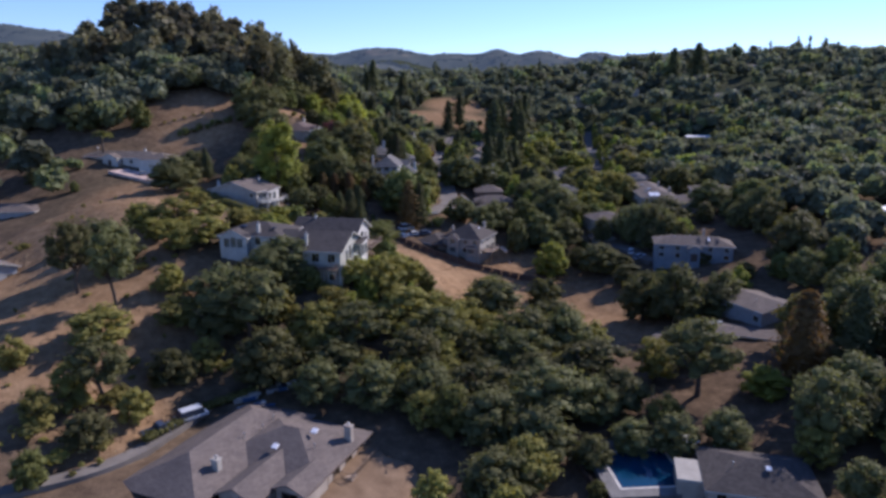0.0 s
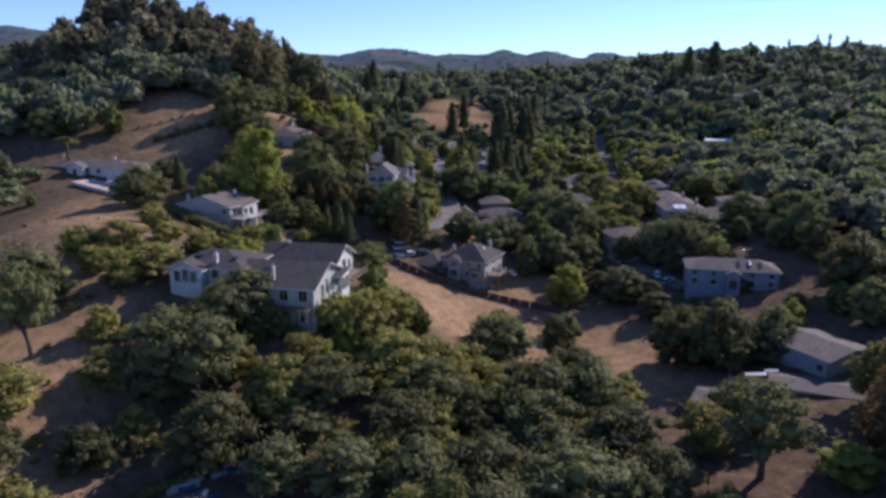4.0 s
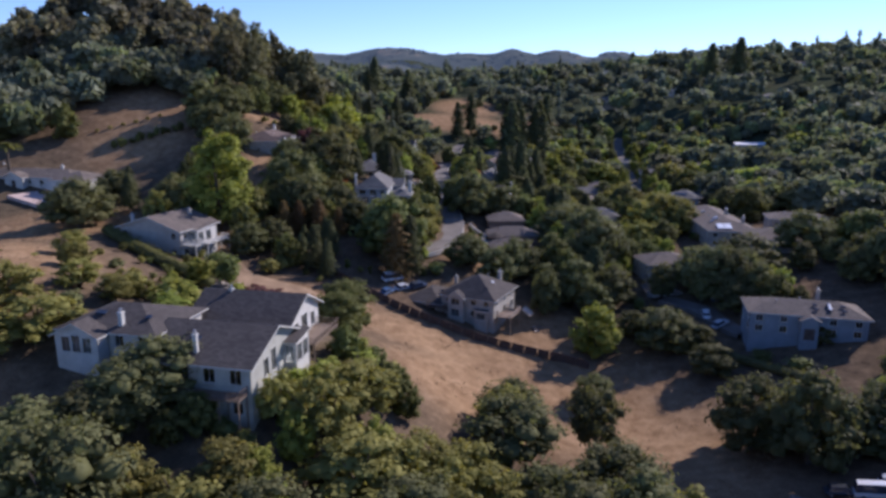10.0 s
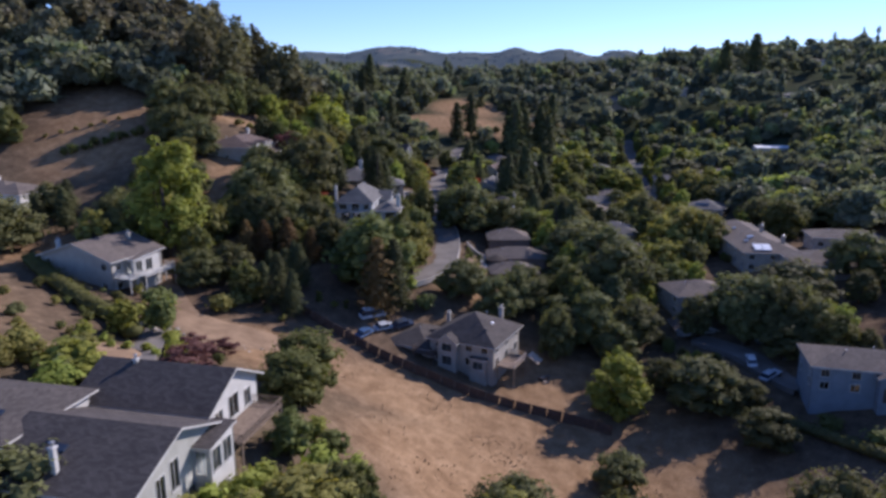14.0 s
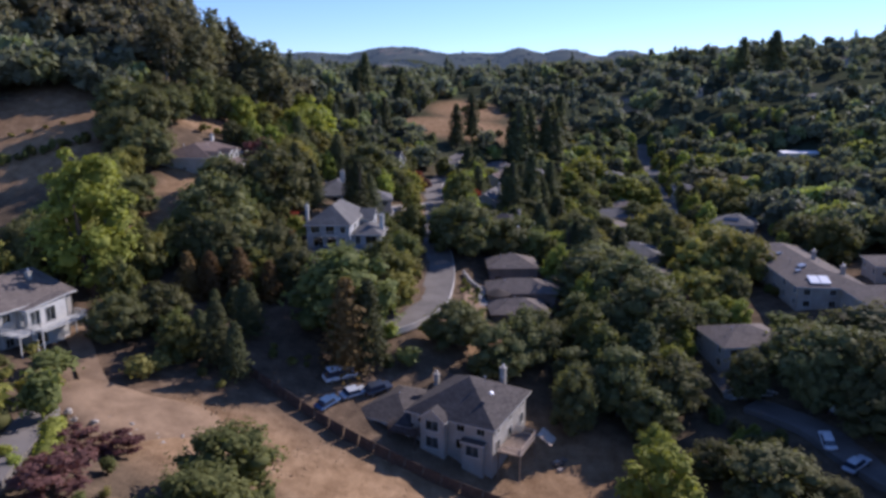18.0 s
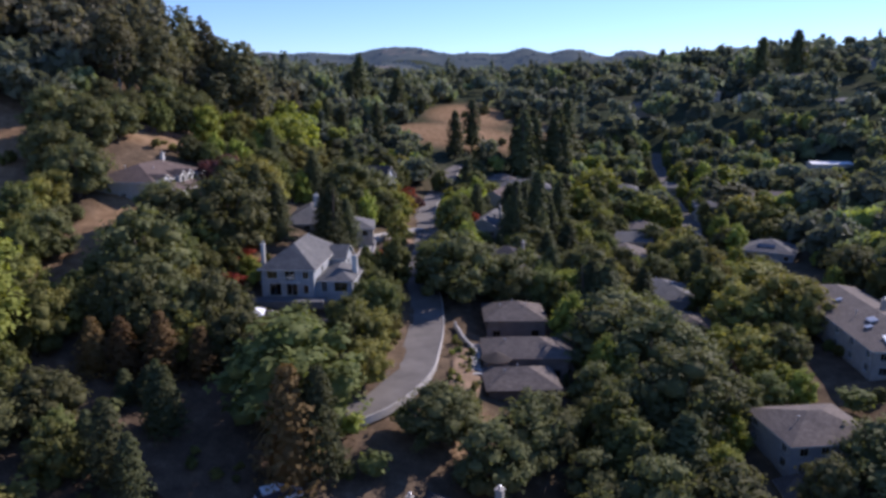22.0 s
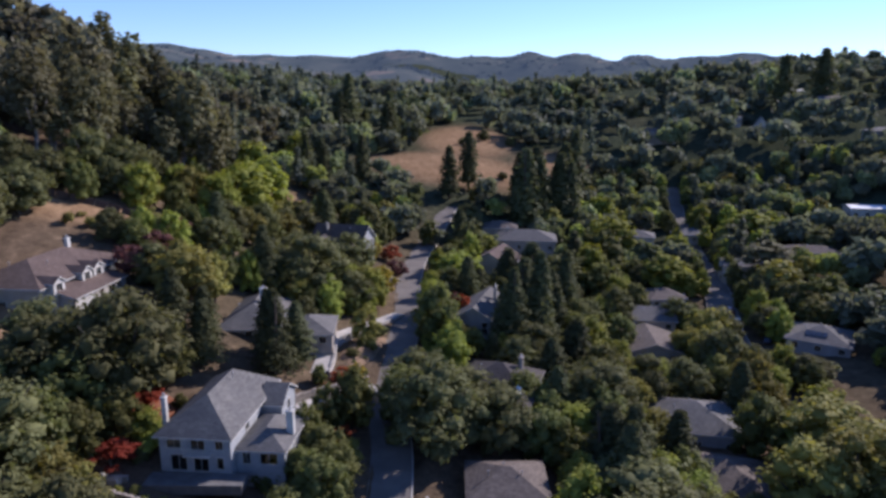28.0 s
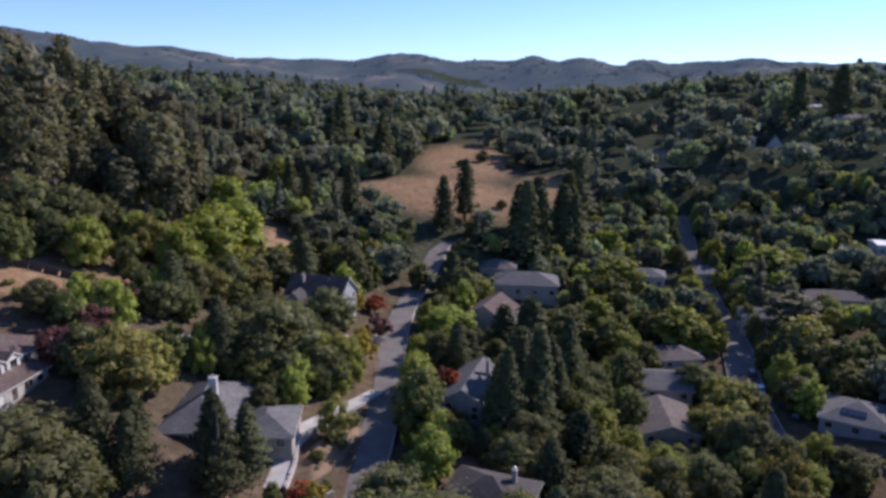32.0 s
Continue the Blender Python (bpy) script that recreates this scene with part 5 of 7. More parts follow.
def build_houses():
    chimney_house(), hill_house(), brown_roof_house(), blue_house()
    sh = simple_home
    # the shaded houses past the bend in the lane
    h = sh(-29.5, 325, 25.2, 7, 12, 18, 4.6, "hip", 0.5, M_TAN, M_ROOF_PALE, "tan house with grey hip roof behind tall redwoods", (3, 3), True,
           extra=[(6, 15.5, -8.5, 2.5, 2.9, "hip", 0.4, {"E": [(3.0, 0.05, 4.8, 2.2, "g")], "S": row_of(2, 9.5)})])
    chimney(h, 1.6, -1.0, 6, 10.6, 1.8, 1.2, M_WHITE)
    dormer_house()
    sh(-24, 389, 27.5, -12, 15, 11, 4.2, "gx", 0.75, M_GREYWALL, M_ROOF_GREY, "grey house with steep dark gables among oaks", (3, 2), True, (-4, -2, 9.2, M_STUCCO),
       extra=[(-6, -1, -9, -5, 3.8, "gy", 0.9, {"S": row_of(1, 5)}), (2, 7, -8.5, -5, 3.6, "gy", 0.8, {"S": row_of(1, 5)})])
    # three brown houses stepping down beside the lane
    g = "brown houses beside the lane"
    sh(19, 286, 13.5, 2, 11, 10, 4.4, "hip", 0.42, M_BROWNWALL, M_ROOF_TAUPE, "brown-sided house with taupe hip roof beside the lane", (2, 2), group=g, trim=M_BROWNWALL)
    tower = sh(20, 271.5, 11.4, 2, 14, 9, 4.6, "hip", 0.42, M_BROWNWALL, M_ROOF_TAUPE, "brown-sided house with taupe hip roof and bay", (3, 2), group=g, trim=M_BROWNWALL,
       extra=[(3, 8.5, -3.0, 5.5, 4.3, "hip", 0.4, {"E": row_of(2, 8.5)})])
    bm = bmesh.new()
    bmesh.ops.create_cone(bm, cap_ends=True, segments=16, radius1=2.3, radius2=2.3, depth=7.0, matrix=Matrix.Translation((-5.2, -4.4, 0.8)))
    t = part("tower_wall", bm, M_BROWNWALL, tower, "round brown corner tower")
    bm = bmesh.new()
    bmesh.ops.create_cone(bm, cap_ends=True, segments=16, radius1=2.8, radius2=0.05, depth=1.0, matrix=Matrix.Translation((-5.2, -4.4, 4.8)))
    part("tower_roof", bm, M_ROOF_TAUPE, t, "low conical taupe roof")
    sh(18.6, 261.5, 10.3, 5, 11, 8.5, 4.3, "hip", 0.42, M_BROWNWALL, M_ROOF_TAUPE, "lowest brown-sided house with taupe hip roof", (2, 2), group=g, trim=M_BROWNWALL)
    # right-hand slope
    h = sh(76, 205, 8.6, -14, 22, 10, 5.0, "hip", 0.36, M_SHADED_BLUE, M_ROOF_TAUPE, "long pale blue two-storey house with roof vents", (5, 2), True, (3.5, 4.4, 8.4, M_TAN),
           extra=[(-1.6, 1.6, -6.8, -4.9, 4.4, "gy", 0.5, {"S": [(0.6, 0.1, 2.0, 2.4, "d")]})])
    for k in range(6):
        skylight(h, 1.5 + (k % 3) * 2.6, -3.6 + (k // 3) * 1.5, 5.75 + (k // 3) * 0.54, 20, 0, 0, 0.9, 0.5, M_SOLAR, "roof_vent")
    skylight(h, 4.2, -2.6, 6.15, 20, 0, 0, 0.5, 2.0)
    sh(60, 249.5, 8, 8, 13, 11, 5.2, "hip", 0.36, M_GREYWALL, M_ROOF_TAUPE, "grey two-storey house with taupe roof in deep shade", (4, 2), True)
    sh(56.6, 239.6, 4.6, -3, 8, 6, 3.2, "gy", 0.35, M_GREYWALL, M_ROOF_TAUPE, "detached garage with pale door and taupe roof", (0, 1),
       extra=[(-3.2, 3.2, -3.3, -3.0, 2.7, "flat", 0, {"S": [(0.5, 0.05, 5.4, 2.3, "g")]})])
    h = sh(87, 287, 12.2, -5, 14, 40, 5.4, "hip", 0.34, M_TAN, M_ROOF_TAUPE, "long tan house with weathered shingle roof and skylights", (3, 7), True,
           extra=[(1.5, 15, -32, -19, 5.4, "hip", 0.34, {"S": row_of(3, 13.5, 0.8) + row_of(3, 13.5, 3.4), "E": row_of(2, 13)})])
    for k in range(2):
        skylight(h, -3.4 + k * 2.15, -18.0, 6.25, 19, 0, 0, 2.0, 3.0, M_SKYLIGHT, "solar_panel")
    skylight(h, -2.6, -9, 7.15, 0, -19, 0, 1.5, 2.2, M_METAL), skylight(h, -4.2, -11.5, 6.6, 0, -19, 0, 1.2, 1.2, M_METAL), skylight(h, -3.0, 4, 7.0, 0, -19, 0, 1.2, 1.2, M_METAL)
    chimney(h, 2.5, -2, 6.5, 9.6, 1.2, 0.9, M_TAN), chimney(h, 4.5, -13, 5.5, 8.8, 1.2, 0.9, M_TAN)
    sh(56, 318, 9, -8, 15, 14, 4.2, "hip", 0.42, M_GREYWALL, M_ROOF_PALE, "house with pale grey hip roof in the valley", (3, 2))
    sh(56.5, 301, 7.6, -14, 13, 13, 3.3, "hip", 0.4, M_TAN, M_ROOF_TAUPE, "low house with brown hip roof and vents", (3, 2), extra=[(4, 14, -4, 3, 3.0, "gx", 0.35, {"S": row_of(2, 10)})])
    h = sh(19, 314, 18.6, -18, 13, 12, 3.2, "hip", 0.5, M_GREYWALL, M_ROOF_GREY, "grey-roofed house below the lane", (3, 2), False, (3.4, 2, 7.4, M_TAN), extra=[(1.5, 7.5, -10, -5, 3.0, "gy", 0.5, {"S": row_of(1, 6)})])
    skylight(h, 5.5, -8.0, 4.4, 0, 26, 0), skylight(h, 5.2, -6.4, 4.6, 0, 26, 0)
    sh(16, 351, 19, -14, 9, 17, 4.4, "gy", 0.6, M_GREYWALL, M_ROOF_PALE, "pale-roofed two-storey house among garden trees", (2, 3), True, (2.5, 3, 9.4, M_STUCCO), extra=[(4.5, 9, -6, 2, 3.4, "gx", 0.5, {"E": row_of(1, 8)})])
    sh(21, 404, 18.8, -20, 12, 14, 3.6, "gy", 0.6, M_STUCCO, M_ROOF_RED, "cream house with brown gabled roof in the valley", (2, 3), False, (4.6, -3, 7.6, M_TAN))
    sh(33, 438, 18.6, -4, 20, 13, 4.0, "hip", 0.4, M_STUCCO, M_ROOF_PALE, "cream house with pale grey hip roof in the valley", (4, 2), False, (-7, 1, 7.4, M_STUCCO))
    sh(24, 452, 19.5, -4, 12, 9, 4.4, "hip", 0.4, M_TAN, M_ROOF_TAUPE, "tan house half hidden by conifers", (3, 2))
    sh(59, 362, 8.8, -3, 12, 15, 3.0, "gy", 0.32, M_TAN, M_ROOF_TAUPE, "low house with grey gabled roof and roof vents", (2, 2))
    sh(64, 381, 9.8, -6, 11, 12, 3.2, "gx", 0.34, M_STUCCO, M_ROOF_PALE, "small house with pale roof by the side street", (2, 2), extra=[(-16, -6, -8, -1, 2.6, "flat", 0, {"S": row_of(2, 10)})])
    h = sh(102, 364, 10.6, -30, 14, 14, 3.2, "hip", 0.36, M_GREYWALL, M_ROOF_PALE, "grey house with solar panels on a pale roof", (3, 2))
    for k in range(4):
        skylight(h, -2.6 + k * 1.25, -4.3, 4.25, 20, 0, 0, 1.15, 2.0, M_SOLAR, "solar_panel")
    sh(106, 424, 13.6, -10, 16, 9, 3.6, "gx", 0.34, M_WHITE, M_ROOF_PALE, "white low house beside the side street", (4, 2))
    sh(135, 442, 14.4, -8, 18, 10, 3.8, "hip", 0.34, M_WHITE, M_ROOF_TAUPE, "white ranch house with parked cars", (4, 2))
    sh(71, 398, 10.6, 10, 11, 10, 3.2, "hip", 0.36, M_GREYWALL, M_ROOF_TAUPE, "small grey-roofed house in the valley", (2, 2))
    sh(80, 469, 13.6, -12, 12, 10, 4.0, "hip", 0.36, M_WHITE, M_ROOF_PALE, "white house with pale roof among lime trees", (3, 2))
    sh(102, 475, 13.8, 14, 12, 9, 3.8, "hip", 0.36, M_STUCCO, M_ROOF_PALE, "cream house with pale roof among trees", (3, 2))
    sh(120, 402, 12.0, 5, 14, 9, 3.2, "hip", 0.36, M_GREYWALL, M_ROOF_TAUPE, "grey ranch house by the side street", (3, 2))
    # left-hand slope
    h = sh(-65.5, 226, 20.4, -19, 17.5, 13, 6.6, "gy", 0.32, M_STUCCO, M_ROOF_TAUPE, "cream two-storey house with white balcony above the dirt track", (2, 2), True, (3.0, 4.0, 10.2, M_STUCCO))
    block(h, 8.75, 10.6, -3.0, 4.0, 6.2, "shed", 0.1, 0.3, M_WHITE, M_ROOF_TAUPE, openings={"S": [(0.3, 3.6, 1.1, 2.0)], "E": [(0.6, 3.4, 1.6, 2.2), (3.2, 3.4, 1.6, 2.2), (1.2, 0.4, 1.8, 2.1)]})
    deck(h, 8.8, 12.6, -6.0, -3.1, 3.2, 7.0, "SEN", M_WHITE, M_WHITE)
    deck(h, 10.8, 13.4, -3.0, 5, 3.2, 7.0, "SEN", M_WHITE, M_WHITE)
    chimney(h, -7.5, -3.4, 6.5, 9.4, 0.8, 0.8, M_WHITE)
    h = sh(-127, 276, 29.6, -10, 34, 11, 3.2, "hip", 0.34, M_WHITE, M_ROOF_TAUPE, "long white ranch house with taupe roof and paved forecourt", (8, 2), False, (8, 2, 6.4, M_WHITE),
           extra=[(12, 24, -9, 3, 3.0, "hip", 0.34, {"S": [(1.2, 0.05, 4.6, 2.2, "g"), (6.6, 0.05, 4.6, 2.2, "g")]}), (-4, 2, -8, -5, 3.3, "gy", 0.5, {"S": [(2.2, 0.05, 1.4, 2.2, "d")]})])
    chimney(h, -13, 2, 3, 6.6, 1.0, 0.8, M_WHITE)
    sh(-148, 229, 15.5, 8, 24, 12, 3.8, "hip", 0.3, M_GREYWALL, M_ROOF_TAUPE, "grey single-storey house below the golden slope", (5, 2))
    sh(-108, 152, ground_z(-108, 152) - 0.2, -35, 18, 13, 3.8, "gx", 0.32, M_BLUE, M_ROOF_TAUPE, "pale blue house at the foot of the slope", (3, 2), extra=[(4, 12, -11, -6, 2.6, "hip", 0.3, {"S": row_of(2, 8)})])
    # by the field and the pool
    sh(76, 158, 5.6, 24, 13, 13, 3.6, "gy", 0.2, M_GREYWALL, M_ROOF_TAUPE, "grey workshop with low taupe gable roof", (1, 2))
    h = sh(54, 144, 0.4, -28, 14, 7.5, 3.4, "gx", 0.18, M_TAN, M_ROOF_TAUPE, "low tan outbuilding beside the oak", (2, 1))
    vent(h, 2, -1, 4.2)
    sh(69, 147, 2.6, -24, 14, 7, 3.0, "gx", 0.16, M_TAN, M_ROOF_BROWN, "low brown-roofed outbuilding behind trees", (2, 1))
    h = sh(46.5, 92, 0.4, -14, 15, 12, 2.9, "hip", 0.36, M_TAN, M_ROOF_GREY, "pool house with dark grey hip roof", (3, 2))
    block(h, -11.5, -7.6, -4, 2, 2.6, "flat", 0, 0.1, M_TAN, M_STUCCO)
    skylight(h, 1.0, -1.8, 4.7, 20, 0, 0, 0.8, 0.8)
    sh(178, 485, 23, -6, 17, 9, 4.2, "gx", 0.16, M_WHITE, M_CANVAS, "house with a bright white flat roof on the far slope", (4, 2))
    sh(263, 749, 71, -8, 22, 10, 3.6, "gx", 0.14, M_WHITE, M_CANVAS, "long white-roofed house high on the far hill", (5, 2))
    sh(194, 644, 47, -20, 12, 16, 4.0, "gy", 1.3, M_WHITE, M_ROOF_PALE, "white steep-gabled chapel-like house on the far slope", (1, 3))
    sh(112, 284, 15.4, -12, 18, 10, 3.4, "hip", 0.3, M_TAN, M_ROOF_TAUPE, "tan ranch house on the shaded slope", (4, 2))
    sh(152, 226, 17, 10, 18, 10, 3.2, "gx", 0.14, M_WHITE, M_CANVAS, "pale flat-roofed house on the dry slope", (4, 2))
    sh(132, 168, 10, -14, 18, 10, 3.6, "hip", 0.28, M_PINK, M_ROOF_RED, "salmon-walled house with terrace on the slope", (4, 2))

    for k, (x, y, t, w) in enumerate([(236, 640, -8, 18), (160, 612, 12, 16), (300, 690, -14, 20), (345, 760, 6, 22), (118, 590, -5, 15), (222, 560, 9, 16), (385, 690, -10, 20), (176, 700, 8, 18)]):
        sh(x, y, ground_z(x, y) + 1.5, t, w, 10, 4.2, "hip" if k % 2 else "gx", 0.3, (M_STUCCO, M_TAN, M_GREYWALL)[k % 3], (M_ROOF_TAUPE, M_ROOF_PALE)[k % 2], "low pale house up on the wooded far hill", (4, 2), k % 3 == 0, group="houses on the far hill")


build_houses()

# ---- single trees and shrubs, in belts away from the start ----
def grove(rows):
    for kind, x, y, height, width in rows:
        plant(kind, x, y, height, width)


grove([('dryshrub', -55.5, 90.1, 2, 4.4), ('dryshrub', -50.8, 93.9, 2, 4.4), ('dryshrub', -58.6, 101.4, 3, 6.3), ('dryshrub', -61, 94.7, 3, 6.6),
       ('green', -56.4, 84.8, 6, 5.7), ('green', 23.1, 92, 4, 3.8), ('oak', 59.4, 86.9, 7, 8.6), ('oak', 16, 102.6, 9, 13),
       ('oak', 7.9, 91.1, 9, 13), ('oak', 68.6, 102, 8, 8.1), ('oak', -53.1, 94.3, 6, 8.4), ('oak', 38.3, 103.5, 7, 10.1),
       ('oak', 46.5, 103.4, 7, 10.2), ('oak', 31.2, 104.1, 6, 8.7), ('oak', 24, 100.5, 6, 8.1), ('olive', -1.5, 88.1, 7, 7.7),
       ('olive', 57.3, 96.3, 7, 7.7), ('olive', -60.4, 104.2, 7, 7.7)])
grove([('olive', -61.9, 97, 6, 6.6), ('olive', -49.5, 102.3, 6, 6.6)])
grove([('bright', 59.5, 118.9, 6.1, 10.6), ('bright', -17.4, 134.5, 7, 6), ('bright', -19.9, 138.1, 7, 6), ('dryshrub', -72.4, 108.5, 2, 4.4),
       ('dryshrub', -54.2, 105.3, 3, 6.5), ('dryshrub', -55.7, 115.2, 2, 4.4), ('dryshrub', -47.1, 118.9, 2, 4.4), ('dryshrub', -40.5, 121, 2, 4.4),
       ('dryshrub', -57.8, 137.7, 3, 6.6), ('dryshrub', -53.4, 138.3, 3, 6.6), ('oak', -45.5, 135.8, 9.9, 16.1), ('openoak', -65.2, 131.8, 17, 10.7),
       ('openoak', -74.9, 135.8, 15.7, 12), ('openoak', -38, 129.1, 16.3, 16.3), ('openoak', -55.6, 105, 12.4, 10.7), ('openoak', -17.1, 129.7, 10.7, 14.5),
       ('openoak', -1.8, 134.9, 11.2, 15.1), ('openoak', 15.8, 129.5, 11.9, 14.6)])
grove([('openoak', 29.1, 124, 11.4, 16.7), ('openoak', 6.4, 116.2, 9.9, 14.7), ('openoak', -5.3, 124.4, 10.4, 13.9), ('openoak', -19.6, 122, 8.3, 10.9),
       ('openoak', 18.8, 111.9, 12.5, 16.7), ('openoak', 48.2, 121.2, 15.2, 15.4), ('oak', -12.4, 114.5, 9, 13), ('oak', -2.4, 114.1, 10, 14.5),
       ('oak', -22.5, 115.1, 8, 11), ('oak', 17.7, 122.6, 10, 14.5), ('oak', 31.9, 117.1, 9, 13), ('oak', 8.1, 106.5, 10, 14.5),
       ('oak', 65.7, 107.9, 10, 14.2), ('oak', -43.7, 128.4, 10, 13.8), ('oak', -47.9, 113.9, 7, 10.2), ('oak', 51.9, 135.1, 10, 14.5),
       ('olive', -52.1, 129.2, 6.4, 10.5), ('olive', -62.6, 119.2, 7.7, 13.1)])
grove([('olive', -25.1, 131, 8.7, 12.6), ('olive', -24.4, 126.7, 9, 9.9), ('olive', -72.1, 108.9, 6, 6.6), ('olive', -43.9, 119.5, 7, 7.7),
       ('olive', 38.5, 110, 7, 7.7), ('olive', 3.1, 137.3, 9, 9.9), ('olive', 75.8, 138.7, 12, 11.8), ('olive', -56.9, 139, 6, 6.6),
       ('olive', -22.7, 136.9, 8, 8.8), ('pine', 82.1, 129.1, 16.1, 8.4), ('rustpine', 68.5, 123.4, 18.4, 11.9)])
grove([('bright', 72.9, 169.9, 8, 6.8), ('bright', -15, 152.9, 6, 5.1), ('bright', -16.4, 143.6, 7, 6), ('bright', -16.2, 152.4, 5, 4.2),
       ('bright', -18.5, 148.1, 5, 4.2), ('bright', 77.1, 173.3, 8, 6.8), ('bright', -6.8, 146.6, 8, 6.8), ('dryshrub', -102.9, 164.3, 2, 4.4),
       ('dryshrub', -89.8, 155.3, 2, 4.4), ('dryshrub', -65.2, 144.5, 2, 4.4), ('green', -7.2, 160.9, 7, 6.6), ('green', -4.1, 160.1, 6, 5.7),
       ('green', -28.8, 144.1, 6, 5.7), ('green', -22.5, 142.1, 4, 3.8), ('green', -32, 142.1, 5, 4.8), ('green', -14.2, 166.6, 6, 5.7),
       ('green', -5.7, 165.3, 5, 4.8), ('limeshrub', -44.1, 174.6, 4.4, 11.9)])
grove([('limeshrub', -17.9, 153.3, 4, 7.7), ('limeshrub', -14.6, 157.8, 4, 5.8), ('limeshrub', -12, 157.2, 4, 6.4), ('limeshrub', -15.9, 156.5, 4, 5.7),
       ('limeshrub', -10.3, 163.8, 4, 7.6), ('limeshrub', -42.4, 169.7, 3, 6.6), ('limeshrub', -40.4, 173, 3, 6), ('oak', 51.6, 169.9, 12.6, 14.7),
       ('oak', 57.5, 162.3, 14.8, 15.6), ('oak', 69.6, 165.1, 10.2, 12.1), ('openoak', 25.2, 164.6, 14.6, 10.4), ('oak', -34.5, 148.4, 8.7, 15.8),
       ('oak', 25.1, 149.9, 11.4, 18.2), ('oak', -73, 146, 11, 15.9), ('oak', 12.3, 168.7, 10, 14.5), ('oak', -72.3, 163.9, 6, 8.7),
       ('oak', 60.6, 169.2, 10, 14.5), ('oak', 66.9, 162.2, 9, 13)])
grove([('oak', 15.1, 146.5, 9, 13), ('oak', -38.8, 141.7, 7, 8.7), ('oak', -37.6, 144.1, 9, 13), ('oak', -41.1, 140.4, 8, 10.7),
       ('olive', -64.4, 164.3, 7.7, 11.7), ('olive', -55.3, 157, 7, 12.7), ('olive', -60, 151.9, 8.3, 8.9), ('openoak', 11.4, 157.3, 13.2, 16.8),
       ('olive', -13.9, 147.4, 10.4, 9.5), ('olive', -10.3, 155.8, 7.7, 13.7), ('olive', -8.3, 141.4, 9.4, 15.8), ('olive', -72.6, 161.5, 7, 7.7),
       ('olive', 10.8, 164.6, 10, 11), ('olive', -3.4, 143.9, 9, 9.9), ('olive', 1.9, 142.9, 9, 9.9), ('olive', -66.8, 156.4, 6, 6.6),
       ('olive', -19.7, 148.1, 7, 7.7), ('olive', -0.4, 146.7, 9, 9.9)])
grove([('shrub', -25.8, 148.7, 3, 3.8), ('shrub', -28.1, 146.8, 3, 4.3), ('shrub', -25.1, 143.6, 3, 4.9)])
grove([('bright', 33.8, 208.3, 11.7, 12.2), ('dryshrub', -51.9, 177, 4.3, 7), ('dryshrub', -47.1, 206, 4.7, 6.3), ('green', -18.5, 193.5, 10.1, 12.7),
       ('green', -18.1, 183.8, 8.4, 11), ('greyshrub', -53.3, 176.1, 3, 5.4), ('greyshrub', -51.1, 178.7, 2, 4.4), ('limeshrub', -47.7, 197.1, 5.3, 8.6),
       ('oak', 48.6, 208.8, 9.6, 15.5), ('oak', 54.7, 196.6, 6.5, 10.7), ('oak', 29.2, 187.9, 7, 10.2), ('oak', 55.5, 206.6, 6, 8.3),
       ('oak', 77.6, 199.8, 4, 5.8), ('oak', 82.9, 183.2, 5, 7.2), ('plum', -33.2, 186.8, 4.5, 8.9), ('plum', -37.2, 196.6, 3, 5.7),
       ('plum', -33, 198.1, 3, 6.6), ('shrub', -43.9, 201.6, 7.4, 8.5)])
grove([('shrub', 65, 197, 3, 6.6), ('shrub', 69.5, 191.7, 3, 6.6)])
grove([('bright', 35.7, 217.9, 8, 6.8), ('dryshrub', -38.8, 219.2, 4, 7.7), ('green', -13.4, 241.9, 17, 21), ('green', -38.1, 227.9, 7.2, 7.7),
       ('green', -130.6, 242.6, 4, 3.8), ('green', -36.9, 225.1, 8, 7.4), ('limeshrub', -5.7, 240.6, 4, 5.2),
       ('oak', -91, 233.3, 12.7, 20.5), ('greyshrub', -37.2, 238, 2.2, 4), ('oak', 5.9, 243.1, 9, 12.4), ('oak', 18.2, 242.2, 11.4, 12.4),
       ('oak', 24.9, 225.8, 11.7, 8.5), ('oak', 42.5, 233.5, 10.5, 13), ('oak', 78, 239.9, 11.8, 21), ('oak', 69.5, 227, 13, 13),
       ('oak', 73.2, 229.7, 12, 14.5), ('oak', 68.3, 221.1, 8, 11.6)])
grove([('oak', 43.8, 216.3, 6, 8.7), ('oak', 68.1, 232.7, 13, 18.8), ('oak', -42.3, 232.9, 9, 10.4),
       ('oak', -46.9, 226.9, 8, 10.6), ('oak', 13.2, 236.5, 10, 12.5), ('oak', 27.1, 230.4, 9, 8.7), ('oak', 65.2, 240.5, 10, 13.6),
       ('oak', 63.6, 229.5, 11, 8.4), ('oak', 55.6, 235.4, 9, 9), ('pine', -30.7, 225.6, 11.9, 5.7), ('pine', -27.2, 223.4, 9.9, 4.7),
       ('pine', -34.2, 227.8, 8.2, 4.3), ('pine', -33.4, 242.4, 5.5, 5.1), ('pine', -8.3, 233.1, 16, 7.1),
       ('pine', -28.9, 236.5, 10, 5.8), ('pine', -36.6, 241.4, 5, 3.6)])
grove([('redwood', -30.1, 237.4, 10, 5), ('rustpine', -11.5, 231.5, 16.5, 9.5), ('shrub', -50.3, 213.9, 4, 8.7), ('shrub', 1, 243.9, 4, 5.4),
       ('shrub', -2.5, 234.7, 4, 5.8)])
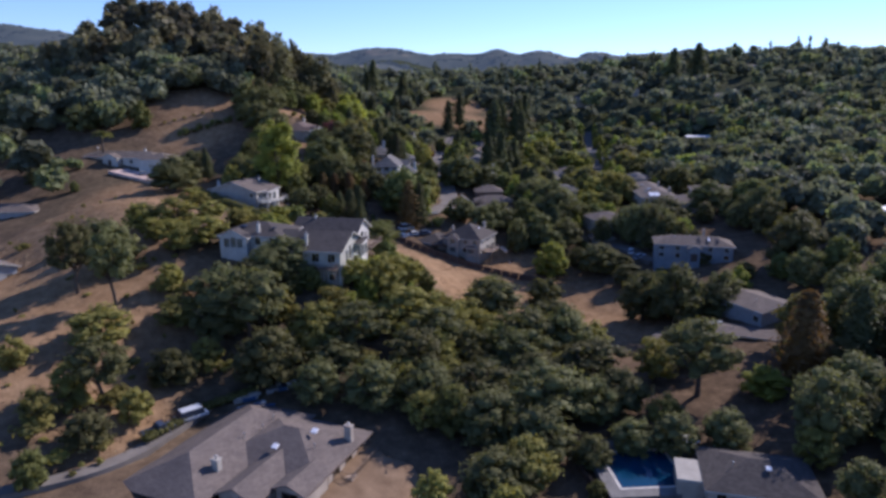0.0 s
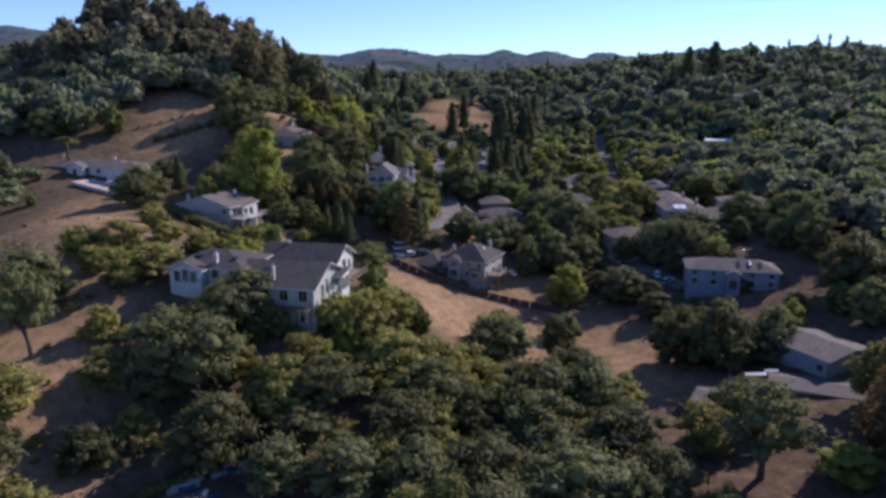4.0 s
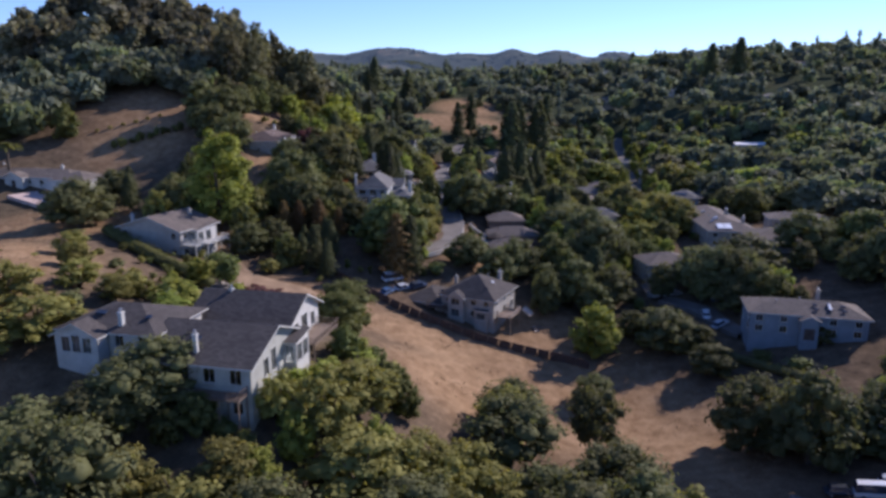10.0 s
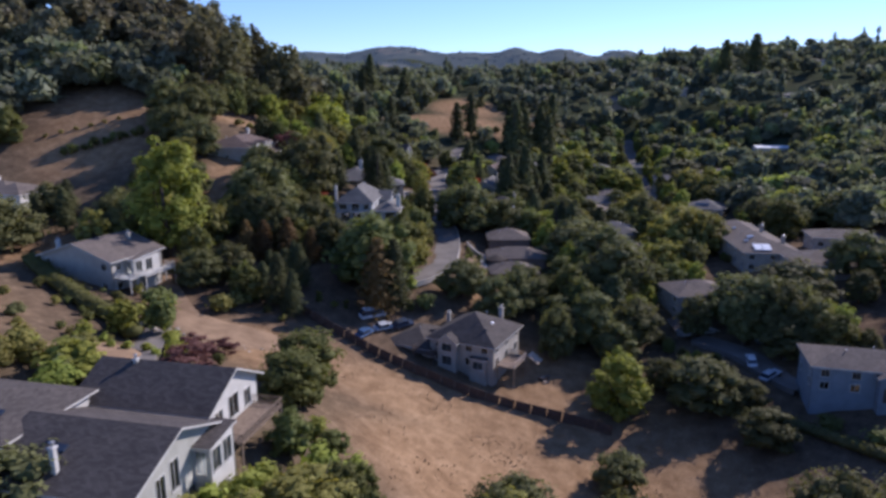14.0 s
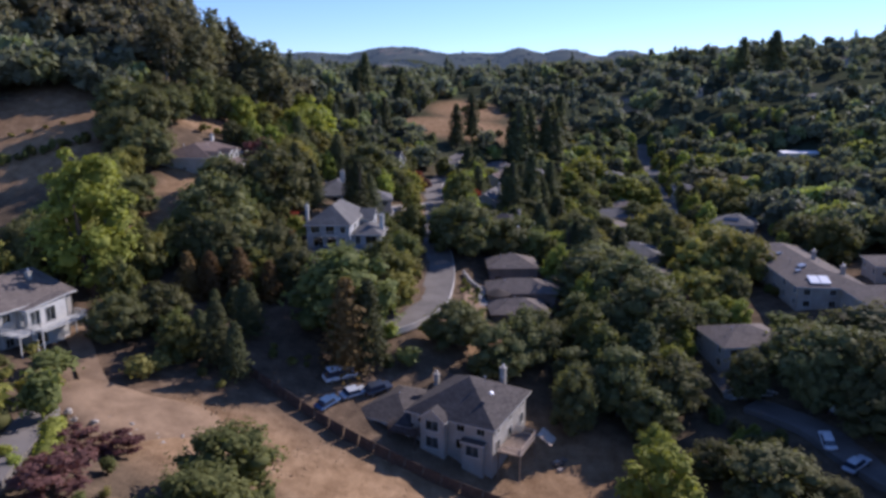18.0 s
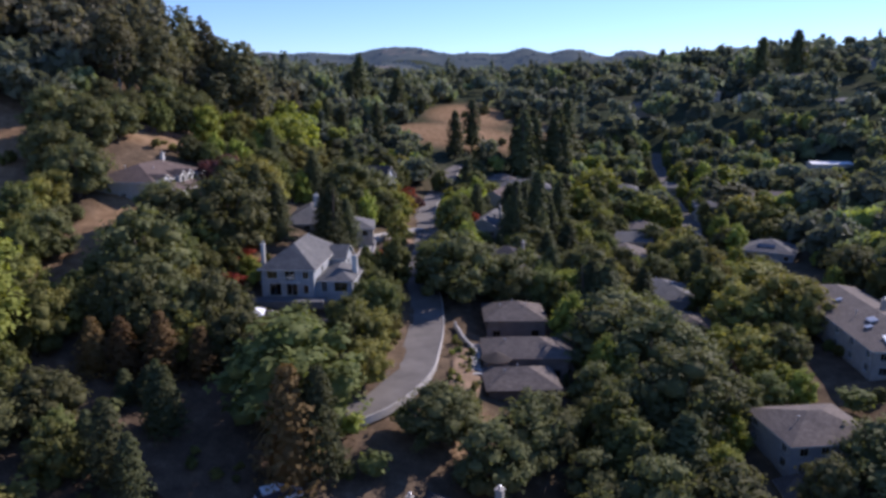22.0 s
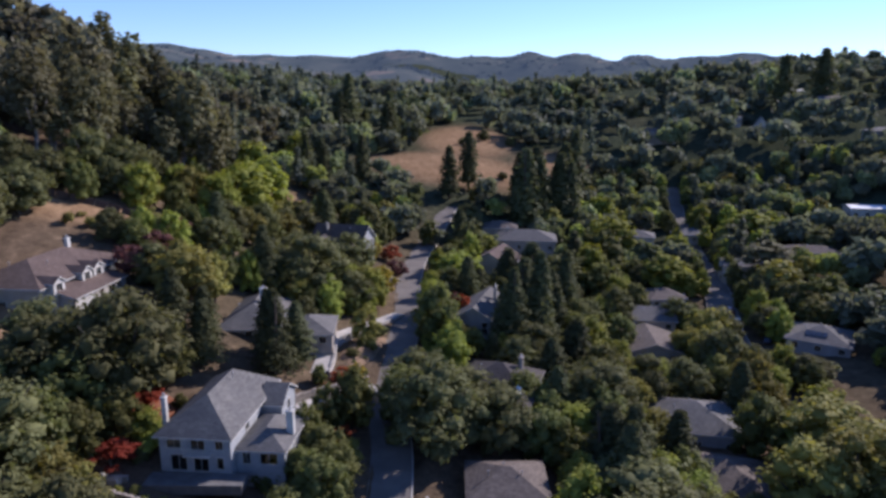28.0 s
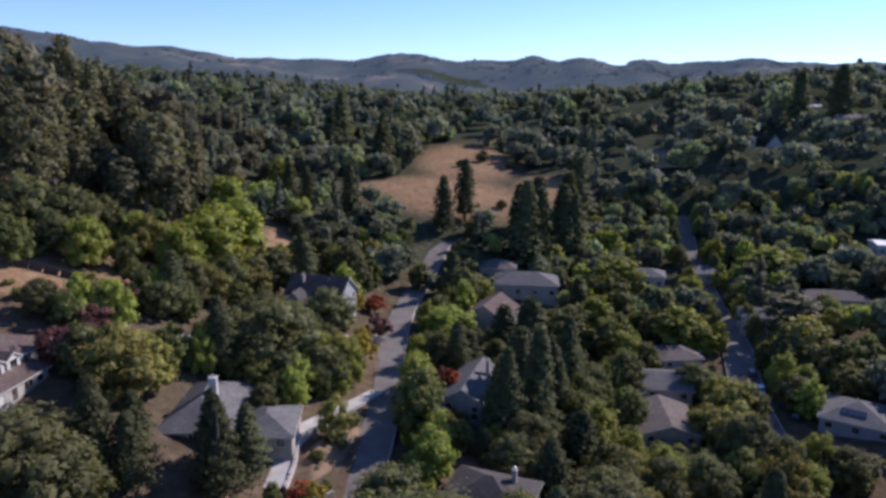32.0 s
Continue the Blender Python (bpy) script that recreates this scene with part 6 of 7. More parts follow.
grove([('green', -35.3, 260.6, 9.4, 14), ('green', -15.8, 252.8, 12.1, 11.4), ('green', -9.3, 258.1, 11.9, 12), ('green', -10.3, 247.4, 9, 8.5),
       ('green', -9.6, 271.1, 7, 6.6), ('green', -9.7, 279.7, 7, 6.6), ('limeshrub', -30, 279.5, 4, 4.7), ('oak', 43, 254.1, 15.3, 19.7),
       ('oak', 42.1, 269, 15.1, 21), ('oak', -38.6, 253, 12.5, 11.5), ('oak', -92.2, 254.8, 9, 13), ('oak', -148.5, 250.2, 6, 8.7),
       ('oak', 98.5, 252.2, 12, 17.4), ('oak', -30.2, 258.7, 12, 14.1), ('oak', -43.2, 256.6, 12, 13.1), ('oak', -34.5, 255.8, 11, 11.5),
       ('oak', -40.2, 257.6, 13, 16.7), ('oak', -24.5, 253.5, 10, 11.5)])
grove([('oak', 8.2, 246.5, 7, 8.2), ('oak', 37.7, 248.3, 9, 8.3), ('oak', 21.2, 245, 10, 10.8), ('oak', 41.7, 276.4, 13, 18.8),
       ('oak', 35.1, 270.3, 9, 10.6), ('oak', 34.7, 273.3, 13, 18.8), ('oak', 44.5, 276.8, 11, 14.8), 
       ('olive', -3.4, 267.5, 6.1, 6.1), ('olive', -5.6, 252.2, 8, 8.8), ('olive', 58.7, 271.9, 10, 11), ('palm', -135.1, 276.1, 9, 8.9),
       ('pine', -84.3, 246.6, 10.5, 5.6), ('pine', -87.4, 254, 10.3, 5.4), ('pine', -92, 249.2, 8, 4.2), ('plum', 53.7, 270.8, 6, 8.8),
       ('poplar', -57, 239.5, 25, 19.5), ('rustpine', -28.8, 249.2, 8.5, 5.8)])
grove([('rust', -34.1, 275.5, 4, 8.2), ('rustpine', -42.8, 245.7, 9, 6.2), ('rustpine', -38.9, 246.2, 9.6, 6), ('rustpine', -33.9, 247.6, 10.7, 6.8),
       ('shrub', 72, 258.3, 4, 8), ('shrub', 77.4, 254.2, 4, 7.7)])
grove([('bright', -32, 282, 5.3, 5.9), ('bright', 75.9, 309.8, 14, 11.9), ('bright', 70.8, 308.1, 10, 8.5), ('green', -5.6, 297.6, 10.7, 9.1),
       ('green', -7.8, 284.7, 8.1, 9.1), ('green', -128.9, 298.1, 12, 11.4), ('green', 26.3, 306.4, 9, 8.5), ('green', -5.1, 281, 8, 7.6),
       ('green', 23.2, 309.2, 10, 9.5), ('green', 36.8, 306.5, 11, 10.4), ('green', 29.3, 295.9, 9, 8.5), ('green', -41.8, 280.3, 12, 11.4),
       ('green', 2.5, 300.9, 11, 10.4), ('green', 26.1, 298.4, 10, 9.5), ('green', -5.7, 282.7, 6, 5.7), ('green', -43.3, 296.5, 9, 8.5),
       ('oak', -38.1, 288.3, 17, 21), ('oak', 37.1, 282.4, 13.1, 20.5)])
grove([('greyshrub', -67.7, 302.2, 1.5, 2.2), ('oak', 4, 308, 10, 14.3), ('oak', 18.2, 305.3, 8.3, 14.2), ('oak', 8, 296.1, 14.8, 18.7),
       ('greyshrub', -58.3, 281.9, 1.5, 2.2), ('oak', -42, 301.5, 8.8, 12.5), ('oak', 36.8, 311.9, 12.4, 15.1), ('oak', -151, 292, 12, 17.4),
       ('oak', 126, 310, 13, 18.8), ('oak', -42, 295.3, 12, 17.4), ('oak', -51.5, 290.4, 11, 15.4), ('oak', 14.6, 301.3, 9, 12.4),
       ('oak', 11.9, 303.1, 11, 15.9), ('oak', -47.9, 284.4, 13, 15.1), ('oak', -42.7, 296.1, 12, 16.9), ('oak', 18.8, 299, 11, 13.8),
       ('greyshrub', -64.3, 306.6, 1.5, 2.2), ('olive', 73.9, 301, 13.5, 21)])
grove([('olive', 64.3, 289.4, 12.1, 13.5), ('olive', 77, 290.6, 13.1, 13.6), ('olive', 71.2, 290.9, 14, 15.4),
       ('pine', 37, 286.3, 16.5, 9.2), ('pine', -35.8, 301.8, 16.5, 7.8), ('pine', -31.6, 302.9, 12, 7.1), ('pine', 38.7, 292.2, 16.1, 8.4),
       ('pine', -33.1, 307.4, 12, 6.5), ('redwood', 35.4, 293.3, 15, 9.5), ('redwood', -20.8, 306.9, 16, 8.2), ('redwood', -23.5, 312.3, 13, 6.1),
       ('redwood', -18.4, 312.9, 12, 7.7), ('rust', -35.5, 286.5, 4, 8.8), ('rust', -9.7, 310.3, 3, 5.1), ('rust', -6.4, 292.5, 3, 5.3),
       ('yellow', -6.4, 306.2, 6.9, 4.7), ('yellow', -6.3, 300, 5, 3.7)])
grove([('bright', 5.2, 347.5, 10.3, 9.8), ('bright', 39.7, 340.1, 13, 12.9), ('bright', 83.3, 343.1, 10, 8.5), ('bright', 9.6, 327.8, 9, 7.6),
       ('green', 6.1, 333.6, 14.3, 12.3), ('green', 38, 349.1, 11, 10.4), ('green', 68.9, 318.3, 8, 7.5), ('green', 83.9, 347.2, 7, 6.6),
       ('green', 87.1, 336.8, 8, 7.6), ('green', 41.2, 346, 10, 9.5), ('greyshrub', -42, 335.1, 4, 7.2), ('greyshrub', 90.3, 342.7, 6, 12),
       ('oak', -23.1, 344.9, 15.2, 21), ('oak', -41.7, 335.1, 5.4, 7.8), ('oak', 88.5, 341.1, 8, 11.7), ('oak', -33.1, 345.9, 10, 14.5),
       ('oak', 38.4, 319, 11, 15.9), ('olive', -40.4, 317.2, 12.8, 13.8)])
grove([('olive', -44.5, 325.3, 9.1, 13.6), ('olive', 72.3, 332, 12.2, 9.9), ('olive', 68.2, 339.8, 9, 9.9), ('olive', -41.3, 321.5, 12, 13),
       ('olive', -58.5, 341.7, 7, 7.7), ('olive', -43.4, 321.1, 11, 11), ('olive', -37.8, 324.7, 10, 8.6), ('plum', -52.7, 322.2, 7, 9.9),
       ('plum', -53, 332.4, 6, 9.4), ('plum', -54.4, 343.9, 6, 9.9), ('redwood', 22.5, 336.4, 20.3, 8.5), ('redwood', 28.7, 342.5, 23.9, 9.5),
       ('redwood', 21, 341.5, 15, 7.5), ('shrub', -9.5, 320.2, 2, 4.4), ('shrub', -7, 326.5, 2, 4.4), ('shrub', -6.2, 333, 2, 4.4)])
grove([('bright', -51.8, 384.7, 17, 19.7), ('bright', 4.1, 352.3, 10, 8.5), ('bright', 92.1, 379.9, 11, 9.3), ('bright', 9.1, 384.5, 10, 8.5),
       ('bright', -52.8, 370.6, 15, 12.8), ('bright', 93.4, 367.8, 10, 8.5), ('bright', 3.4, 366.4, 9, 7.6), ('green', 41.5, 350.2, 9, 8.5),
       ('green', 50.9, 360.5, 10, 9.5), ('green', 80.3, 366, 9, 8.5), ('oak', 92.9, 372.7, 8.1, 12.7), ('oak', -25.1, 357.9, 12, 17.4),
       ('oak', -31.3, 362.5, 10, 14.5), ('oak', -19.9, 378.4, 11, 15.9), ('oak', -24, 361.1, 10, 14.5), ('oak', 70.5, 379.6, 9, 12.5),
       ('olive', 71.1, 353.3, 11.4, 14), ('olive', 66.4, 357.7, 9, 9.9)])
grove([('olive', 76, 365.6, 12, 13.2), ('olive', 72.7, 363.1, 11, 12.1), ('plum', 9.4, 351.6, 7, 5.9), ('plum', -8.3, 384, 6, 8.6),
       ('redwood', 23.7, 384.6, 13.6, 11), ('redwood', 37.3, 364.3, 21.8, 9.9), ('redwood', 26.2, 354.2, 19, 12.2), ('redwood', 26, 351.4, 18, 9.2),
       ('redwood', 32.4, 355.5, 18, 9.5), ('redwood', 33.7, 351.4, 15, 8.1), ('rust', 11.5, 351.9, 7, 6.7), ('yellow', -10.8, 372.7, 6.3, 5.7),
       ('yellow', -8.9, 362.1, 8, 7.6)])
grove([('bright', -52.1, 407.3, 17, 19), ('bright', 9.4, 389.6, 10.5, 15.7), ('bright', 49.8, 403.4, 15.7, 11.7), ('bright', 74.9, 409, 13.2, 18.8),
       ('bright', -54.5, 396.3, 17, 14.4), ('bright', 3.3, 394.4, 9, 7.6), ('euc', 107.9, 411.7, 15, 19.6), ('green', 40.8, 396.6, 11.6, 21),
       ('green', 118.4, 391.9, 9, 8.5), ('oak', 76.3, 416.5, 9, 13), ('oak', 106.2, 409.5, 9, 13), ('olive', 104.8, 397.4, 13.5, 17.7),
       ('redwood', 30.8, 389.7, 15, 13.5), ('rust', -12.1, 403, 5, 8.8), ('yellow', -17.3, 396.3, 7, 8.5)])
grove([('bright', 63.9, 446.9, 17, 21), ('bright', -62.5, 426.1, 16, 13.6), ('bright', -59.4, 422.2, 17, 14.4), ('bright', 58.1, 432.6, 12, 10.2),
       ('bright', 59.3, 442.4, 14, 11.9), ('bright', 50.1, 423.6, 10, 8.5), ('bright', -22.6, 447.6, 9, 7.6), ('bright', 120, 450.2, 12, 10.2),
       ('green', 57.2, 424.6, 17, 18.4), ('green', 94.9, 444, 7, 6.6), ('green', -35.7, 424.1, 7, 6.6), ('green', -1.4, 428.3, 9, 8.5),
       ('oak', 11.9, 446.5, 9, 13), ('oak', 12, 453.5, 9, 13), ('oak', 142.3, 450.6, 9, 13)])
grove([('bright', 125.3, 471.9, 12, 21), ('bright', 65.2, 485.1, 13, 11), ('bright', 119.8, 482.8, 12, 10.2), ('bright', 66.7, 483.5, 14, 11.9),
       ('bright', 109.3, 484.9, 13, 11), ('bright', 69.2, 484, 14, 11.9), ('bright', 116.3, 474.8, 8, 6.8), ('green', -9.6, 455.6, 9, 8.5),
       ('green', 113.1, 486.9, 10, 9.5), ('green', 131.6, 479.4, 9, 8.5), ('pine', 3.6, 477.6, 22.4, 10.3), ('pine', -56.4, 480, 17.9, 8.3),
       ('pine', -48.1, 474, 17.9, 8.3), ('redwood', 39.3, 474.7, 30.6, 15.9), ('redwood', 52.2, 489, 31.2, 16.6), ('redwood', 34.3, 463.8, 31.3, 14.5),
       ('redwood', 48.9, 476.3, 29.9, 13.8), ('redwood', 53.5, 478.1, 26.9, 12.4)])
grove([('redwood', 39.9, 468.9, 28.3, 13.1), ('redwood', 32.2, 472.2, 26.9, 12.4), ('redwood', -32.9, 480, 20.9, 9.7)])
grove([('bright', -62.5, 490.4, 14, 11.9), ('bright', 138.3, 492.9, 9, 7.6), ('green', 97.8, 494.2, 9, 8.5), ('oak', 27, 514.6, 4, 5.8),
       ('pine', 11.5, 492.7, 25.4, 11.7), ('redwood', 60.6, 518.1, 29.9, 13.8)])
grove([('oak', 94.9, 533.4, 11, 15.9), ('oak', 77, 533.6, 11, 15.9), ('oak', 123.2, 543.7, 11, 15.9)])
grove([('oak', 7.5, 573.8, 4, 5.8), ('oak', 33.5, 577.4, 5, 7.2), ('oak', 18.6, 589.1, 6, 8.7), ('redwood', -32.3, 573.2, 28.3, 13.1),
       ('redwood', -33, 568.2, 23.4, 13.9), ('redwood', -63.6, 593.3, 23.4, 14.8)])
grove([('redwood', -59.3, 599.7, 32.9, 15.2), ('redwood', -60.7, 614.3, 29.9, 13.8)])
grove([('redwood', 233.3, 652.3, 35.1, 21.5)])
grove([('oak', -19.4, 682.6, 16, 23.2), ('redwood', 216.5, 668.5, 31.2, 17.8)])


grove([('euc', -68, 396, 31, 15), ('euc', -75, 402, 28, 13), ('euc', -87.6, 416, 28, 14), ('euc', -81, 408, 26, 12), ('euc', -97, 421, 27, 13), ('euc', -62, 391, 22, 12), ('euc', -108, 424, 27, 14)])


grove([('oak', -72, 298, 13, 15), ('green', -16.3, 185.7, 3.6, 5), ('limeshrub', -12.5, 173.8, 2.6, 4.6), ('green', -10.1, 172.0, 3.2, 5), ('limeshrub', -7.1, 168.2, 2.6, 5), ('greyshrub', -20.5, 200.6, 2.2, 4), ('plum', -60, 336, 4, 6), ('dryshrub', -66, 342, 1.6, 3), ('dryshrub', -58, 350, 1.8, 3.2), ('dryshrub', -71, 338, 1.5, 2.6), ('plum', -55, 346, 4.5, 6), ('olive', -52, 172, 5, 7), ('olive', -60, 176, 5, 8), ('greyshrub', -57, 168, 2.4, 4.5), ('olive', -66, 186, 5, 7), ('greyshrub', -62, 193, 2.2, 4), ('dryshrub', -55, 183, 2, 4.5), ('olive', -72, 196, 5.5, 8)])


HOME_SPOTS += [(87, 274), (87, 300), (95, 262), (84, 266), (67, 207), (85, 202), (58, 232), (-22, 272), (-22, 294), (-16, 320), (-118, 272), (-138, 278), (31, 98), (40, 100), (-36, 92), (-16, 100), (-10, 95), (-40, 158), (-22, 146), (64, 218), (-56, 306), (-64, 300), (-64, 322), (-5, 224), (0, 243), (22, 213), (28, 206), (27, 220), (34, 212), (18, 208)]


# ---- woods between the gardens ----
MID_WOODS = {"oak": [], "green": [], "bright": [], "redwood": [], "pine": [], "euc": []}


def fill_woods(n, x0, x1, y0, y1, kinds, seed, gap=0.72, want=None, homes=11.0):
    """Trees of the given kinds wherever nothing stands yet."""
    r = np.random.default_rng(seed)
    done = tries = 0
    spots, trees = np.array(HOME_SPOTS), np.array(TREE_SPOTS)
    while done < n and tries < n * 40:
        tries += 1
        x, y = r.uniform(x0, x1), r.uniform(y0, y1)
        kind, lo, hi, ratio = kinds[r.integers(len(kinds))]
        h = r.uniform(lo, hi)
        w = h * ratio * r.uniform(0.85, 1.2)
        if want and not want(x, y):
            continue
        dy, dx = spots[:, 1] - y, np.abs(spots[:, 0] - x)
        ahead = dy[(dx < 9) & (dy > 0) & (dy < 34)]
        if len(ahead):
            h = min(h, max(2.5, 1.5 + 0.36 * (ahead.min() - 6)))   # lower trees in front of houses
            w = min(w, h * ratio * 1.15)
        if spoils_view(x, y, h, w):
            continue
        if open_at(x, y) > 0.35 or float(near_lane(np.array([x]), np.array([y]))[0]) < w * 0.35 + 0.6:
            continue
        if np.min(np.hypot(x - spots[:, 0], y - spots[:, 1])) < homes + w * 0.3:
            continue
        if len(TREE_SPOTS) != len(trees):
            trees = np.array(TREE_SPOTS)
        if np.min(np.hypot(x - trees[:, 0], y - trees[:, 1]) - gap * (trees[:, 2] + w * 0.5)) < 0:
            continue
        if (y > 425 or x < -95 or x > 112) and kind in MID_WOODS:
            MID_WOODS[kind].append((x, y, h, w, 1 if kind in ("pine", "redwood") else 0))
            TREE_SPOTS.append((x, y, w * 0.5))
        else:
            plant(kind, x, y, h, w)
        done += 1


OAKS = [("oak", 9, 14, 1.15), ("oak", 10, 16, 1.05), ("green", 9, 14, 0.95)]
MIXED = [("oak", 8, 14, 1.1), ("green", 7, 12, 0.95), ("bright", 8, 14, 0.8), ("oak", 6, 10, 1.1), ("olive", 6, 11, 1.0), ("bright", 6, 10, 0.9), ("green", 6, 10, 1.0), ("oak", 9, 14, 1.0), ("green", 8, 13, 0.9), ("oak", 7, 12, 1.05), ("pine", 10, 16, 0.6)]
DRYMIX = [("oak", 7, 10, 1.15), ("olive", 6, 9, 1.0), ("olive", 7, 10, 1.05)]
fill_woods(80, -205, -68, 425, 580, [("euc", 14, 19, 0.55), ("euc", 12, 17, 0.6)], 31, 0.36, lambda x, y: x < -70 - max(0, y - 440) * 0.12)
fill_woods(100, -205, -68, 352, 425, [("euc", 20, 28, 0.5), ("euc", 17, 24, 0.55)], 1, 0.36, lambda x, y: x < -70 - max(0, 385 - y) * 0.5 - max(0, y - 440) * 0.12)
fill_woods(110, -215, -72, 300, 400, OAKS, 2, 0.5)
fill_woods(40, -260, -130, 235, 340, OAKS, 3, 0.6)
fill_woods(90, -75, -5, 234, 300, OAKS + [("green", 8, 12, 0.8), ("olive", 7, 10, 0.9)], 4, 0.48, lambda x, y: not (-50 < x < -8 and y < 251), 8.5)
fill_woods(80, -75, -6, 325, 470, MIXED, 5, 0.5, None, 8.5)
fill_woods(110, 24, 82, 212, 310, OAKS + MIXED, 6, 0.48, None, 8.0)
fill_woods(210, 4, 130, 318, 425, MIXED, 7, 0.48, None, 7.5)
fill_woods(260, 0, 210, 420, 545, MIXED, 8, 0.5, lambda x, y: not (abs(x - 5) < 40 and y > 480))
fill_woods(150, 88, 210, 195, 420, OAKS, 9, 0.48)
fill_woods(34, 80, 160, 100, 215, OAKS, 10, 0.6)
fill_woods(44, -10, 105, 66, 150, OAKS + DRYMIX, 11, 0.52, lambda x, y: not (16 < x < 60 and 78 < y < 114))
fill_woods(40, -75, 30, 108, 150, DRYMIX + OAKS, 12, 0.52, lambda x, y: x > -34 and not (-45 < x < -8 and y < 114))
fill_woods(110, -125, 80, 440, 660, [("redwood", 13, 20, 0.34), ("oak", 8, 12, 1.1), ("oak", 8, 12, 1.1), ("green", 7, 11, 0.95), ("pine", 12, 17, 0.42), ("green", 8, 11, 0.9)], 13, 0.58, lambda x, y: x > -100 - 0.1 * (y - 440))
fill_woods(46, -62, -6, 322, 362, [("green", 6, 10, 0.8), ("oak", 6, 9, 1.0), ("olive", 6, 9, 0.9), ("bright", 7, 10, 0.75)], 21, 0.4, None, 7.0)
fill_woods(30, -14, 12, 296, 345, [("green", 4, 7, 0.8), ("bright", 5, 8, 0.7), ("shrub", 1.5, 2.5, 1.2)], 22, 0.45, None, 8.0)
fill_woods(26, -98, -50, 322, 352, [("plum", 3, 5, 1.2), ("dryshrub", 1.5, 3, 1.3), ("olive", 4, 6, 1.1)], 15, 0.8)
fill_woods(40, -72, -18, 168, 236, [("dryshrub", 1.0, 2.2, 1.3), ("shrub", 1.2, 2.6, 1.2)], 14, 0.8, lambda x, y: x < -28 or y > 222, 9.0)
for kind, mat, label in (("oak", M_HAZED_OAK, "dark oaks filling the upper valley"), ("green", M_HAZED_GREEN, "mid-green garden trees of the upper valley"), ("bright", M_HAZED_LIME, "yellow-green street trees of the upper valley"),
                         ("redwood", M_HAZED_PINE, "dark redwoods of the upper valley"), ("pine", M_HAZED_PINE, "dark pines of the upper valley"), ("euc", M_HAZED_EUC, "eucalyptus grove running over the hill")):
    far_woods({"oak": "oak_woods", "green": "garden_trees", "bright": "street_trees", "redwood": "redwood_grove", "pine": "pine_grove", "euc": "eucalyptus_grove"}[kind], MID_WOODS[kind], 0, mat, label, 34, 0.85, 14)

# ---- fences, hedges, walls ----
def fence(points, height, label, mat, step=2.4):
    """Posts and boarded panels, each its own part, stepping with the ground."""
    p = along(points, step)
    keep = [p[0]]
    for q in p[1:]:
        if np.linalg.norm(q - keep[-1]) >= step * 0.95:
            keep.append(q)
    x, y = keep[0]
    ob = thing("fence", pose(float(x), float(y), ground_z(x, y)), label, "fence")
    z0 = ground_z(x, y)
    post = box_bm((-0.07, -0.07, -0.8), (0.07, 0.07, height + 0.12), 0.01)
    post_me = bpy.data.meshes.new("post")
    post.to_mesh(post_me)
    post.free()
    post_me.materials.append(mat)
    bm = bmesh.new()
    n, front, back = 14, [], []
    for k in range(n):
        a, b = 0.07 + k * (step - 0.14) / n, 0.07 + (k + 1) * (step - 0.14) / n
        d = 0.02 if k % 2 else 0.035
        for u in (a + 0.004, b - 0.004):
            front.append((u, -d)), back.append((u, d))
    ring = front + back[::-1]
    low = [bm.verts.new((u, v, -0.4)) for u, v in ring]
    top = [bm.verts.new((u, v, height)) for u, v in ring]
    for k in range(len(ring)):
        q = (k + 1) % len(ring)
        bm.faces.new((low[k], low[q], top[q], top[k]))
    for k in range(2 * n - 1):
        bm.faces.new((top[k], top[k + 1], top[4 * n - 2 - k], top[4 * n - 1 - k]))
    panel_me = bpy.data.meshes.new("panel")
    bm.to_mesh(panel_me)
    bm.free()
    panel_me.materials.append(mat)
    for a, b in zip(keep, keep[1:]):
        za, zb = ground_z(*a) - z0, ground_z(*b) - z0
        o = part("post", post_me, None, ob)
        o.location = (a[0] - x, a[1] - y, za)
        o = part("panel", panel_me, None, ob)
        d = math.hypot(*(b - a))
        m = Matrix.Translation((a[0] - x, a[1] - y, za)) @ Matrix.Rotation(math.atan2(b[1] - a[1], b[0] - a[0]), 4, "Z")
        shear = Matrix.Identity(4)
        shear[2][0] = (zb - za) / d
        o.matrix_basis = m @ Matrix.Diagonal((d / step, 1, 1, 1))
        o.rotation_euler = (0, -math.atan2(zb - za, d), math.atan2(b[1] - a[1], b[0] - a[0]))
    return ob


def hedge(points, height, width, mat, label):
    """A clipped hedge: leaf clusters over a long box that follows the ground."""
    p = along(points, 0.9)
    r = np.random.default_rng(int(abs(points[0][0]) * 10))
    x, y = p[0]
    z0 = ground_z(x, y)
    ob = thing("hedge", pose(float(x), float(y), z0), label, "hedge")
    cs, ns, tv, tf, n = [], [], [], [], 0
    bv, bf = ico()
    for q in p:
        c = np.array([q[0] - x, q[1] - y, ground_z(*q) - z0 + height * 0.45])
        tv.append(c + bv * np.array([width * 0.62, width * 0.62, height * 0.52]))
        tf.append(bf[:, :3] + n)
        n += len(bv)
        d = rand_dirs(r, 34)
        d[:, 2] = np.abs(d[:, 2])
        k = 1.0 / np.max(np.abs(d), axis=1)[:, None]
        cs.append(c + d * k * np.array([width * 0.5, width * 0.5, height * 0.5]) * r.uniform(0.85, 1.15, (34, 1)))
        ns.append(d)
    v, f = leaf_cards(r, np.concatenate(cs), np.concatenate(ns), 0.2)
    part("foliage", crown_mesh("foliage", (np.concatenate(tv), np.concatenate(tf), v, f), mat), None, ob)
    return ob


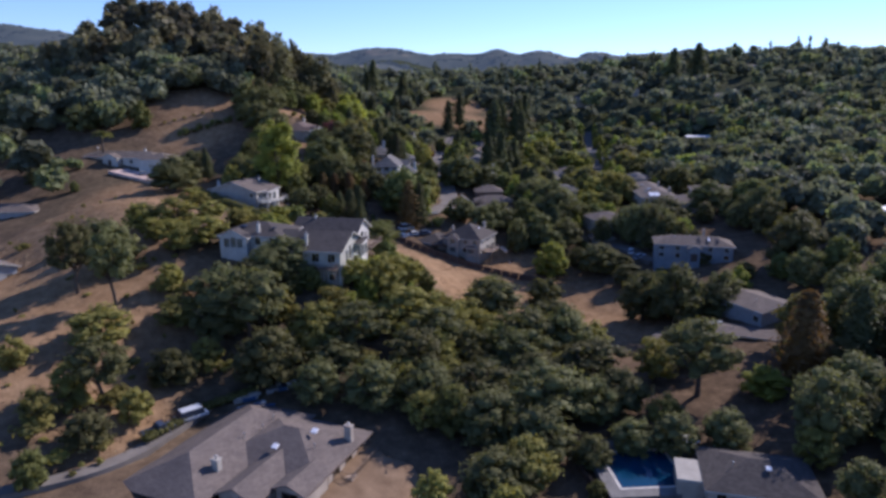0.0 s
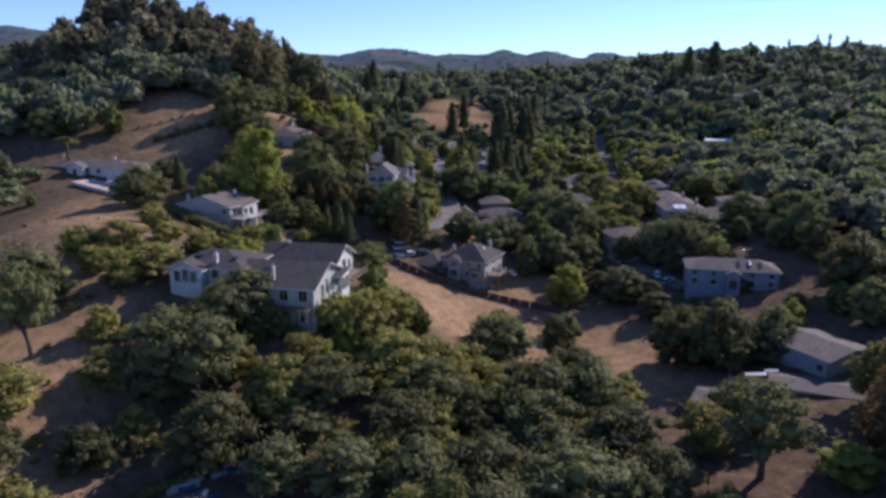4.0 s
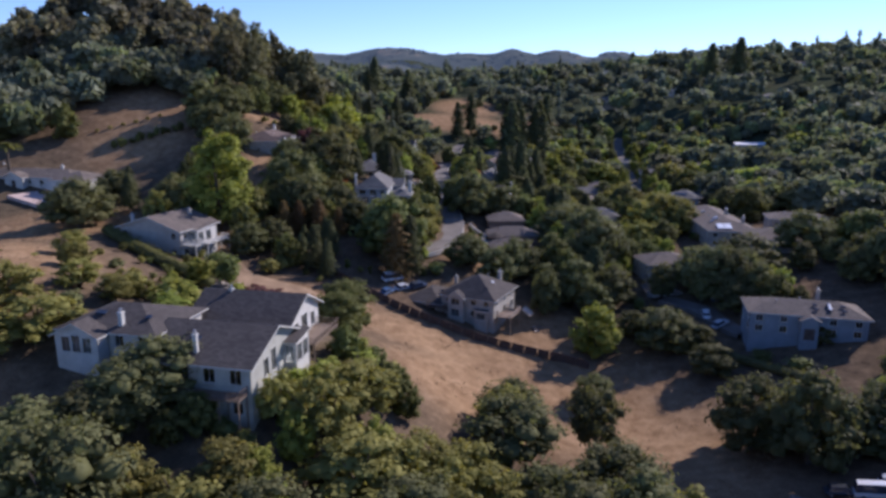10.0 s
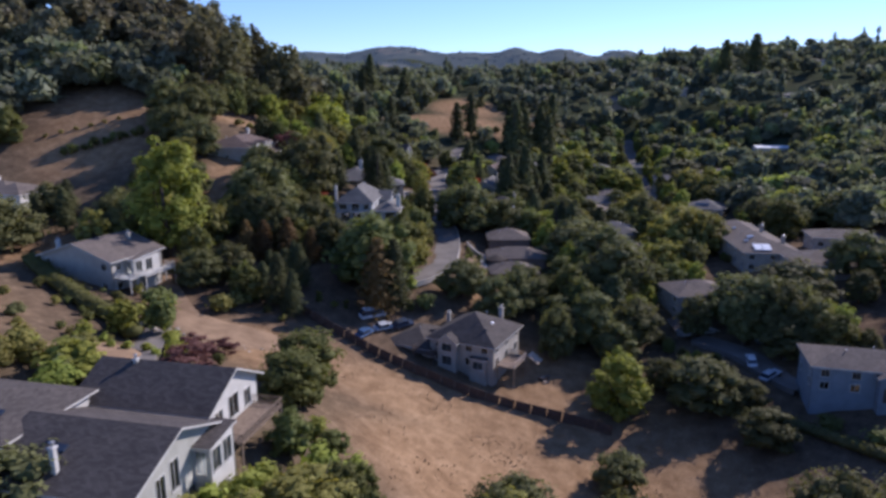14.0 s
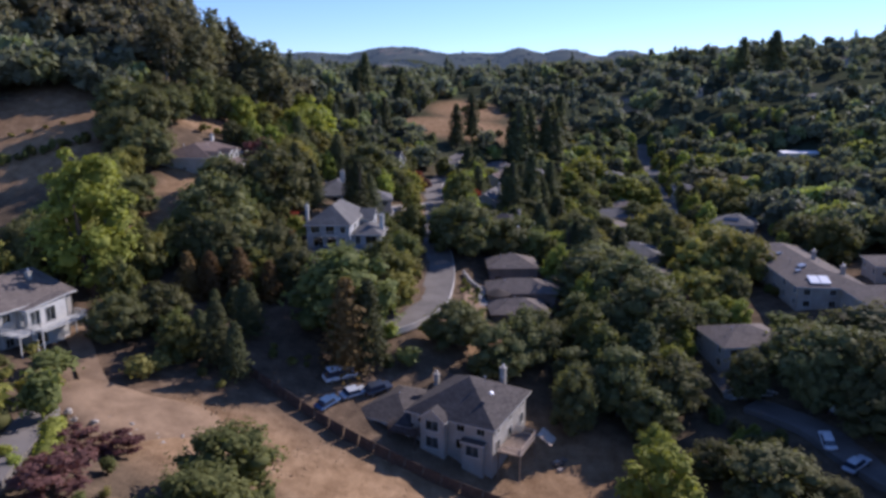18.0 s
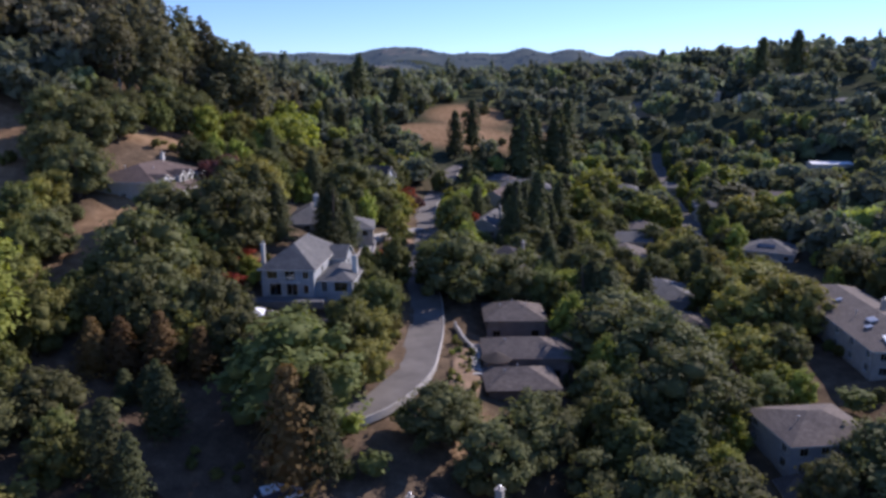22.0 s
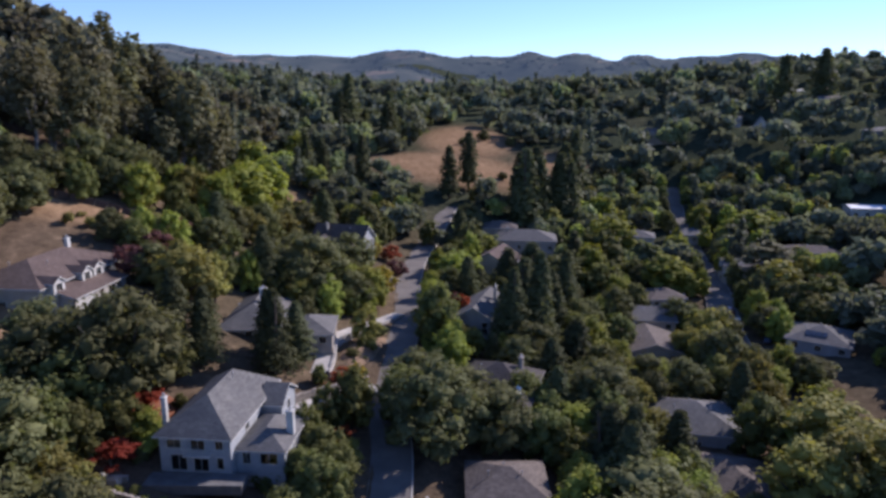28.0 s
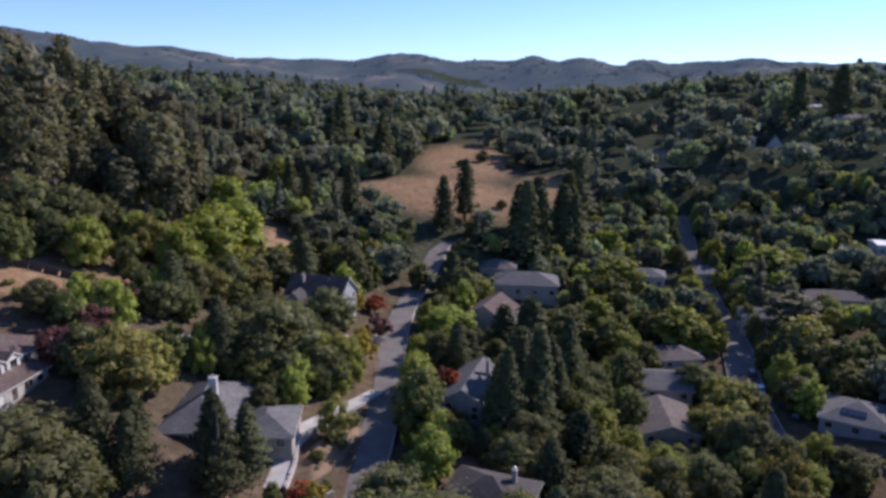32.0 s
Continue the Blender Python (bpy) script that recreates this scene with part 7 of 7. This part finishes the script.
def stone_wall(points, height, label, mat):
    """A low wall of coursed blocks, each with its own edges."""
    p = along(points, 0.8)
    x, y = p[0]
    z0 = ground_z(x, y)
    ob = thing("garden_wall", pose(float(x), float(y), z0), label, "wall")
    r = random.Random(5)
    for a, b in zip(p, p[1:]):
        bm = bmesh.new()
        d = math.hypot(*(b - a))
        h = 0.0
        while h < height + 0.5:
            t = r.uniform(0.24, 0.32)
            box(bm, (0.01, -0.2 - r.uniform(0, 0.03), h - 0.5 + 0.012), (d - 0.01, 0.2 + r.uniform(0, 0.03), h - 0.5 + t - 0.012))
            h += t
        o = part("stone", bm, mat, ob)
        o.matrix_basis = pose(a[0] - x, a[1] - y, ground_z(*a) - z0, 0, 0, math.degrees(math.atan2(b[1] - a[1], b[0] - a[0])))
    return ob


def bed(x, y, rx, ry, mat, name, label, category, turn=0.0):
    """A planted bed or bare patch laid over the ground with an uneven rim."""
    r = np.random.default_rng(int(abs(x * 3 + y)))
    rings, segs = 5, 22
    verts = [(x, y, ground_z(x, y) + 0.3)]
    ph = r.uniform(0, 6, 3)
    for i in range(1, rings + 1):
        for k in range(segs):
            a = 2 * math.pi * k / segs
            q = i / rings * (1 + 0.12 * math.sin(3 * a + ph[0]) + 0.08 * math.sin(5 * a + ph[1]))
            u, v = math.cos(a) * rx * q, math.sin(a) * ry * q
            px = x + u * math.cos(radians(turn)) - v * math.sin(radians(turn))
            py = y + u * math.sin(radians(turn)) + v * math.cos(radians(turn))
            verts.append((px, py, ground_z(px, py) + (0.3 if i < rings else -0.4)))
    faces = [(0, 1 + k, 1 + (k + 1) % segs) for k in range(segs)]
    for i in range(rings - 1):
        for k in range(segs):
            a, b = 1 + i * segs + k, 1 + i * segs + (k + 1) % segs
            faces.append((a, a + segs, b + segs, b))
    return tagged(new(name, mesh_of(name, verts, faces, mat, True)), label, category, kind="structure")


def slab(x, y, w, d, turn, z, thick, mat, name, label, category):
    ob = part(name, box_bm((-w / 2, -d / 2, -thick), (w / 2, d / 2, 0), 0.02), mat, None)
    ob.matrix_basis = pose(x, y, z, 0, 0, turn)
    return tagged(ob, label, category, kind="structure")


def swimming_pool():
    z = max(ground_z(31.5 + a, 98 + b) for a in (-8, 0, 8) for b in (-8, 0, 8)) + 0.15
    ob = thing("swimming_pool", pose(31.5, 98, z, 0, 0, 5), "blue swimming pool with pale coping beside the pool house", "pool")
    part("water", box_bm((-5.2, -5.2, -0.9), (5.2, 5.2, -0.14)), M_WATER, ob, "clear deep-blue water")
    for lo, hi in (((-5.7, -5.7, -0.9), (5.7, -5.2, 0.02)), ((-5.7, 5.2, -0.9), (5.7, 5.7, 0.02)), ((-5.7, -5.2, -0.9), (-5.2, 5.2, 0.02)), ((5.2, -5.2, -0.9), (5.7, 5.2, 0.02))):
        part("coping", box_bm(lo, hi, 0.03), M_TILE, ob)
    for lo, hi in (((-7.6, -7.6, -1.0), (11.5, -5.7, -0.02)), ((-7.6, 5.7, -1.0), (11.5, 9.0, -0.02)), ((-7.6, -5.7, -1.0), (-5.7, 5.7, -0.02)), ((5.7, -5.7, -1.0), (11.5, 5.7, -0.02))):
        part("paving", box_bm(lo, hi), M_SLATE, ob)
    return z


def parasol(x, y, z):
    ob = thing("parasol", pose(x, y, z), "open white garden parasol by the pool", "parasol")
    bm = bmesh.new()
    bmesh.ops.create_cone(bm, cap_ends=False, segments=8, radius1=1.7, radius2=0.08, depth=0.55, matrix=Matrix.Translation((0, 0, 2.5)))
    bmesh.ops.solidify(bm, geom=bm.faces[:], thickness=0.02)
    part("canopy", bm, M_CANVAS, ob)
    bm = bmesh.new()
    bmesh.ops.create_cone(bm, cap_ends=True, segments=8, radius1=0.03, radius2=0.03, depth=2.8, matrix=Matrix.Translation((0, 0, 1.4)))
    part("pole", bm, M_METAL, ob)
    bm = bmesh.new()
    bmesh.ops.create_cone(bm, cap_ends=True, segments=12, radius1=0.35, radius2=0.3, depth=0.15, matrix=Matrix.Translation((0, 0, 0.07)))
    part("base", bm, M_CONCRETE, ob)
    for k in range(8):
        bm = box_bm((0.05, -0.01, 0), (1.6, 0.01, 0.02))
        o = part("rib", bm, M_METAL, ob)
        o.matrix_basis = pose(0, 0, 2.74, 0, 18, k * 45)


def canopy_tent(x, y):
    ob = thing("canopy_tent", pose(x, y, ground_z(x, y), 0, 0, 12), "white pop-up canopy tent on the garden terrace", "tent")
    for sx in (-1.7, 1.7):
        for sy in (-1.7, 1.7):
            part("leg", box_bm((sx - 0.03, sy - 0.03, -0.3), (sx + 0.03, sy + 0.03, 2.2)), M_METAL, ob)
    me = roof_mesh(-1.75, 1.75, -1.75, 1.75, 2.2, "hip", 0.55, 0.15, M_CANVAS, M_CANVAS, 0.05)
    part("cover", me, None, ob)
    for k in range(4):
        o = part("valance", box_bm((-1.85, -1.87, 1.88), (1.85, -1.84, 2.14)), M_CANVAS, ob)
        o.matrix_basis = pose(0, 0, 0, 0, 0, k * 90)


def rock(x, y, s, seed):
    r = np.random.default_rng(seed)
    bm = bmesh.new()
    bmesh.ops.create_icosphere(bm, subdivisions=2, radius=1.0)
    k = r.normal(scale=2.5, size=(3, 3))
    for v in bm.verts:
        v.co *= 1 + 0.18 * math.sin(v.co.dot(Vector(k[0]))) + 0.1 * math.sin(v.co.dot(Vector(k[1])))
        v.co.z *= 0.65
    me = bpy.data.meshes.new("rock")
    bm.to_mesh(me)
    bm.free()
    me.materials.append(M_STONE)
    ob = new("rock", me)
    ob.matrix_basis = pose(x, y, ground_z(x, y) + s * 0.25, 0, 0, r.uniform(0, 360)) @ Matrix.Diagonal((s, s * r.uniform(0.7, 1.2), s, 1))
    return tagged(ob, "grey-brown field stone on dry soil", "rock", "stones by the dirt track")


def pile(x, y, w, d, h, mat, name, label, category, turn=0.0, n=6):
    """A heap of stacked boards and boxes, each its own part."""
    r = random.Random(int(x * 10 + y))
    ob = thing(name, pose(x, y, ground_z(x, y), 0, 0, turn), label, category)
    for k in range(n):
        a, b = r.uniform(-w / 2, w / 2 - 0.5), r.uniform(-d / 2, d / 2 - 0.4)
        lw, ld = r.uniform(0.5, w * 0.5), r.uniform(0.4, d * 0.6)
        o = part("piece", box_bm((a, b, -0.3), (a + lw, b + ld, r.uniform(0.3, h)), 0.04), mat[k % len(mat)], ob)
        o.rotation_euler = (0, 0, radians(r.uniform(-14, 14)))


def grass_tufts():
    r = np.random.default_rng(77)
    pts = []
    for cx, cy, rx, ry, turn in OPEN_GRASS[2:12]:
        n = int(rx * ry * 3.0)
        a, q = r.uniform(0, 6.283, n), np.sqrt(r.uniform(0, 1, n)) * 1.05
        u, v = np.cos(a) * q * rx, np.sin(a) * q * ry
        t = radians(turn)
        pts.append(np.stack([cx + u * math.cos(t) - v * math.sin(t), cy + u * math.sin(t) + v * math.cos(t)], 1))
    p = np.concatenate(pts)
    z = land(p[:, 0], p[:, 1])
    n = len(p)
    a = r.uniform(0, math.pi, n)
    w, h = r.uniform(0.05, 0.16, n), r.uniform(0.05, 0.16, n)
    dx, dy = np.cos(a) * w, np.sin(a) * w
    lean = r.normal(scale=0.1, size=(n, 2))
    v = np.stack([np.c_[p[:, 0] - dx, p[:, 1] - dy, z - 0.3], np.c_[p[:, 0] + dx, p[:, 1] + dy, z - 0.3],
                  np.c_[p[:, 0] + dx * 0.7 + lean[:, 0], p[:, 1] + dy * 0.7 + lean[:, 1], z + h], np.c_[p[:, 0] - dx * 0.6 + lean[:, 0], p[:, 1] - dy * 0.6 + lean[:, 1], z + h * 0.8]], 1).reshape(-1, 3)
    tagged(new("dry_grass", mesh_of("dry_grass", v, np.arange(4 * n).reshape(n, 4), M_DRYGRASS)), "tufts of bleached dry grass on open slopes", "grass", kind="stuff")


def build_small():
    fence([(-36, 232), (-24, 224), (-12, 216.5), (-0.7, 211.5), (10, 208), (25.4, 205), (33, 201)], 1.8, "dark weathered board fence along the dry field", M_DARKWOOD)
    fence([(24, 92), (22, 98), (23, 106), (30, 108.5), (40, 109)], 1.7, "dark board fence round the pool", M_DARKWOOD)
    fence([(48, 134), (44.5, 139), (43, 147)], 1.5, "weathered fence beside the outbuilding", M_WOOD)
    fence([(-56, 352), (-70, 346), (-86, 340), (-100, 338)], 1.6, "dark fence below the eucalyptus grove", M_DARKWOOD)
    hedge([(-80, 226), (-70, 216), (-60, 207.5), (-52, 202), (-46.5, 197)], 2.4, 3.2, M_GREEN, "broad clipped green hedge down the bank")
    hedge([(-41.5, 200), (-38.5, 194), (-36.5, 189)], 1.8, 2.4, M_LIME, "clipped yellow-green hedge beside the drive")
    for k, (x, y) in enumerate([(-52, 180), (-49, 176.5), (-46.5, 180), (-44.5, 176), (-47.5, 185), (-43, 172.5), (-50.5, 190)]):
        plant(("limeshrub", "olive", "greyshrub")[k % 3], x, y, 3.0 + 0.5 * (k % 2), 4.6)
    hedge([(52, 206), (60, 199.4), (64.6, 193), (69, 186)], 2.0, 2.0, M_OAK, "dark clipped hedge round the shaded drive")
    hedge([(-46, 98), (-43.5, 103), (-40, 110), (-34, 116)], 1.5, 1.4, M_GREEN, "green hedge behind the brown-roofed house")
    stone_wall([(7.5, 283), (9.5, 276), (12, 270), (11, 265)], 0.7, "pale garden wall stepping down from the lane", M_CONCRETE)
    stone_wall([(-32, 270.5), (-24, 270), (-14, 271), (-10, 274)], 1.0, "stone wall holding up the house terrace", M_STONE)
    stone_wall([(-16.5, 299.5), (-13, 304), (-9.4, 308), (-5.2, 312.4)], 0.9, "stone wall beside the driveway", M_STONE)
    stone_wall([(-12.3, 311), (-12.6, 318), (-13.2, 324.5), (-10.6, 331), (-6.6, 339)], 0.7, "low pale wall along the tan driveway", M_CONCRETE)
    slab(-22.5, 275.0, 13, 3.2, 2, 23.3, 1.4, M_SLATE, "terrace", "paved terrace in front of the blue-grey house", "terrace")
    bed(-9.6, 299, 3.0, 2.4, M_BARKCHIP, "mulch_bed", "rust-red bark mulch bed beside the driveway", "flower bed")
    bed(-11.5, 308.8, 3.4, 1.8, M_BARKCHIP, "mulch_bed", "rust-red bark mulch bed under young trees", "flower bed")
    bed(-36, 288, 7, 5, M_BARKCHIP, "mulch_bed", "rust-red mulched bank beside the house", "flower bed")
    bed(-8.2, 324, 3.0, 9.5, M_DIRT, "garden_bank", "dry planted bank beside the driveway", "garden bed", -12)
    bed(9.6, 262, 3.0, 12, M_DIRT, "garden_bank", "bare earth bank with stone steps below the lane", "garden bed")
    bed(-36, 209, 12, 7, M_DIRT, "bare_soil", "bare trodden soil at the top of the field", "soil", -10)
    bed(-46, 183, 8, 9, M_DIRT, "bare_soil", "bare earth mound with scrub", "soil")
    bed(-12, 94, 9, 10, M_DIRT, "bare_soil", "bare soil slope under the decks", "soil")
    z = swimming_pool()
    parasol(40.5, 103.2, z)
    canopy_tent(-26.5, 266.5)
    for k in range(9):
        plant("shrub" if k % 3 else "limeshrub", -31 + k * 1.9, 271.2 + 0.5 * math.sin(k * 2.1), 1.5 + 0.4 * math.sin(k * 1.3), 2.0)
    white, silver, dark, blue, red = M_CARS
    for x, y, t, p, lab, kind in ((-9.8, 225.5, 40, silver, "silver car parked beside the stucco house", "car"), (-6.2, 227.5, 40, dark, "dark car parked beside the stucco house", "suv"),
                                  (-13.2, 221.8, 60, blue, "dark blue car parked by the fence", "car"), (-12.5, 229, 35, white, "white van parked above the fence", "van"),
                                  (57.1, 152.5, -20, dark, "dark car parked under the spreading oak", "car"), (60.8, 150.8, -20, white, "white van parked by the outbuilding", "van"), (64.4, 152.2, -24, silver, "silver car parked by the outbuilding", "suv"),
                                  (-42, 106, 50, silver, "silver van parked behind the brown-roofed house", "van"), (-45.5, 100.5, 55, dark, "dark flatbed truck parked by the hedge", "pickup"),
                                  (135, 428, 10, white, "white car parked by the ranch house", "car"), (139.5, 426, 12, silver, "silver car parked by the ranch house", "suv"), (131, 426.5, 14, dark, "dark car parked by the ranch house", "car"),
                                  (49, 352, 5, white, "white van parked between low houses", "van"), (67, 229, 60, dark, "dark car parked in the shaded drive", "suv"), (63, 215, 30, silver, "silver car parked in the shaded drive", "car"),
                                  (62, 221, 75, white, "white car parked in the shaded drive", "car"), (-112, 258, 20, silver, "silver car parked on the paved forecourt", "car"), (-104.5, 253, 25, dark, "dark car parked on the paved forecourt", "suv"),
                                  (0.2, 313, 96, dark, "dark car parked on the lane", "car"), (88.2, 382, 74, white, "white car parked on the side street", "car"), (89.5, 391, 74, red, "red car parked on the side street", "car")):
        car(x, y, t, p, lab, kind, lift=0.12)
    for k in range(16):
        a = k * 2.4
        rock(-40 + 9 * math.cos(a) + k * 0.2, 204 + 6 * math.sin(a * 1.3), 0.35 + 0.25 * ((k * 7) % 5) / 5, 40 + k)
    pile(-36, 114, 5, 2.6, 1.1, [M_METAL, M_CARS[3], M_STONE, M_WHITE], "salvage_pile", "pile of salvaged metal and tarpaulins behind the house", "junk pile", 30, 9)
    pile(-31, 117.5, 5, 2.4, 0.9, [M_METAL, M_GREYWALL, M_CARS[3]], "salvage_pile", "pile of grey building materials behind the house", "junk pile", 25, 9)
    pile(-27, 119.5, 4, 2.0, 0.8, [M_METAL, M_WHITE, M_CARS[3]], "salvage_pile", "pile of stored boards and tubs on the slope", "junk pile", 10, 8)
    pile(-33.5, 111.5, 5, 2, 0.9, [M_METAL, M_CARS[3], M_WHITE, M_GREYWALL], "salvage_pile", "row of blue and grey scrap beside the house wall", "junk pile", 28, 10)
    pile(-23, 121, 4, 2, 0.8, [M_METAL, M_WHITE, M_GREYWALL], "salvage_pile", "grey and white scrap under the trees", "junk pile", 14, 9)
    pile(-2.5, 226, 4, 2.4, 1.1, [M_WHITE, M_CARS[3], M_GREYWALL], "storage_pile", "stored boxes and bins beside the stucco house", "junk pile", -20, 8)
    pile(58, 147.5, 3, 2, 1.2, [M_WHITE, M_METAL, M_CARS[0]], "storage_pile", "white tubs and stored goods by the outbuilding", "junk pile", -24, 7)
    pile(-33, 273, 3, 1.6, 0.9, [M_WHITE, M_METAL, M_PALEWOOD], "patio_set", "white patio chairs and table on the terrace", "patio furniture", 5, 7)
    pile(22, 218, 3, 2, 0.8, [M_WOOD, M_PALEWOOD, M_BARK], "wood_pile", "stacked timber and brush on the dry yard", "wood pile", 30, 7)
    for k in range(15):
        plant("shrub", -112 + k * 1.45 + 0.5 * math.sin(k * 2.3), 297.5 + k * 0.95, 3.0 + 0.7 * math.sin(k * 1.7), 3.3 + 0.5 * math.sin(k * 2.9), label="round shrub in a planted row on the slope", group="shrub row on the slope")
    for k in range(6):
        plant("dryshrub", -121 + k * 3.4, 304 + k * 2.5, 1.4, 2.0, label="low dry bush on a grassy terrace")
    for k in range(9):
        plant("cypress", 112 + k * 1.5, 371 + 0.9 * k, 8.5 + (k * 7 % 5) * 0.5, 1.5, group="row of columnar cypresses")
    for k in range(9):
        plant("shrub", -9 + 2.2 * math.sin(k * 2.1), 318 + k * 2.2, 0.9, 1.3)
        plant("greyshrub", 9.5 + 1.4 * math.sin(k * 1.7), 254 + k * 2.4, 0.8, 1.2)
        plant("shrub", -5.5 + 1.2 * math.sin(k), 262 + k * 3, 1.2, 1.6)
    for k in range(7):
        plant("limeshrub", -50 + k * 2.1, 190 + 1.2 * math.sin(k * 2), 1.6, 2.0)
        plant("dryshrub", -60 - k * 2.0, 150 + 3 * math.sin(k * 1.9), 1.1, 1.7)
        plant("greyshrub", -57 + 4 * math.sin(k * 2.3), 208 + k * 1.4, 1.3, 1.8)
    street_w, street = LANE_PATHS["side_street"]
    for k in range(6, len(street) - 2, 4):   # trees arching over the side street
        d = street[k + 1] - street[k - 1]
        d = d / np.hypot(*d)
        for s in (-1, 1):
            if (k * 7 + s) % 5 and street[k][1] > 395:
                plant(("green", "bright", "oak")[k % 3], street[k][0] + s * d[1] * 5.4, street[k][1] - s * d[0] * 5.4, 7 + (k * 3) % 4, 6.5)
    for x, y, t, p, lab in ((48.5, 340, 80, white, "white car parked by a low valley house"), (72.5, 372, 20, silver, "silver car parked beside a small house"), (91, 368.5, 60, dark, "dark car parked by the side street"),
                            (79.5, 404, 75, white, "white car parked at a garden gate"), (114, 412.5, 10, silver, "silver car parked before the white house"), (45, 432, 85, dark, "dark car parked beside the cream house"), (-104, 262, 60, white, "white car parked on the paved forecourt")):
        car(x, y, t, p, lab, "car", lift=0.12)
    for k in range(9):
        x, y = 11.4 + 0.25 * math.sin(k), 275 - k * 1.5
        ob = part("garden_step", box_bm((-0.9, -0.35, -0.5), (0.9, 0.35, 0.12), 0.03), M_CONCRETE, None)
        ob.matrix_basis = pose(x, y, ground_z(x, y) + 0.35, 0, 0, 10 * math.sin(k * 1.7))
        tagged(ob, "pale concrete garden step on the bank below the lane", "step", "steps down the bank")
    rr = random.Random(5)
    for k in range(34):
        plant(rr.choice(["greyshrub", "dryshrub", "shrub", "limeshrub"]), 9.4 + rr.uniform(-2.4, 2.4), rr.uniform(250, 276), rr.uniform(0.7, 1.8), rr.uniform(0.9, 2.0))
    for k in range(30):
        plant(rr.choice(["shrub", "green", "dryshrub", "shrub"]), -4.2 + rr.uniform(-4.5, 0.6), rr.uniform(252, 296), rr.uniform(1.6, 3.6), rr.uniform(1.8, 3.4))
    r = random.Random(9)
    for k in range(60):
        plant("dryshrub", r.uniform(-112, -44), r.uniform(84, 196), r.uniform(0.5, 1.3), r.uniform(0.8, 2.0))
    grass_tufts()


build_small()
